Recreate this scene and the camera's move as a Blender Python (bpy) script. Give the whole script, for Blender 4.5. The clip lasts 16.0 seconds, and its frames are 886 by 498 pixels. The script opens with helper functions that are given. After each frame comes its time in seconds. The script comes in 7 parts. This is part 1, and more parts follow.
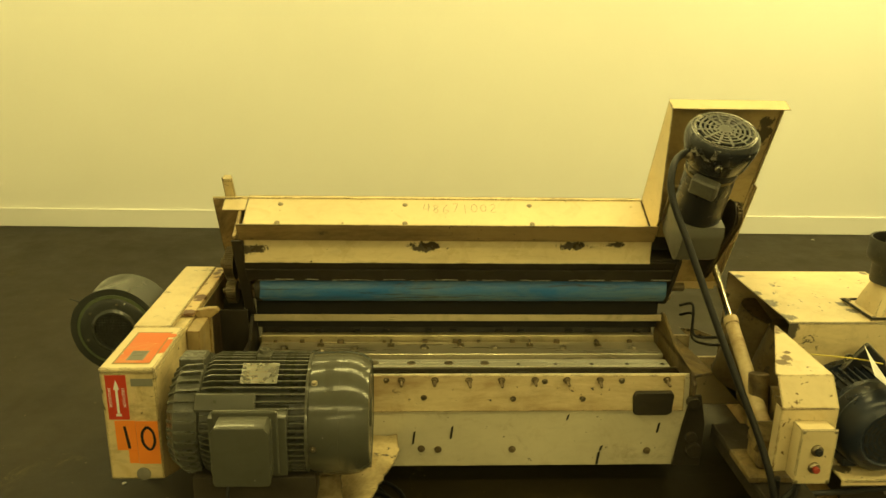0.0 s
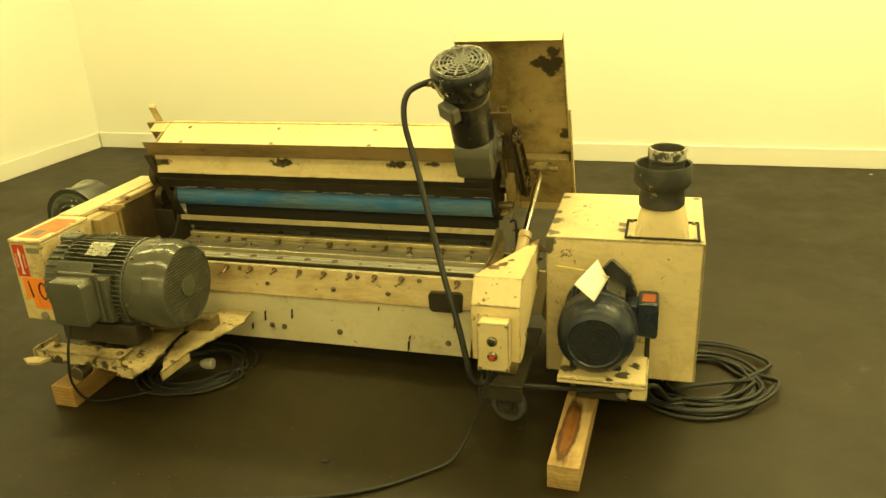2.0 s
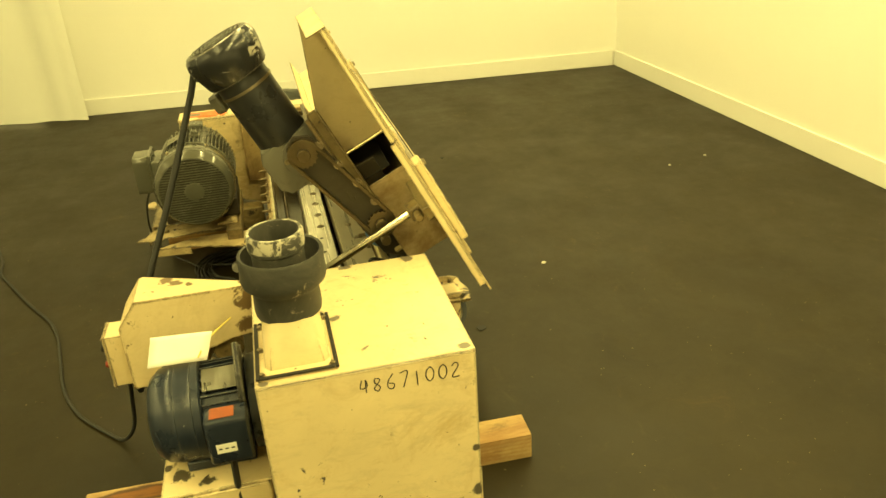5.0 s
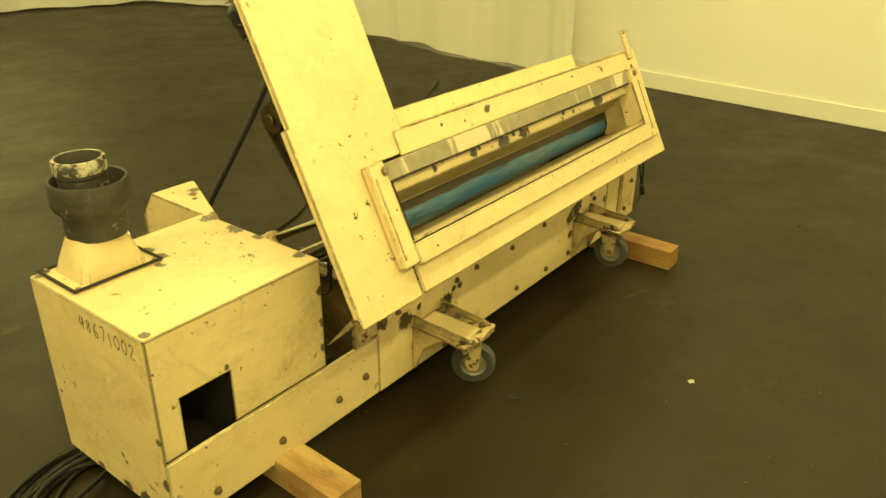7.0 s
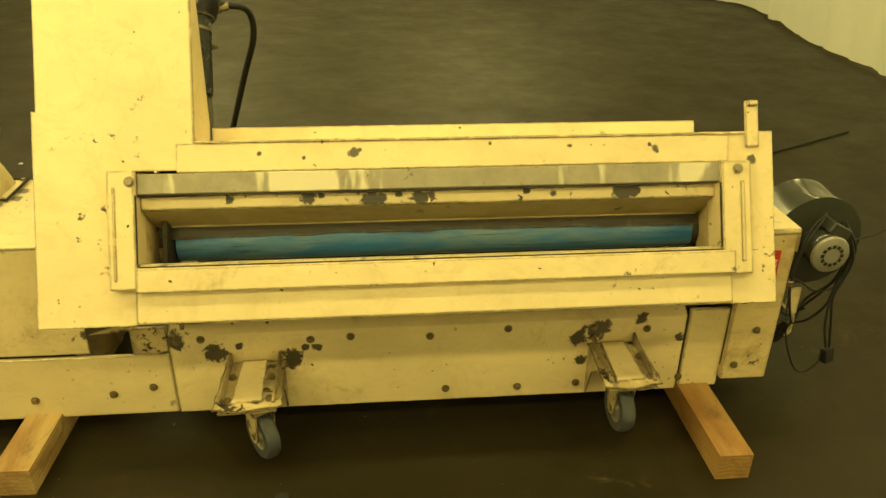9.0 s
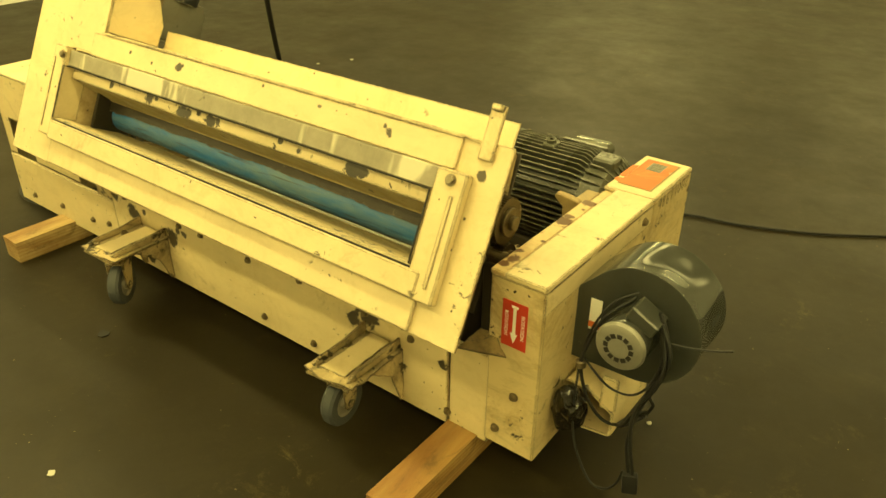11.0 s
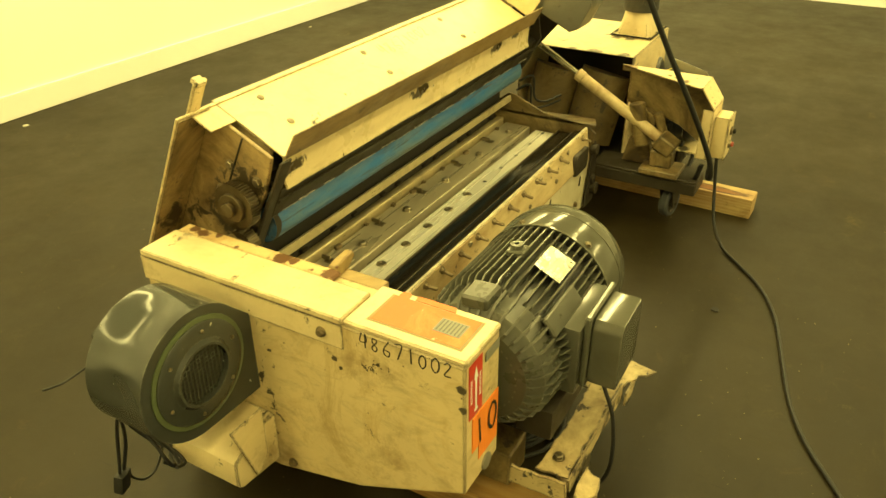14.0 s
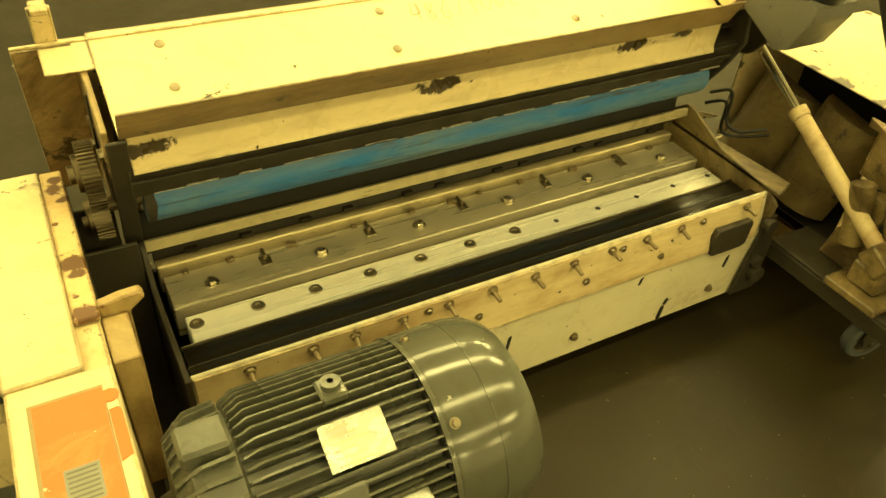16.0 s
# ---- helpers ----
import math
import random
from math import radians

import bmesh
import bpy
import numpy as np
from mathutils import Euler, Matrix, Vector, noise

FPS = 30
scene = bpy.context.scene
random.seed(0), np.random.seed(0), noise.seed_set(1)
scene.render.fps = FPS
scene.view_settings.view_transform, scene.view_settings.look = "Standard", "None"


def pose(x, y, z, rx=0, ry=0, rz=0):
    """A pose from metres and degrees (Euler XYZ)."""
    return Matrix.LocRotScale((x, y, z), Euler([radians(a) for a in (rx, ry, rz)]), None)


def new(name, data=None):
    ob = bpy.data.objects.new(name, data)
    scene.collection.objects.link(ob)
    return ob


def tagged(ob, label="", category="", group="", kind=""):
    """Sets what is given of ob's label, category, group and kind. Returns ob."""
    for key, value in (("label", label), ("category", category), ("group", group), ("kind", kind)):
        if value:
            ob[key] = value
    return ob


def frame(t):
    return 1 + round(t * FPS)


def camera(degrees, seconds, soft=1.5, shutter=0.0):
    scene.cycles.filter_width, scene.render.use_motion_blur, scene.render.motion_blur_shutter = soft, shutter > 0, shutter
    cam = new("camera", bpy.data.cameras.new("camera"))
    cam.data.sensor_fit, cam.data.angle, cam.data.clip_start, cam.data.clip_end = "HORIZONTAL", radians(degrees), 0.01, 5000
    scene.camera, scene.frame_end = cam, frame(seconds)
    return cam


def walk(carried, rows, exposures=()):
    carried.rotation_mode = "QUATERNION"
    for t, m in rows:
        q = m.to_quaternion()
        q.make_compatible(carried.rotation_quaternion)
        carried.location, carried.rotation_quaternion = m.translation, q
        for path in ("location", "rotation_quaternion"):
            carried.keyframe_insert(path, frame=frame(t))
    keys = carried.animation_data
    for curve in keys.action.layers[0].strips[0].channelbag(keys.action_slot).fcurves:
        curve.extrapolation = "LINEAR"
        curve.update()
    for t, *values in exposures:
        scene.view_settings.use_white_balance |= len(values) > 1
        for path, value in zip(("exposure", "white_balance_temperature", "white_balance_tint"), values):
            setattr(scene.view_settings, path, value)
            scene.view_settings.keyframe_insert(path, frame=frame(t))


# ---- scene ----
cam = camera(60.21, 16.0)
PATH = [
    (0, pose(0.0200, -2.6385, 1.6063, 72.605, -0.999, -2.249)),
    (0.3, pose(0.1805, -3.4662, 1.6018, 74.329, 0.479, -0.576)),
    (0.5, pose(0.4059, -3.4050, 1.7195, 71.491, 1.260, 1.838)),
    (1, pose(0.7335, -3.3437, 1.6801, 70.319, 2.438, 4.494)),
    (1.5, pose(1.1374, -3.1238, 1.6945, 68.424, 2.618, 8.903)),
    (2, pose(1.6510, -2.9364, 1.6605, 67.975, 2.962, 15.703)),
    (2.5, pose(2.0891, -2.6258, 1.6451, 66.762, 3.132, 24.192)),
    (3, pose(2.4928, -2.2293, 1.6506, 65.737, 4.044, 32.125)),
    (3.5, pose(2.9311, -1.8454, 1.6484, 65.149, 2.826, 43.552)),
    (4, pose(3.2046, -1.3425, 1.6321, 64.363, 0.007, 53.865)),
    (4.2, pose(3.2959, -1.1394, 1.6525, 64.022, 1.274, 57.184)),
    (6.3, pose(3.1058, 1.0550, 1.5965, 64.739, 0.005, 112.824)),
    (6.5, pose(2.9323, 1.1881, 1.5966, 64.498, 0.050, 117.258)),
    (7, pose(2.5593, 1.5667, 1.5905, 64.440, -0.576, 127.679)),
    (7.5, pose(2.1393, 1.8699, 1.6105, 64.175, -0.298, 140.854)),
    (8, pose(1.5757, 2.0413, 1.6318, 63.965, -0.776, 152.458)),
    (8.2, pose(1.3382, 2.1081, 1.6285, 63.619, -0.930, 156.788)),
    (10.3, pose(-0.8696, 1.8655, 1.5764, 62.060, -0.246, 202.647)),
    (10.5, pose(-1.0430, 1.7567, 1.5903, 61.767, -0.296, 206.478)),
    (11, pose(-1.5173, 1.4637, 1.5796, 60.177, -0.577, 217.263)),
    (11.5, pose(-1.8793, 1.0647, 1.5720, 58.875, -0.940, 230.122)),
    (12, pose(-2.1278, 0.5999, 1.5802, 59.548, -0.862, 243.185)),
    (12.5, pose(-2.3088, 0.1179, 1.5984, 59.679, -1.638, 257.972)),
    (13, pose(-2.2722, -0.3919, 1.5845, 59.367, -2.156, 272.717)),
    (13.5, pose(-2.1406, -0.8697, 1.5514, 60.088, -1.045, 285.937)),
    (14, pose(-1.8390, -1.2146, 1.5567, 59.718, 0.096, 299.348)),
    (14.5, pose(-1.4507, -1.4153, 1.5751, 58.103, -0.213, 311.505)),
    (15, pose(-1.0921, -1.5373, 1.5795, 56.767, -0.403, 323.301)),
    (15.5, pose(-0.8330, -1.4701, 1.5723, 53.860, -3.371, 331.088)),
    (16, pose(-0.6605, -1.3370, 1.5688, 50.459, -3.542, 331.714)),
]
walk(cam, PATH, exposures=((0, -0.35), (0.5, 0.0), (1.5, 0.2), (4, 0.34), (6.5, 0.12), (7, -0.02), (8, -0.2), (10.5, -0.03), (11, 0.1), (12, 0.42), (13.5, 0.62), (14.5, 0.5), (15.5, 0.5), (16, 0.5)))

# ---- light: fluorescent ceiling of a yellow-lit warehouse bay ----
world = bpy.data.worlds.new("bay_air")
world.use_nodes = True
world.node_tree.nodes["Background"].inputs[0].default_value = (1.0, 0.86, 0.42, 1)
world.node_tree.nodes["Background"].inputs[1].default_value = 0.06
scene.world = world
LAMP_COLOUR = (1.0, 0.84, 0.28)
LAMP_WATTS = 46


# ---- materials ----
class Mat:
    """Small helper to write node materials."""

    def __init__(self, name, rough=0.5, metal=0.0):
        self.m = bpy.data.materials.new(name)
        self.m.use_nodes = True
        self.nt = self.m.node_tree
        self.b = self.nt.nodes["Principled BSDF"]
        self.b.inputs["Roughness"].default_value = rough
        self.b.inputs["Metallic"].default_value = metal
        self.co = self.nt.nodes.new("ShaderNodeTexCoord").outputs["Object"]

    def link(self, a, b):
        self.nt.links.new(a, b)

    def noise(self, scale, detail=4.0, rough=0.6, stretch=None, distort=0.0, seed=0.0):
        mp = self.nt.nodes.new("ShaderNodeMapping")
        self.link(self.co, mp.inputs[0])
        mp.inputs["Location"].default_value = (seed, seed * 0.7, seed * 1.3)
        if stretch:
            mp.inputs["Scale"].default_value = stretch
        n = self.nt.nodes.new("ShaderNodeTexNoise")
        n.inputs["Scale"].default_value = scale
        n.inputs["Detail"].default_value = detail
        n.inputs["Roughness"].default_value = rough
        n.inputs["Distortion"].default_value = distort
        self.link(mp.outputs[0], n.inputs["Vector"])
        return n.outputs[0]

    def ramp(self, value, stops):
        r = self.nt.nodes.new("ShaderNodeValToRGB")
        els = r.color_ramp.elements
        while len(els) < len(stops):
            els.new(0.5)
        for e, (p, c) in zip(els, stops):
            e.position = p
            e.color = (c, c, c, 1) if isinstance(c, (int, float)) else (*c, 1)
        self.link(value, r.inputs[0])
        return r.outputs[0]

    def mix(self, fac, a, b, mode="MIX"):
        x = self.nt.nodes.new("ShaderNodeMix")
        x.data_type = "RGBA"
        x.blend_type = mode
        for s, v in ((x.inputs[0], fac), (x.inputs[6], a), (x.inputs[7], b)):
            if isinstance(v, (int, float)):
                s.default_value = v
            elif isinstance(v, tuple):
                s.default_value = (*v, 1)
            else:
                self.link(v, s)
        return x.outputs[2]

    def math(self, op, a, b=0.0):
        x = self.nt.nodes.new("ShaderNodeMath")
        x.operation = op
        for s, v in ((x.inputs[0], a), (x.inputs[1], b)):
            if isinstance(v, (int, float)):
                s.default_value = v
            else:
                self.link(v, s)
        return x.outputs[0]

    def colour(self, c):
        if isinstance(c, tuple):
            self.b.inputs["Base Color"].default_value = (*c, 1)
        else:
            self.link(c, self.b.inputs["Base Color"])
        return self

    def rough(self, v):
        self.link(v, self.b.inputs["Roughness"])
        return self

    def bump(self, h, strength=0.3, dist=0.002):
        n = self.nt.nodes.new("ShaderNodeBump")
        n.inputs["Strength"].default_value = strength
        n.inputs["Distance"].default_value = dist
        self.link(h, n.inputs["Height"])
        self.link(n.outputs[0], self.b.inputs["Normal"])
        return self


def worn_paint(name, base, chip=0.0, oil=0.0, under=(0.05, 0.04, 0.03), rough=0.45, oilcol=(0.16, 0.09, 0.03), smear=0.2, oil_grain=(1, 1, 1), spots=(), edge_wear_corner_tint=1.0, gloss_range=0.12, wave=0.0, spec=0.5, swirl=0.35, spot_stretch=(1, 1, 1), ragged=3.4):
    """Sprayed enamel: slow tone drift, smudges, specks, bare chips (more with chip), brown oil stains (more with oil);
    spots are (centre, radius) of single ragged bare or greasy patches."""
    k = Mat(name, rough)
    k.b.inputs["Specular IOR Level"].default_value = spec
    drift = k.ramp(k.noise(3.0, 5, 0.6), [(0.3, 0.82), (0.7, 1.0)])
    c = k.mix(1.0, base, drift, "MULTIPLY")
    streak = k.ramp(k.noise(9.0, 6, 0.75, (1, 1, 2.5), 0.6, 3.0), [(0.50, 0.0), (0.72, 1.0)])
    c = k.mix(k.math("MULTIPLY", streak, smear + 0.35 * oil), c, tuple(v * 0.55 for v in base))
    smudge = k.ramp(k.noise(2.2, 7, 0.8, None, 1.5, 31.0), [(0.56, 0.0), (0.70, 1.0)])
    c = k.mix(k.math("MULTIPLY", smudge, smear * 1.2), c, tuple(v * w for v, w in zip(base, (0.55, 0.48, 0.36))))
    grime = k.ramp(k.noise(7.0, 9, 0.7, None, 2.2, 61.0), [(0.52, 0.0), (0.74, 1.0)])
    c = k.mix(k.math("MULTIPLY", grime, 0.22 + smear * 0.5), c, tuple(v * w for v, w in zip(base, (0.60, 0.50, 0.34))))
    if oil > 0:
        st = k.ramp(k.noise(4.5, 8, 0.72, oil_grain, swirl, 7.0), [(0.62 - 0.28 * oil, 0.0), (0.85 - 0.22 * oil, 1.0)])
        c = k.mix(st, c, oilcol)
    fine = k.noise(26.0, 6, 0.7, None, 0.3, 11.0)
    ch = k.ramp(fine, [(0.635 - 0.03 * chip, 0.0), (0.65 - 0.03 * chip, 1.0)])
    big = k.ramp(k.noise(5.0, 3, 0.6, None, 0.4, 23.0), [(0.585 - 0.05 * chip, 0.0), (0.65 - 0.05 * chip, 1.0)])
    chips = k.math("MULTIPLY", ch, big)
    speck = k.ramp(k.noise(48.0, 2, 0.5, None, 0.2, 41.0), [(0.752 - 0.012 * chip, 0.0), (0.765 - 0.012 * chip, 1.0)])
    scr = k.ramp(k.noise(30.0, 4, 0.6, (1.0, 0.12, 0.9), 0.4, 17.0), [(0.748 - 0.012 * chip, 0.0), (0.762 - 0.012 * chip, 0.7)])
    chips = k.math("MAXIMUM", chips, k.math("MAXIMUM", speck, scr))
    # bevel mask: wear on outer edges; inner corners are toned too, painting crease shade
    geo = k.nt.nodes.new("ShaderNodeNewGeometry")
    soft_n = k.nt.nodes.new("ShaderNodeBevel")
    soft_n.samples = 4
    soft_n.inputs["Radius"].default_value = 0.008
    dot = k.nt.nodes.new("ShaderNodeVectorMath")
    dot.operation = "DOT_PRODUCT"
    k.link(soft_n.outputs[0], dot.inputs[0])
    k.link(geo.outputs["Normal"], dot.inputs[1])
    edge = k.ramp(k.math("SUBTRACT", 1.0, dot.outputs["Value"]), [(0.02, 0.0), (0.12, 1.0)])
    en = k.ramp(k.noise(24.0, 5, 0.7, None, 0.0, 5.0), [(0.47 - 0.05 * chip - 0.07 * max(0.0, edge_wear_corner_tint - 1), 0.15 * min(1.0, edge_wear_corner_tint)), (0.58 - 0.05 * chip - 0.07 * max(0.0, edge_wear_corner_tint - 1), min(1.0, edge_wear_corner_tint))])
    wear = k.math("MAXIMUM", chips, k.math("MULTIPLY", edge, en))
    if spots:
        fray = k.math("MULTIPLY", k.math("SUBTRACT", k.noise(26.0, 8, 0.74, None, 0.5, 51.0), 0.5), ragged)
        scaled = k.nt.nodes.new("ShaderNodeMapping")
        scaled.inputs["Scale"].default_value = spot_stretch
        k.link(k.co, scaled.inputs[0])
        near = None
        for centre, r in spots:
            dn = k.nt.nodes.new("ShaderNodeVectorMath")
            dn.operation = "DISTANCE"
            k.link(scaled.outputs[0], dn.inputs[0])
            dn.inputs[1].default_value = tuple(v * w for v, w in zip(centre, spot_stretch))
            q = k.math("DIVIDE", dn.outputs["Value"], r)
            near = q if near is None else k.math("MINIMUM", near, q)
        sp = k.ramp(k.math("ADD", near, fray), [(0.72, 0.96), (0.95, 0.0)])
        wear = k.math("MAXIMUM", wear, sp)
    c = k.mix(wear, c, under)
    k.colour(c)
    k.rough(k.ramp(k.noise(14, 4, 0.6, None, 0, 2.0), [(0.3, max(0.04, rough - gloss_range)), (0.7, rough + gloss_range)]))
    h = k.math("SUBTRACT", k.math("MULTIPLY", k.noise(60, 3, 0.5), 0.25), wear)
    if wave:
        h = k.math("ADD", h, k.math("MULTIPLY", k.noise(9.0, 2, 0.4, None, 0, 3.0), wave))
    k.bump(h, 0.35, 0.0012)
    return k.m


CREAM = (0.73, 0.60, 0.345)
M_CREAM = worn_paint("cream_enamel", CREAM, 0.6, 0.0, edge_wear_corner_tint=2.0)
M_CREAM_CHIP = worn_paint("cream_enamel_chipped", CREAM, 1.2, 0.12, edge_wear_corner_tint=1.6)
M_CREAM_OILY = worn_paint("cream_enamel_oily", (0.66, 0.53, 0.30), 0.6, 0.62, oilcol=(0.24, 0.13, 0.045), oil_grain=(0.3, 1.4, 1.4))
M_TAN = worn_paint("oil_stained_tan_steel", (0.33, 0.245, 0.105), 1.4, 0.95, oilcol=(0.055, 0.035, 0.016), swirl=1.0)
M_FRONT = worn_paint("front_panel_paint", (0.60, 0.54, 0.38), 0.3, 0.05)
M_DARKSTEEL = worn_paint("greasy_dark_steel", (0.040, 0.033, 0.022), 0.4, 0.5, rough=0.55, oilcol=(0.018, 0.014, 0.009), spec=0.3)
# base colour holds both grime and the shade inside the open dust box
M_BRUSH = worn_paint("greasy_shaded_brush_housing", (0.19, 0.14, 0.062), 1.6, 0.7, oilcol=(0.055, 0.036, 0.016), swirl=1.2)
M_HOUSING = worn_paint("grimy_housing_paint", (0.30, 0.23, 0.105), 0.8, 0.55, oilcol=(0.10, 0.064, 0.026))
M_MOTOR = worn_paint("grey_green_motor_enamel", (0.088, 0.088, 0.068), -0.5, 0.0, under=(0.3, 0.28, 0.22), rough=0.16, smear=0.12, edge_wear_corner_tint=0.25, gloss_range=0.04, wave=1.2)
M_MOTORBODY = worn_paint("dull_motor_casting_enamel", (0.080, 0.080, 0.062), -0.2, 0.15, under=(0.24, 0.22, 0.16), rough=0.34, smear=0.3, edge_wear_corner_tint=0.5, oilcol=(0.035, 0.030, 0.020))
M_NAVY = worn_paint("navy_motor_enamel", (0.016, 0.023, 0.040), -0.2, 0.0, under=(0.2, 0.2, 0.18), rough=0.30, smear=0.12, edge_wear_corner_tint=0.35, gloss_range=0.06, wave=1.0)
M_BLACKMOTOR = worn_paint("black_motor_enamel", (0.020, 0.021, 0.024), 0.9, 0.0, under=(0.30, 0.28, 0.22), rough=0.33, smear=0.12)
M_GEARBOX = worn_paint("grey_gearbox_enamel", (0.14, 0.135, 0.11), 0.3, 0.25, rough=0.42, oilcol=(0.03, 0.025, 0.015))
M_BLOWER = worn_paint("grey_blower_enamel", (0.048, 0.051, 0.045), -0.6, 0.0, under=(0.4, 0.38, 0.3), rough=0.16, smear=0.15, edge_wear_corner_tint=0.2, gloss_range=0.04, wave=1.2)


def plain_metal(name, base, rough, brushed=None, metal=1.0, dirt=0.4, grain=0.35):
    k = Mat(name, rough, metal)
    n = k.noise(90, 4, 0.6, brushed or (1, 1, 1))
    s = k.ramp(k.noise(6, 6, 0.7, None, 0.8, 4.0), [(0.45, 0.0), (0.75, 1.0)])
    c = k.mix(k.math("MULTIPLY", n, grain), base, tuple(v * 0.6 for v in base))
    c = k.mix(k.math("MULTIPLY", s, dirt), c, (0.06, 0.045, 0.025))
    k.colour(c)
    k.rough(k.ramp(k.noise(20, 4, 0.6, brushed or (1, 1, 1), 0, 9.0), [(0.3, max(0.05, rough - 0.12)), (0.7, rough + 0.15)]))
    k.bump(n, 0.34 * grain, 0.0006)
    return k.m


M_STEEL = plain_metal("ground_steel", (0.95, 0.92, 0.82), 0.27, (0.05, 2, 2), 0.40, 0.06, 0.03)
M_PLATE = plain_metal("dull_deck_steel", (0.54, 0.49, 0.37), 0.32, (0.15, 2, 2), 0.60, 0.22, 0.06)
M_BRASS = plain_metal("oiled_bar_steel", (0.60, 0.51, 0.31), 0.38, (1, 10, 10), 0.5, 0.5)
M_CHROME = plain_metal("polished_rod", (0.75, 0.70, 0.55), 0.16, dirt=0.1)
M_BOLT = plain_metal("bolt_steel", (0.34, 0.29, 0.20), 0.42, dirt=0.5)
M_BRIGHTBOLT = plain_metal("bright_bolt_steel", (0.58, 0.53, 0.41), 0.32, dirt=0.25)
M_DARKBOLT = plain_metal("browned_bolt_steel", (0.20, 0.150, 0.080), 0.5, metal=0.45, dirt=0.55)
M_GREYBAR = plain_metal("scuffed_grey_bar", (0.33, 0.31, 0.26), 0.5, metal=0.5, dirt=0.35)
M_NAMEPLATE = plain_metal("aluminium_nameplate", (0.27, 0.26, 0.22), 0.30, metal=0.95, dirt=0.3, grain=0.05)


def flat(name, base, rough=0.6, scale=20.0, vary=0.25, bump=0.1):
    k = Mat(name, rough)
    n = k.noise(scale, 5, 0.65)
    k.colour(k.mix(k.math("MULTIPLY", n, vary * 2), base, tuple(v * 0.5 for v in base)))
    k.bump(k.noise(scale * 4, 3, 0.6), bump, 0.001)
    return k.m


M_RUBBER = flat("black_rubber_cable", (0.010, 0.010, 0.010), 0.55, 60)
k = Mat("dusty_grey_rubber", 0.6)
c = k.mix(k.ramp(k.noise(9, 6, 0.7, None, 0.6), [(0.4, 0.0), (0.7, 1.0)]), (0.030, 0.030, 0.027), (0.075, 0.070, 0.055))
k.colour(k.mix(k.ramp(k.noise(22, 6, 0.75, None, 0.5, 5.0), [(0.60, 0.0), (0.66, 1.0)]), c, (0.28, 0.24, 0.16)))
k.bump(k.noise(40, 4, 0.6), 0.3, 0.001)
M_HOSE = k.m
# darker copy of the hose rubber, with the throat's shade in its colour
M_HOSE_INSIDE = flat("shaded_rubber_throat", (0.012, 0.012, 0.011), 0.8)
M_BLACKBAR = flat("black_rubber_bar", (0.012, 0.010, 0.007), 0.17, 30)
# near-black colour stands in for the shade in gaps, mouths and inner walls
M_VOID = flat("void_black", (0.016, 0.014, 0.011), 0.8)
M_WHEEL = flat("grey_caster_rubber", (0.06, 0.066, 0.074), 0.6, 30)
M_CARD = flat("white_card", (0.80, 0.79, 0.74), 0.7, 10, 0.1)
M_INK = flat("black_ink", (0.012, 0.012, 0.014), 0.7)
M_GREYINK = flat("grey_print", (0.14, 0.135, 0.12), 0.7)
k = Mat("faded_orange_sticker", 0.5)
c = k.mix(k.ramp(k.noise(7.0, 7, 0.75, None, 0.8, 6.0), [(0.50, 0.0), (0.72, 1.0)]), (0.60, 0.135, 0.020), (0.60, 0.235, 0.065))
k.colour(k.mix(k.ramp(k.noise(30.0, 5, 0.7, None, 0.2, 3.0), [(0.66, 0.0), (0.69, 1.0)]), c, (0.70, 0.60, 0.40)))
M_ORANGE = k.m
M_ORANGE2 = flat("fluorescent_orange_sticker", (0.90, 0.26, 0.03), 0.5, 9, 0.15)
M_RED = flat("red_sticker", (0.55, 0.045, 0.02), 0.45, 10, 0.2)
M_STICKERGREY = flat("grey_label", (0.24, 0.235, 0.19), 0.5, 25, 0.3)
M_ADHESIVE = flat("old_adhesive_edge", (0.34, 0.25, 0.11), 0.6, 40, 0.4)
M_REDBUTTON = flat("red_button", (0.36, 0.05, 0.03), 0.35)
M_WALL = flat("white_wall_paint", (0.86, 0.85, 0.80), 0.7, 1.2, 0.06, 0.15)
M_TRIM = flat("white_gloss_trim", (0.82, 0.81, 0.77), 0.45, 2.0, 0.06, 0.05)
M_CURTAIN = flat("white_plastic_sheet", (0.90, 0.90, 0.86), 0.45, 2.5, 0.08, 0.1)
sheer = M_CURTAIN.node_tree.nodes.new("ShaderNodeBsdfTranslucent")
sheer.inputs["Color"].default_value = (0.80, 0.80, 0.76, 1)
blend = M_CURTAIN.node_tree.nodes.new("ShaderNodeMixShader")
blend.inputs[0].default_value = 0.25
M_CURTAIN.node_tree.links.new(M_CURTAIN.node_tree.nodes["Principled BSDF"].outputs[0], blend.inputs[1])
M_CURTAIN.node_tree.links.new(sheer.outputs[0], blend.inputs[2])
M_CURTAIN.node_tree.links.new(blend.outputs[0], M_CURTAIN.node_tree.nodes["Material Output"].inputs["Surface"])
M_CEILING = flat("white_ceiling_board", (0.72, 0.71, 0.67), 0.8, 2.0, 0.1)

k = Mat("blue_urethane_roller", 0.42)
n = k.ramp(k.noise(5.0, 6, 0.7, (0.6, 3, 3), 0.5), [(0.40, 0.0), (0.68, 1.0)])
c = k.mix(n, (0.020, 0.140, 0.40), (0.14, 0.22, 0.27))
fine_streaks = k.ramp(k.noise(40, 6, 0.7, (0.08, 1.6, 1.6), 0.4, 9.0), [(0.56, 0.0), (0.64, 1.0)])
c = k.mix(k.math("MULTIPLY", fine_streaks, 0.75), c, (0.030, 0.032, 0.030))
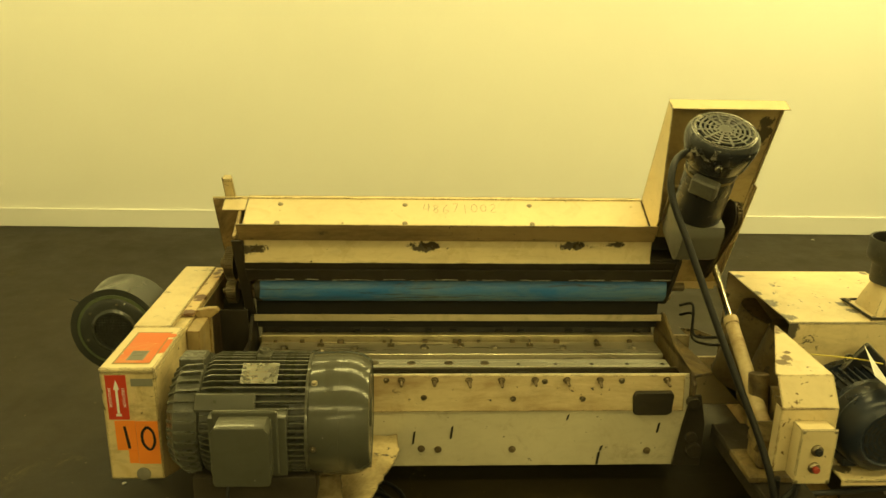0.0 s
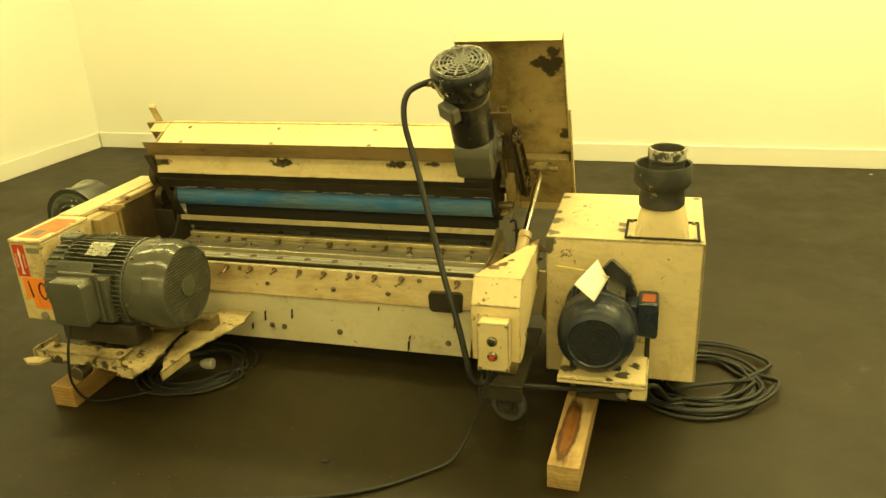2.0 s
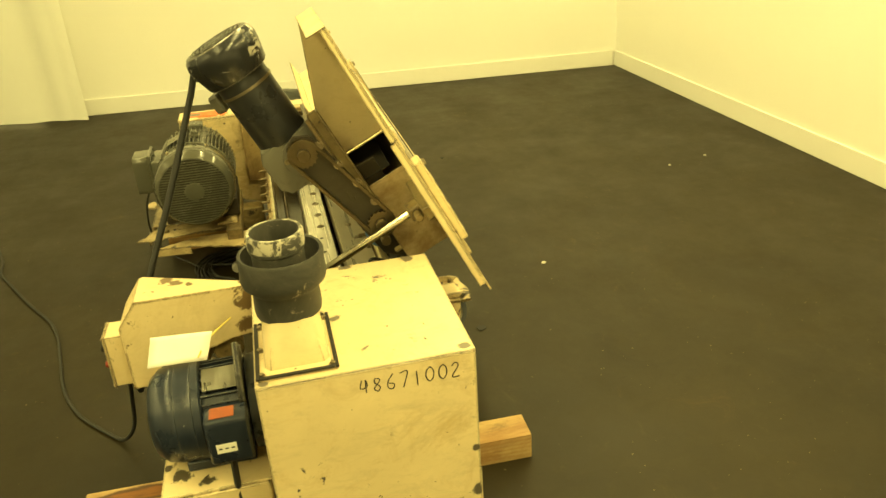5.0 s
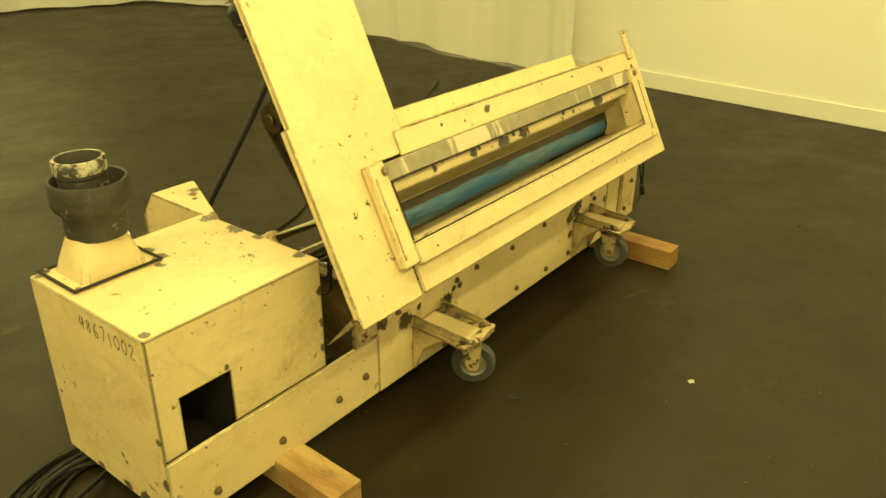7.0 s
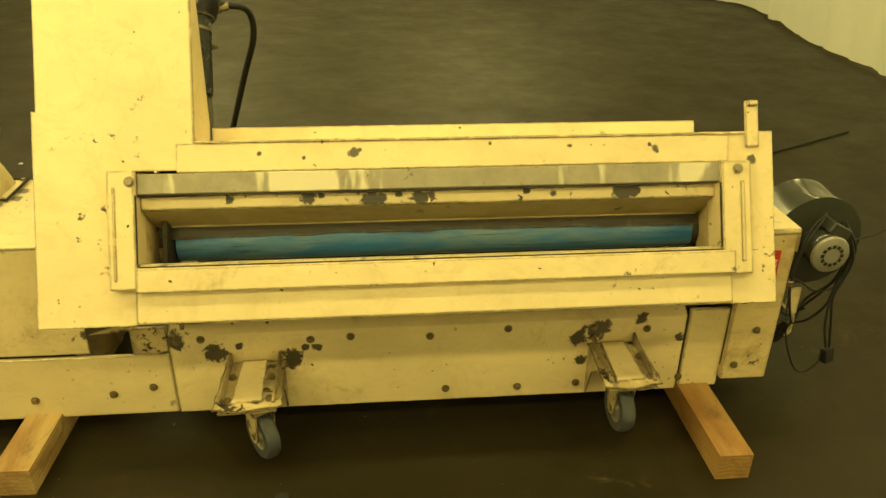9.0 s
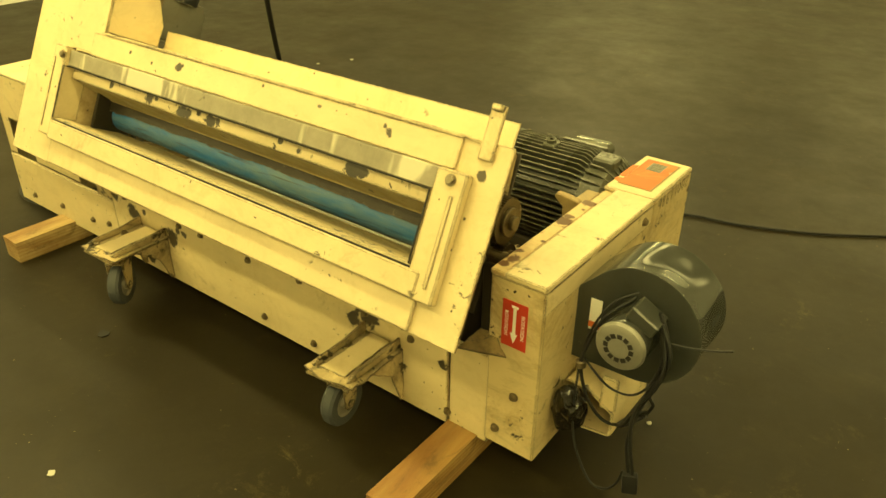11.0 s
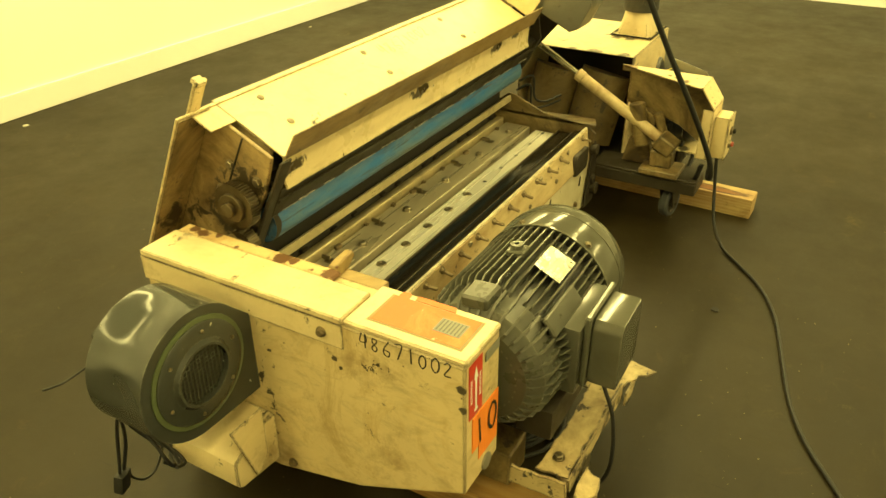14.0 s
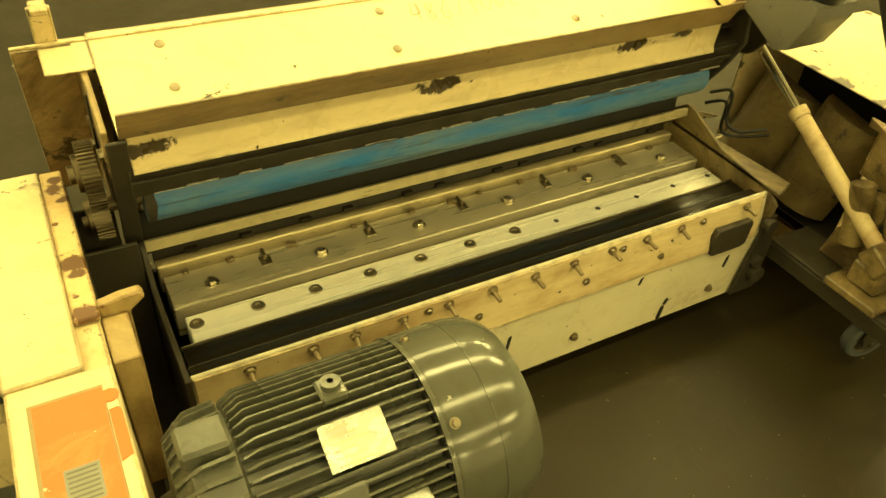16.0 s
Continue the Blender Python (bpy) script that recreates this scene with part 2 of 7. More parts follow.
k.colour(k.mix(k.ramp(k.noise(9, 6, 0.7, (0.3, 2, 2), 0.3, 14.0), [(0.60, 0.0), (0.70, 1.0)]), c, (0.025, 0.03, 0.03)))
M_ROLLER = k.m


def wood(name, blot=None, light=(0.50, 0.37, 0.17), dark=(0.42, 0.29, 0.12)):
    """Sawn softwood; blot is the (centre, half size) of an oily stain."""
    k = Mat(name, 0.65)
    rings = k.nt.nodes.new("ShaderNodeTexWave")
    rings.wave_type, rings.bands_direction = "RINGS", "Y"
    rings.inputs["Scale"].default_value = 22
    rings.inputs["Distortion"].default_value = 5
    rings.inputs["Detail"].default_value = 3
    rings.inputs["Detail Scale"].default_value = 1.2
    mp = k.nt.nodes.new("ShaderNodeMapping")
    mp.inputs["Scale"].default_value = (1, 0.06, 1)
    mp.inputs["Location"].default_value = (0.31, 0, 0.22)
    k.link(k.co, mp.inputs[0])
    k.link(mp.outputs[0], rings.inputs["Vector"])
    c = k.mix(rings.outputs["Fac"], light, dark)
    stain = k.ramp(k.noise(5.0, 7, 0.68, (1.2, 0.45, 1.2), 0.8, 3.4), [(0.42, 0.0), (0.64, 1.0)])
    c = k.mix(k.math("MULTIPLY", stain, 0.75), c, (0.20, 0.085, 0.022))
    c = k.mix(k.math("MULTIPLY", k.ramp(k.noise(40, 4, 0.7, (1, 0.1, 1)), [(0.5, 0.0), (0.7, 1.0)]), 0.3), c, (0.18, 0.11, 0.05))
    c = k.mix(k.math("MULTIPLY", k.ramp(k.noise(11.0, 9, 0.75, (1, 0.5, 1), 1.2, 8.1), [(0.54, 0.0), (0.70, 1.0)]), 0.7), c, (0.075, 0.048, 0.022))
    if blot:
        lp = k.nt.nodes.new("ShaderNodeMapping")
        lp.inputs["Location"].default_value = tuple(-p / q for p, q in zip(*blot))
        lp.inputs["Scale"].default_value = tuple(1 / q for q in blot[1])
        k.link(k.co, lp.inputs[0])
        ln = k.nt.nodes.new("ShaderNodeVectorMath")
        ln.operation = "LENGTH"
        k.link(lp.outputs[0], ln.inputs[0])
        d = k.math("ADD", ln.outputs["Value"], k.math("MULTIPLY", k.math("SUBTRACT", k.noise(14, 6, 0.7, (2, 0.5, 2), 0.3), 0.5), 1.1))
        d = k.math("MULTIPLY", d, 0.5)
        tint = k.mix(k.ramp(k.noise(30, 4, 0.7, (1, 0.2, 1)), [(0.40, 0.0), (0.62, 1.0)]), (0.21, 0.080, 0.013), (0.060, 0.022, 0.006))
        tint = k.mix(k.ramp(d, [(0.28, 0.0), (0.40, 1.0)]), tint, (0.075, 0.032, 0.010))
        c = k.mix(k.ramp(d, [(0.42, 1.0), (0.53, 0.0)]), c, tint)
    k.colour(c)
    k.bump(rings.outputs["Fac"], 0.25, 0.0015)
    return k.m


M_WOOD = wood("sawn_softwood", None, (0.40, 0.26, 0.09), (0.32, 0.18, 0.05))
M_WOOD_STAINED = wood("stained_softwood", ((-0.010, -0.735, 0.089), (0.032, 0.19, 0.05)))

k = Mat("sealed_dark_floor", 0.42)
c = k.mix(k.ramp(k.noise(0.7, 6, 0.65, None, 0.4), [(0.35, 0.0), (0.7, 1.0)]), (0.0130, 0.0098, 0.0031), (0.0225, 0.0172, 0.0060))
c = k.mix(k.math("MULTIPLY", k.ramp(k.noise(4.0, 8, 0.75, None, 0.8, 5.0), [(0.50, 0.0), (0.75, 1.0)]), 0.6), c, (0.029, 0.0225, 0.0075))
c = k.mix(k.math("MULTIPLY", k.ramp(k.noise(3.2, 6, 0.7, None, 1.0, 9.0), [(0.58, 0.0), (0.72, 1.0)]), 0.55), c, (0.008, 0.0058, 0.0024))
dusty = k.ramp(k.noise(1.3, 4, 0.6, None, 0.5, 29.0), [(0.52, 0.0), (0.66, 1.0)])
smudge = k.ramp(k.noise(8.0, 9, 0.82, None, 0.5, 19.0), [(0.56, 0.0), (0.70, 1.0)])
c = k.mix(k.math("MULTIPLY", dusty, smudge), c, (0.085, 0.066, 0.024))
rusty = k.ramp(k.noise(5.5, 9, 0.8, None, 0.9, 47.0), [(0.60, 0.0), (0.72, 1.0)])
c = k.mix(k.math("MULTIPLY", rusty, 0.6), c, (0.050, 0.030, 0.010))
crumbs = k.math("MULTIPLY", k.ramp(k.noise(70, 2, 0.5, None, 0, 33.0), [(0.735, 0.0), (0.75, 1.0)]), k.ramp(k.noise(2.4, 3, 0.6, None, 0, 37.0), [(0.48, 0.0), (0.60, 1.0)]))
c = k.mix(crumbs, c, (0.22, 0.18, 0.09))
c = k.mix(k.math("MULTIPLY", k.ramp(k.noise(2.1, 8, 0.8, (1, 2.6, 1), 0.6, 13.0), [(0.60, 0.0), (0.70, 1.0)]), 0.45), c, (0.046, 0.036, 0.014))
c = k.mix(k.ramp(k.noise(38, 3, 0.6, None, 0, 2.0), [(0.745, 0.0), (0.77, 1.0)]), c, (0.12, 0.095, 0.045))
c = k.mix(k.math("MULTIPLY", k.ramp(k.noise(55, 3, 0.6, (1, 0.12, 1), 0.3, 8.0), [(0.68, 0.0), (0.74, 1.0)]), 0.5), c, (0.008, 0.006, 0.003))
k.colour(k.mix(1.0, c, (0.95, 0.91, 0.86), "MULTIPLY"))
k.rough(k.ramp(k.noise(2.5, 6, 0.7, None, 0, 6.0), [(0.3, 0.40), (0.7, 0.58)]))
k.bump(k.noise(30, 6, 0.7), 0.12, 0.002)
k.b.inputs["Specular IOR Level"].default_value = 0.26
M_FLOOR = k.m


# ---- mesh helpers ----
I4 = Matrix.Identity(4)


def bevel_new(bm, faces, width, seg=1):
    if width > 0:
        edges = {e for f in faces for e in f.edges}
        bmesh.ops.bevel(bm, geom=list(edges), offset=width, segments=seg, affect="EDGES", profile=0.7, clamp_overlap=True)


def prism(bm, pts, a, b, axis="x", m=I4, bevel=0.0, seg=1):
    """Extrudes the polygon pts from a to b along an axis: x takes (y, z), y takes (x, z), z takes (x, y)."""
    put = {"x": lambda t, p: (t, p[0], p[1]), "y": lambda t, p: (p[0], t, p[1]), "z": lambda t, p: (p[0], p[1], t)}[axis]
    lo = [bm.verts.new(m @ Vector(put(a, p))) for p in pts]
    hi = [bm.verts.new(m @ Vector(put(b, p))) for p in pts]
    n = len(pts)
    faces = [bm.faces.new(lo), bm.faces.new(hi)]
    for i in range(n):
        faces.append(bm.faces.new((lo[i], lo[(i + 1) % n], hi[(i + 1) % n], hi[i])))
    bmesh.ops.recalc_face_normals(bm, faces=faces)
    bevel_new(bm, faces, bevel, seg)
    return bm


def box(bm, x0, x1, y0, y1, z0, z1, m=I4, bevel=0.003, seg=1):
    return prism(bm, [(x0, y0), (x1, y0), (x1, y1), (x0, y1)], z0, z1, "z", m, bevel, seg)


def torn(bm, pts, a, b, axis="z", amp=0.006, step=0.016, keep=()):
    """A prism whose outline is torn and ragged."""
    out = []
    for i, p in enumerate(pts):
        q = pts[(i + 1) % len(pts)]
        L = math.hypot(q[0] - p[0], q[1] - p[1])
        k_ = max(1, int(L / step))
        for j in range(k_):
            u = j / k_
            x, y = p[0] + (q[0] - p[0]) * u, p[1] + (q[1] - p[1]) * u
            v = noise.noise_vector(Vector((x * 55, y * 55, a * 30))) * (0.0 if i in keep else amp)
            out.append((x + v.x, y + v.y))
    prism(bm, out, a, b, axis)
    for v in bm.verts:
        if axis == "z":
            v.co.z += 0.35 * amp * noise.noise(v.co * 18)
    return bm


def axis_matrix(p, d):
    return Matrix.Translation(p) @ Vector(d).to_track_quat("Z", "Y").to_matrix().to_4x4()


def lathe(bm, profile, p, d, seg=32, close=True):
    """Turns (radius, height) pairs round the axis through p along d."""
    m = axis_matrix(p, d)
    rings_ = []
    for r, h in profile:
        if r < 1e-6:
            rings_.append([bm.verts.new(m @ Vector((0, 0, h)))])
        else:
            rings_.append([bm.verts.new(m @ Vector((r * math.cos(2 * math.pi * i / seg), r * math.sin(2 * math.pi * i / seg), h))) for i in range(seg)])
    made = []
    for a, b in zip(rings_, rings_[1:]):
        for i in range(seg):
            j = (i + 1) % seg
            if len(a) == 1 and len(b) == 1:
                continue
            if len(a) == 1:
                made.append(bm.faces.new((a[0], b[i], b[j])))
            elif len(b) == 1:
                made.append(bm.faces.new((a[i], a[j], b[0])))
            else:
                made.append(bm.faces.new((a[i], a[j], b[j], b[i])))
    if close:
        for rg in (rings_[0], rings_[-1]):
            if len(rg) > 1:
                made.append(bm.faces.new(rg))
    bmesh.ops.recalc_face_normals(bm, faces=made)
    return bm


def cyl(bm, p, q, r, seg=24, ch=0.002):
    d = Vector(q) - Vector(p)
    h = d.length
    return lathe(bm, [(0, 0), (r - ch, 0), (r, ch), (r, h - ch), (r - ch, h), (0, h)], p, d, seg)


def smooth_path(pts, n=8):
    """Catmull-Rom through the points."""
    P = [Vector(p) for p in pts]
    P = [2 * P[0] - P[1]] + P + [2 * P[-1] - P[-2]]
    out = []
    for i in range(1, len(P) - 2):
        a, b, c_, d = P[i - 1], P[i], P[i + 1], P[i + 2]
        for s in range(n):
            t = s / n
            out.append(0.5 * ((2 * b) + (c_ - a) * t + (2 * a - 5 * b + 4 * c_ - d) * t * t + (3 * b - a - 3 * c_ + d) * t ** 3))
    out.append(P[-2])
    return out


def sweep(bm, pts, r, seg=8):
    """A round cable along the points."""
    P = [Vector(p) for p in pts]
    up = Vector((0.13, 0.31, 0.94)).normalized()
    prev = None
    first = None
    for i, p in enumerate(P):
        t = (P[min(i + 1, len(P) - 1)] - P[max(i - 1, 0)]).normalized()
        up = (up - t * up.dot(t)).normalized()
        side = t.cross(up)
        ring = [bm.verts.new(p + r * (math.cos(2 * math.pi * k_ / seg) * up + math.sin(2 * math.pi * k_ / seg) * side)) for k_ in range(seg)]
        if prev:
            for k_ in range(seg):
                bm.faces.new((prev[k_], prev[(k_ + 1) % seg], ring[(k_ + 1) % seg], ring[k_]))
        else:
            first = ring
        prev = ring
    bm.faces.new(first[::-1])
    bm.faces.new(prev)
    return bm


def mesh_of(name, bm, mat):
    me = bpy.data.meshes.new(name)
    bm.normal_update()
    bm.to_mesh(me)
    bm.free()
    me.polygons.foreach_set("use_smooth", [True] * len(me.polygons))
    me.set_sharp_from_angle(angle=radians(32))
    me.materials.append(mat)
    return me


def under(ob, parent):
    ob.parent = parent
    if parent.type == "EMPTY":
        ob.matrix_parent_inverse = Matrix.Translation(parent.location).inverted()
    return ob


def part(name, bm, material, parent, label=""):
    """Links a bmesh as one mesh object under a thing or a part."""
    return tagged(under(new(name, mesh_of(name, bm, material)), parent), label)


def piece(name, me, parent, m, label=""):
    """One more object on a shared mesh, at the pose m, under a part."""
    ob = under(new(name, me), parent)
    ob.matrix_basis = m
    return tagged(ob, label)


def thing(name, loc, label, category, group="", kind=""):
    ob = new(name)
    ob.location = loc
    ob.empty_display_size = 0.1
    return tagged(ob, label, category, group, kind)


def solo(name, bm, material, label, category="", group="", kind=""):
    return tagged(new(name, mesh_of(name, bm, material)), label, category, group, kind)


def B():
    return bmesh.new()


def lettering(name, text, size, m, parent, material, label="", shear=0.0):
    cu = bpy.data.curves.new(name, "FONT")
    cu.body, cu.size, cu.extrude, cu.shear = text, size, 0.0004, shear
    cu.align_x, cu.align_y = "CENTER", "CENTER"
    tmp = new(name + "_outline", cu)
    bpy.context.view_layer.update()
    me = bpy.data.meshes.new_from_object(tmp.evaluated_get(bpy.context.evaluated_depsgraph_get()))
    bpy.data.objects.remove(tmp)
    me.materials.clear()
    me.materials.append(material)
    me.name = name
    ob = under(new(name, me), parent)
    ob.matrix_basis = m
    return tagged(ob, label)


STROKES = {"0": ((0.5, 1), (0.15, 0.75), (0.1, 0.3), (0.45, 0), (0.8, 0.3), (0.8, 0.75), (0.5, 1)), "1": ((0.45, 1), (0.5, 0)), "2": ((0.1, 0.8), (0.45, 1), (0.75, 0.75), (0.1, 0.02), (0.85, 0)),
           "4": ((0.3, 1), (0.1, 0.4), (0.8, 0.48), (0.68, 1), (0.66, 0)), "6": ((0.7, 1), (0.2, 0.5), (0.2, 0.1), (0.6, 0), (0.75, 0.3), (0.25, 0.4)), "7": ((0.1, 0.95), (0.8, 1), (0.35, 0)),
           "8": ((0.75, 0.9), (0.3, 0.95), (0.25, 0.65), (0.75, 0.3), (0.5, 0), (0.15, 0.25), (0.7, 0.7), (0.75, 0.9))}


def scrawl(name, text, size, m, parent, material, label="", width=0.0032, step=0.78, drift=0.0):
    """Handwritten digits as thin ribbons; m maps local x along the line, y up, z out."""
    rng_ = random.Random(len(text) + int(size * 1000))
    x = -len(text) * step * size / 2
    for ch in text:
        bm = B()
        y0 = size * (rng_.uniform(-0.08, 0.08) + drift * x)
        sz = size * rng_.uniform(0.9, 1.08)
        P = [Vector((x + sz * 0.62 * u, y0 + sz * (v - 0.5), 0)) for u, v in STROKES[ch]]
        if len(P) > 2:
            P = smooth_path(P, 4)
        row = []
        for i, p in enumerate(P):
            d = (P[min(i + 1, len(P) - 1)] - P[max(i - 1, 0)]).normalized()
            s_ = Vector((-d.y, d.x, 0)) * width * rng_.uniform(0.42, 0.55)
            row.append((bm.verts.new(m @ (p - s_)), bm.verts.new(m @ (p + s_))))
        for (a, b), (c_, d_) in zip(row, row[1:]):
            bm.faces.new((a, c_, d_, b))
        part(name, bm, material, parent, label)
        x += step * size


def hexbolt(r=0.011, h=0.008, shaft=0.0, mat=M_BOLT, washer=True):
    """A hexagon head on its washer, pointing along +z; with a threaded shaft if given."""
    bm = B()
    if washer:
        lathe(bm, [(0, 0), (r * 1.35, 0), (r * 1.35, 0.002), (0, 0.002)], (0, 0, 0), (0, 0, 1), 14)
    lathe(bm, [(0, 0.002), (r, 0.002), (r, h), (r * 0.85, h + 0.0015), (0, h + 0.0015)], (0, 0, 0), (0, 0, 1), 6)
    if shaft:
        lathe(bm, [(0, h), (r * 0.55, h), (r * 0.55, h + shaft - 0.003), (r * 0.4, h + shaft), (0, h + shaft)], (0, 0, 0), (0, 0, 1), 10)
    return mesh_of("bolt", bm, mat)


BOLT = hexbolt()
BOLT_SMALL = hexbolt(0.007, 0.006)
BOLT_DECK = hexbolt(0.0125, 0.009, mat=M_BRIGHTBOLT)
BOLT_DARK = hexbolt(0.0095, 0.009, mat=M_DARKBOLT)
STUD = hexbolt(0.010, 0.009, 0.030, mat=M_DARKBOLT)
bm = B()
lathe(bm, [(0, 0), (0.017, 0), (0.015, 0.003), (0.008, 0.003), (0.006, 0.0005), (0, 0.0005)], (0, 0, 0), (0, 0, 1), 18)
SCREW = mesh_of("screw", bm, M_BOLT)
bm = B()
lathe(bm, [(0, 0), (0.011, 0), (0.009, 0.005), (0.004, 0.008), (0, 0.0085)], (0, 0, 0), (0, 0, 1), 16)
ROUNDHEAD = mesh_of("bolt", bm, M_BOLT)
bm = B()
lathe(bm, [(0, 0), (0.0075, 0), (0.0075, 0.001), (0, 0.001)], (0, 0, 0), (0, 0, 1), 12)
HOLE = mesh_of("hole", bm, M_VOID)


def facing(p, d, spin=0.0):
    return axis_matrix(p, d) @ pose(0, 0, 0, 0, 0, spin)


# ---- the bay: floor, walls, ceiling, curtain, lamps ----
CEILING = 3.2
bm = B()
box(bm, -9.0, 6.2, -12.2, 3.2, -0.2, 0.0, bevel=0)
solo("floor", bm, M_FLOOR, "dark brown sealed concrete floor with scuffs and stains", "floor", kind="structure")
bm = B()
prism(bm, [(-3.62, 3.035), (6.15, 2.868), (6.15, 3.10), (-3.62, 3.20)], 0, CEILING, "z")
solo("wall_north", bm, M_WALL, "plain white painted plasterboard wall", "wall", kind="structure")
bm = B()
prism(bm, [(-3.50, 3.16), (-3.68, 3.16), (-4.06, -2.05), (-3.88, -2.05)], 0, CEILING, "z")
solo("wall_west", bm, M_WALL, "plain white painted plasterboard wall beside the curtain", "wall", kind="structure")
bm = B()
box(bm, 6.02, 6.2, -12.2, 2.865, 0, CEILING, bevel=0)
solo("wall_east", bm, M_WALL, "plain white painted far wall", "wall", kind="structure")
# unseen wall, added to close the bay and bounce the lamp light
bm = B()
box(bm, -9.0, 6.01, -12.2, -12.0, 0, CEILING, bevel=0)
solo("wall_south", bm, M_WALL, "plain white wall added out of view to close the bay", "wall", kind="structure")
# unseen walls, added to enclose the light beyond the curtain
bm = B()
box(bm, -9.0, -8.8, -11.99, -2.2, 0, CEILING, bevel=0)
box(bm, -8.79, -4.07, -2.2, -2.06, 0, CEILING, bevel=0)
solo("wall_beyond_curtain", bm, M_WALL, "plain white walls added out of view behind the curtain", "wall", kind="structure")
# ceiling is out of view, its height set from lamp reflections
bm = B()
box(bm, -9.0, 6.2, -12.2, 3.2, CEILING, CEILING + 0.15, bevel=0)
solo("ceiling", bm, M_CEILING, "white board ceiling, out of view above the bay", "ceiling", kind="structure")
bm = B()
prism(bm, [(-3.50, 3.017), (6.01, 2.855), (6.01, 2.868), (-3.50, 3.030)], 0, 0.14, "z", bevel=0.003)
solo("baseboard_north", bm, M_TRIM, "white painted baseboard along the wall", "baseboard", kind="structure")
bm = B()
prism(bm, [(-3.491, 3.0), (-3.504, 3.0), (-3.874, -2.05), (-3.861, -2.05)], 0, 0.14, "z", bevel=0.003)
solo("baseboard_west", bm, M_TRIM, "white painted baseboard along the wall", "baseboard", kind="structure")

# curtain: a long folded plastic sheet, hem just above the floor, turning east at the far end
def curve_through(pts, n=8):
    P = [Vector(p) for p in pts]
    P = [2 * P[0] - P[1]] + P + [2 * P[-1] - P[-2]]
    out = []
    for i in range(1, len(P) - 2):
        a, b, c_, d = P[i - 1:i + 3]
        for q in range(n):
            t = q / n
            out.append(0.5 * (2 * b + (c_ - a) * t + (2 * a - 5 * b + 4 * c_ - d) * t * t + (3 * b - a - 3 * c_ + d) * t ** 3))
    return out + [P[-2]]


CURTAIN_LINE = curve_through([(-3.66, -1.72, 0), (-3.72, -2.4, 0), (-3.80, -3.2, 0), (-3.95, -4.4, 0), (-4.12, -5.8, 0), (-4.30, -7.2, 0), (-4.22, -8.0, 0), (-3.75, -8.7, 0), (-2.9, -9.05, 0), (-1.2, -9.4, 0), (0.6, -9.6, 0), (3.0, -9.85, 0), (5.9, -10.1, 0)], 26)
bm = B()
cols = []
NR = 10
run = 0.0
for i, p in enumerate(CURTAIN_LINE):
    a, b_ = CURTAIN_LINE[max(i - 1, 0)], CURTAIN_LINE[min(i + 1, len(CURTAIN_LINE) - 1)]
    run += (p - a).length if i else 0.0
    side = Vector((-(b_ - a).y, (b_ - a).x, 0)).normalized()
    fold = 0.020 * math.sin(run * 9.7 + 2.2 * math.sin(run * 2.3)) + 0.022 * math.sin(run * 4.1 + 1.0) + 0.007 * math.sin(run * 26 + 3 * math.sin(run * 5))
    hem = 0.036 + 0.018 * math.sin(run * 3.7 + 0.5) * math.sin(run * 1.1) + 0.006 * math.sin(run * 9.7 + 1.0) - 0.022 * math.exp(-run * 6)
    col = []
    for j in range(NR + 1):
        h = j / NR
        col.append(bm.verts.new(p + side * (fold * (1.0 - 0.45 * h) + 0.03 * math.sin(3 * h + run * 2)) + Vector((0, -0.03 * (1 - h) * math.exp(-run * 4), hem + (3.08 - hem) * h))))
    cols.append(col)
for a, b_ in zip(cols, cols[1:]):
    for j in range(NR):
        bm.faces.new((a[j], b_[j], b_[j + 1], a[j + 1]))
HEM = [col[0].co.copy() for col in cols]
curtain = thing("curtain", (-3.8, -6.5, 3.08), "white plastic sheet curtain hanging in loose folds", "curtain")
ob = part("sheet", bm, M_CURTAIN, curtain)
mod = ob.modifiers.new("thickness", "SOLIDIFY")
mod.thickness = 0.003
mod.use_rim = False
bm = B()
sweep(bm, HEM, 0.005, 6)
part("hem", bm, M_CURTAIN, curtain, "rolled white hem")
bm = B()
sweep(bm, [p + Vector((0, 0, 3.10)) for p in CURTAIN_LINE[::4]], 0.02, 10)
part("rail", bm, M_BOLT, curtain, "steel curtain rail")

# fluorescent battens under the ceiling
M_TUBE = bpy.data.materials.new("lit_tube")
M_TUBE.use_nodes = True
M_TUBE.node_tree.nodes["Principled BSDF"].inputs["Emission Color"].default_value = (*LAMP_COLOUR, 1)
M_TUBE.node_tree.nodes["Principled BSDF"].inputs["Emission Strength"].default_value = 6
M_TUBE.node_tree.nodes["Principled BSDF"].inputs["Base Color"].default_value = (0.8, 0.8, 0.8, 1)
bm = B()
prism(bm, [(-0.11, 0.0), (0.11, 0.0), (0.14, -0.06), (0.13, -0.06), (0.10, -0.01), (-0.10, -0.01), (-0.13, -0.06), (-0.14, -0.06)], -1.25, 1.25, "x", bevel=0)
FIX = mesh_of("housing", bm, M_TRIM)
tubes = []
for s in (-1, 1):
    bm = B()
    cyl(bm, (-1.2, 0.055 * s, -0.035), (1.2, 0.055 * s, -0.035), 0.014, 12)
    tubes.append(mesh_of("tube", bm, M_TUBE))
lamp_data = bpy.data.lights.new("batten_light", "AREA")
lamp_data.shape, lamp_data.size, lamp_data.size_y = "RECTANGLE", 2.4, 0.2
lamp_data.energy, lamp_data.color = LAMP_WATTS, LAMP_COLOUR
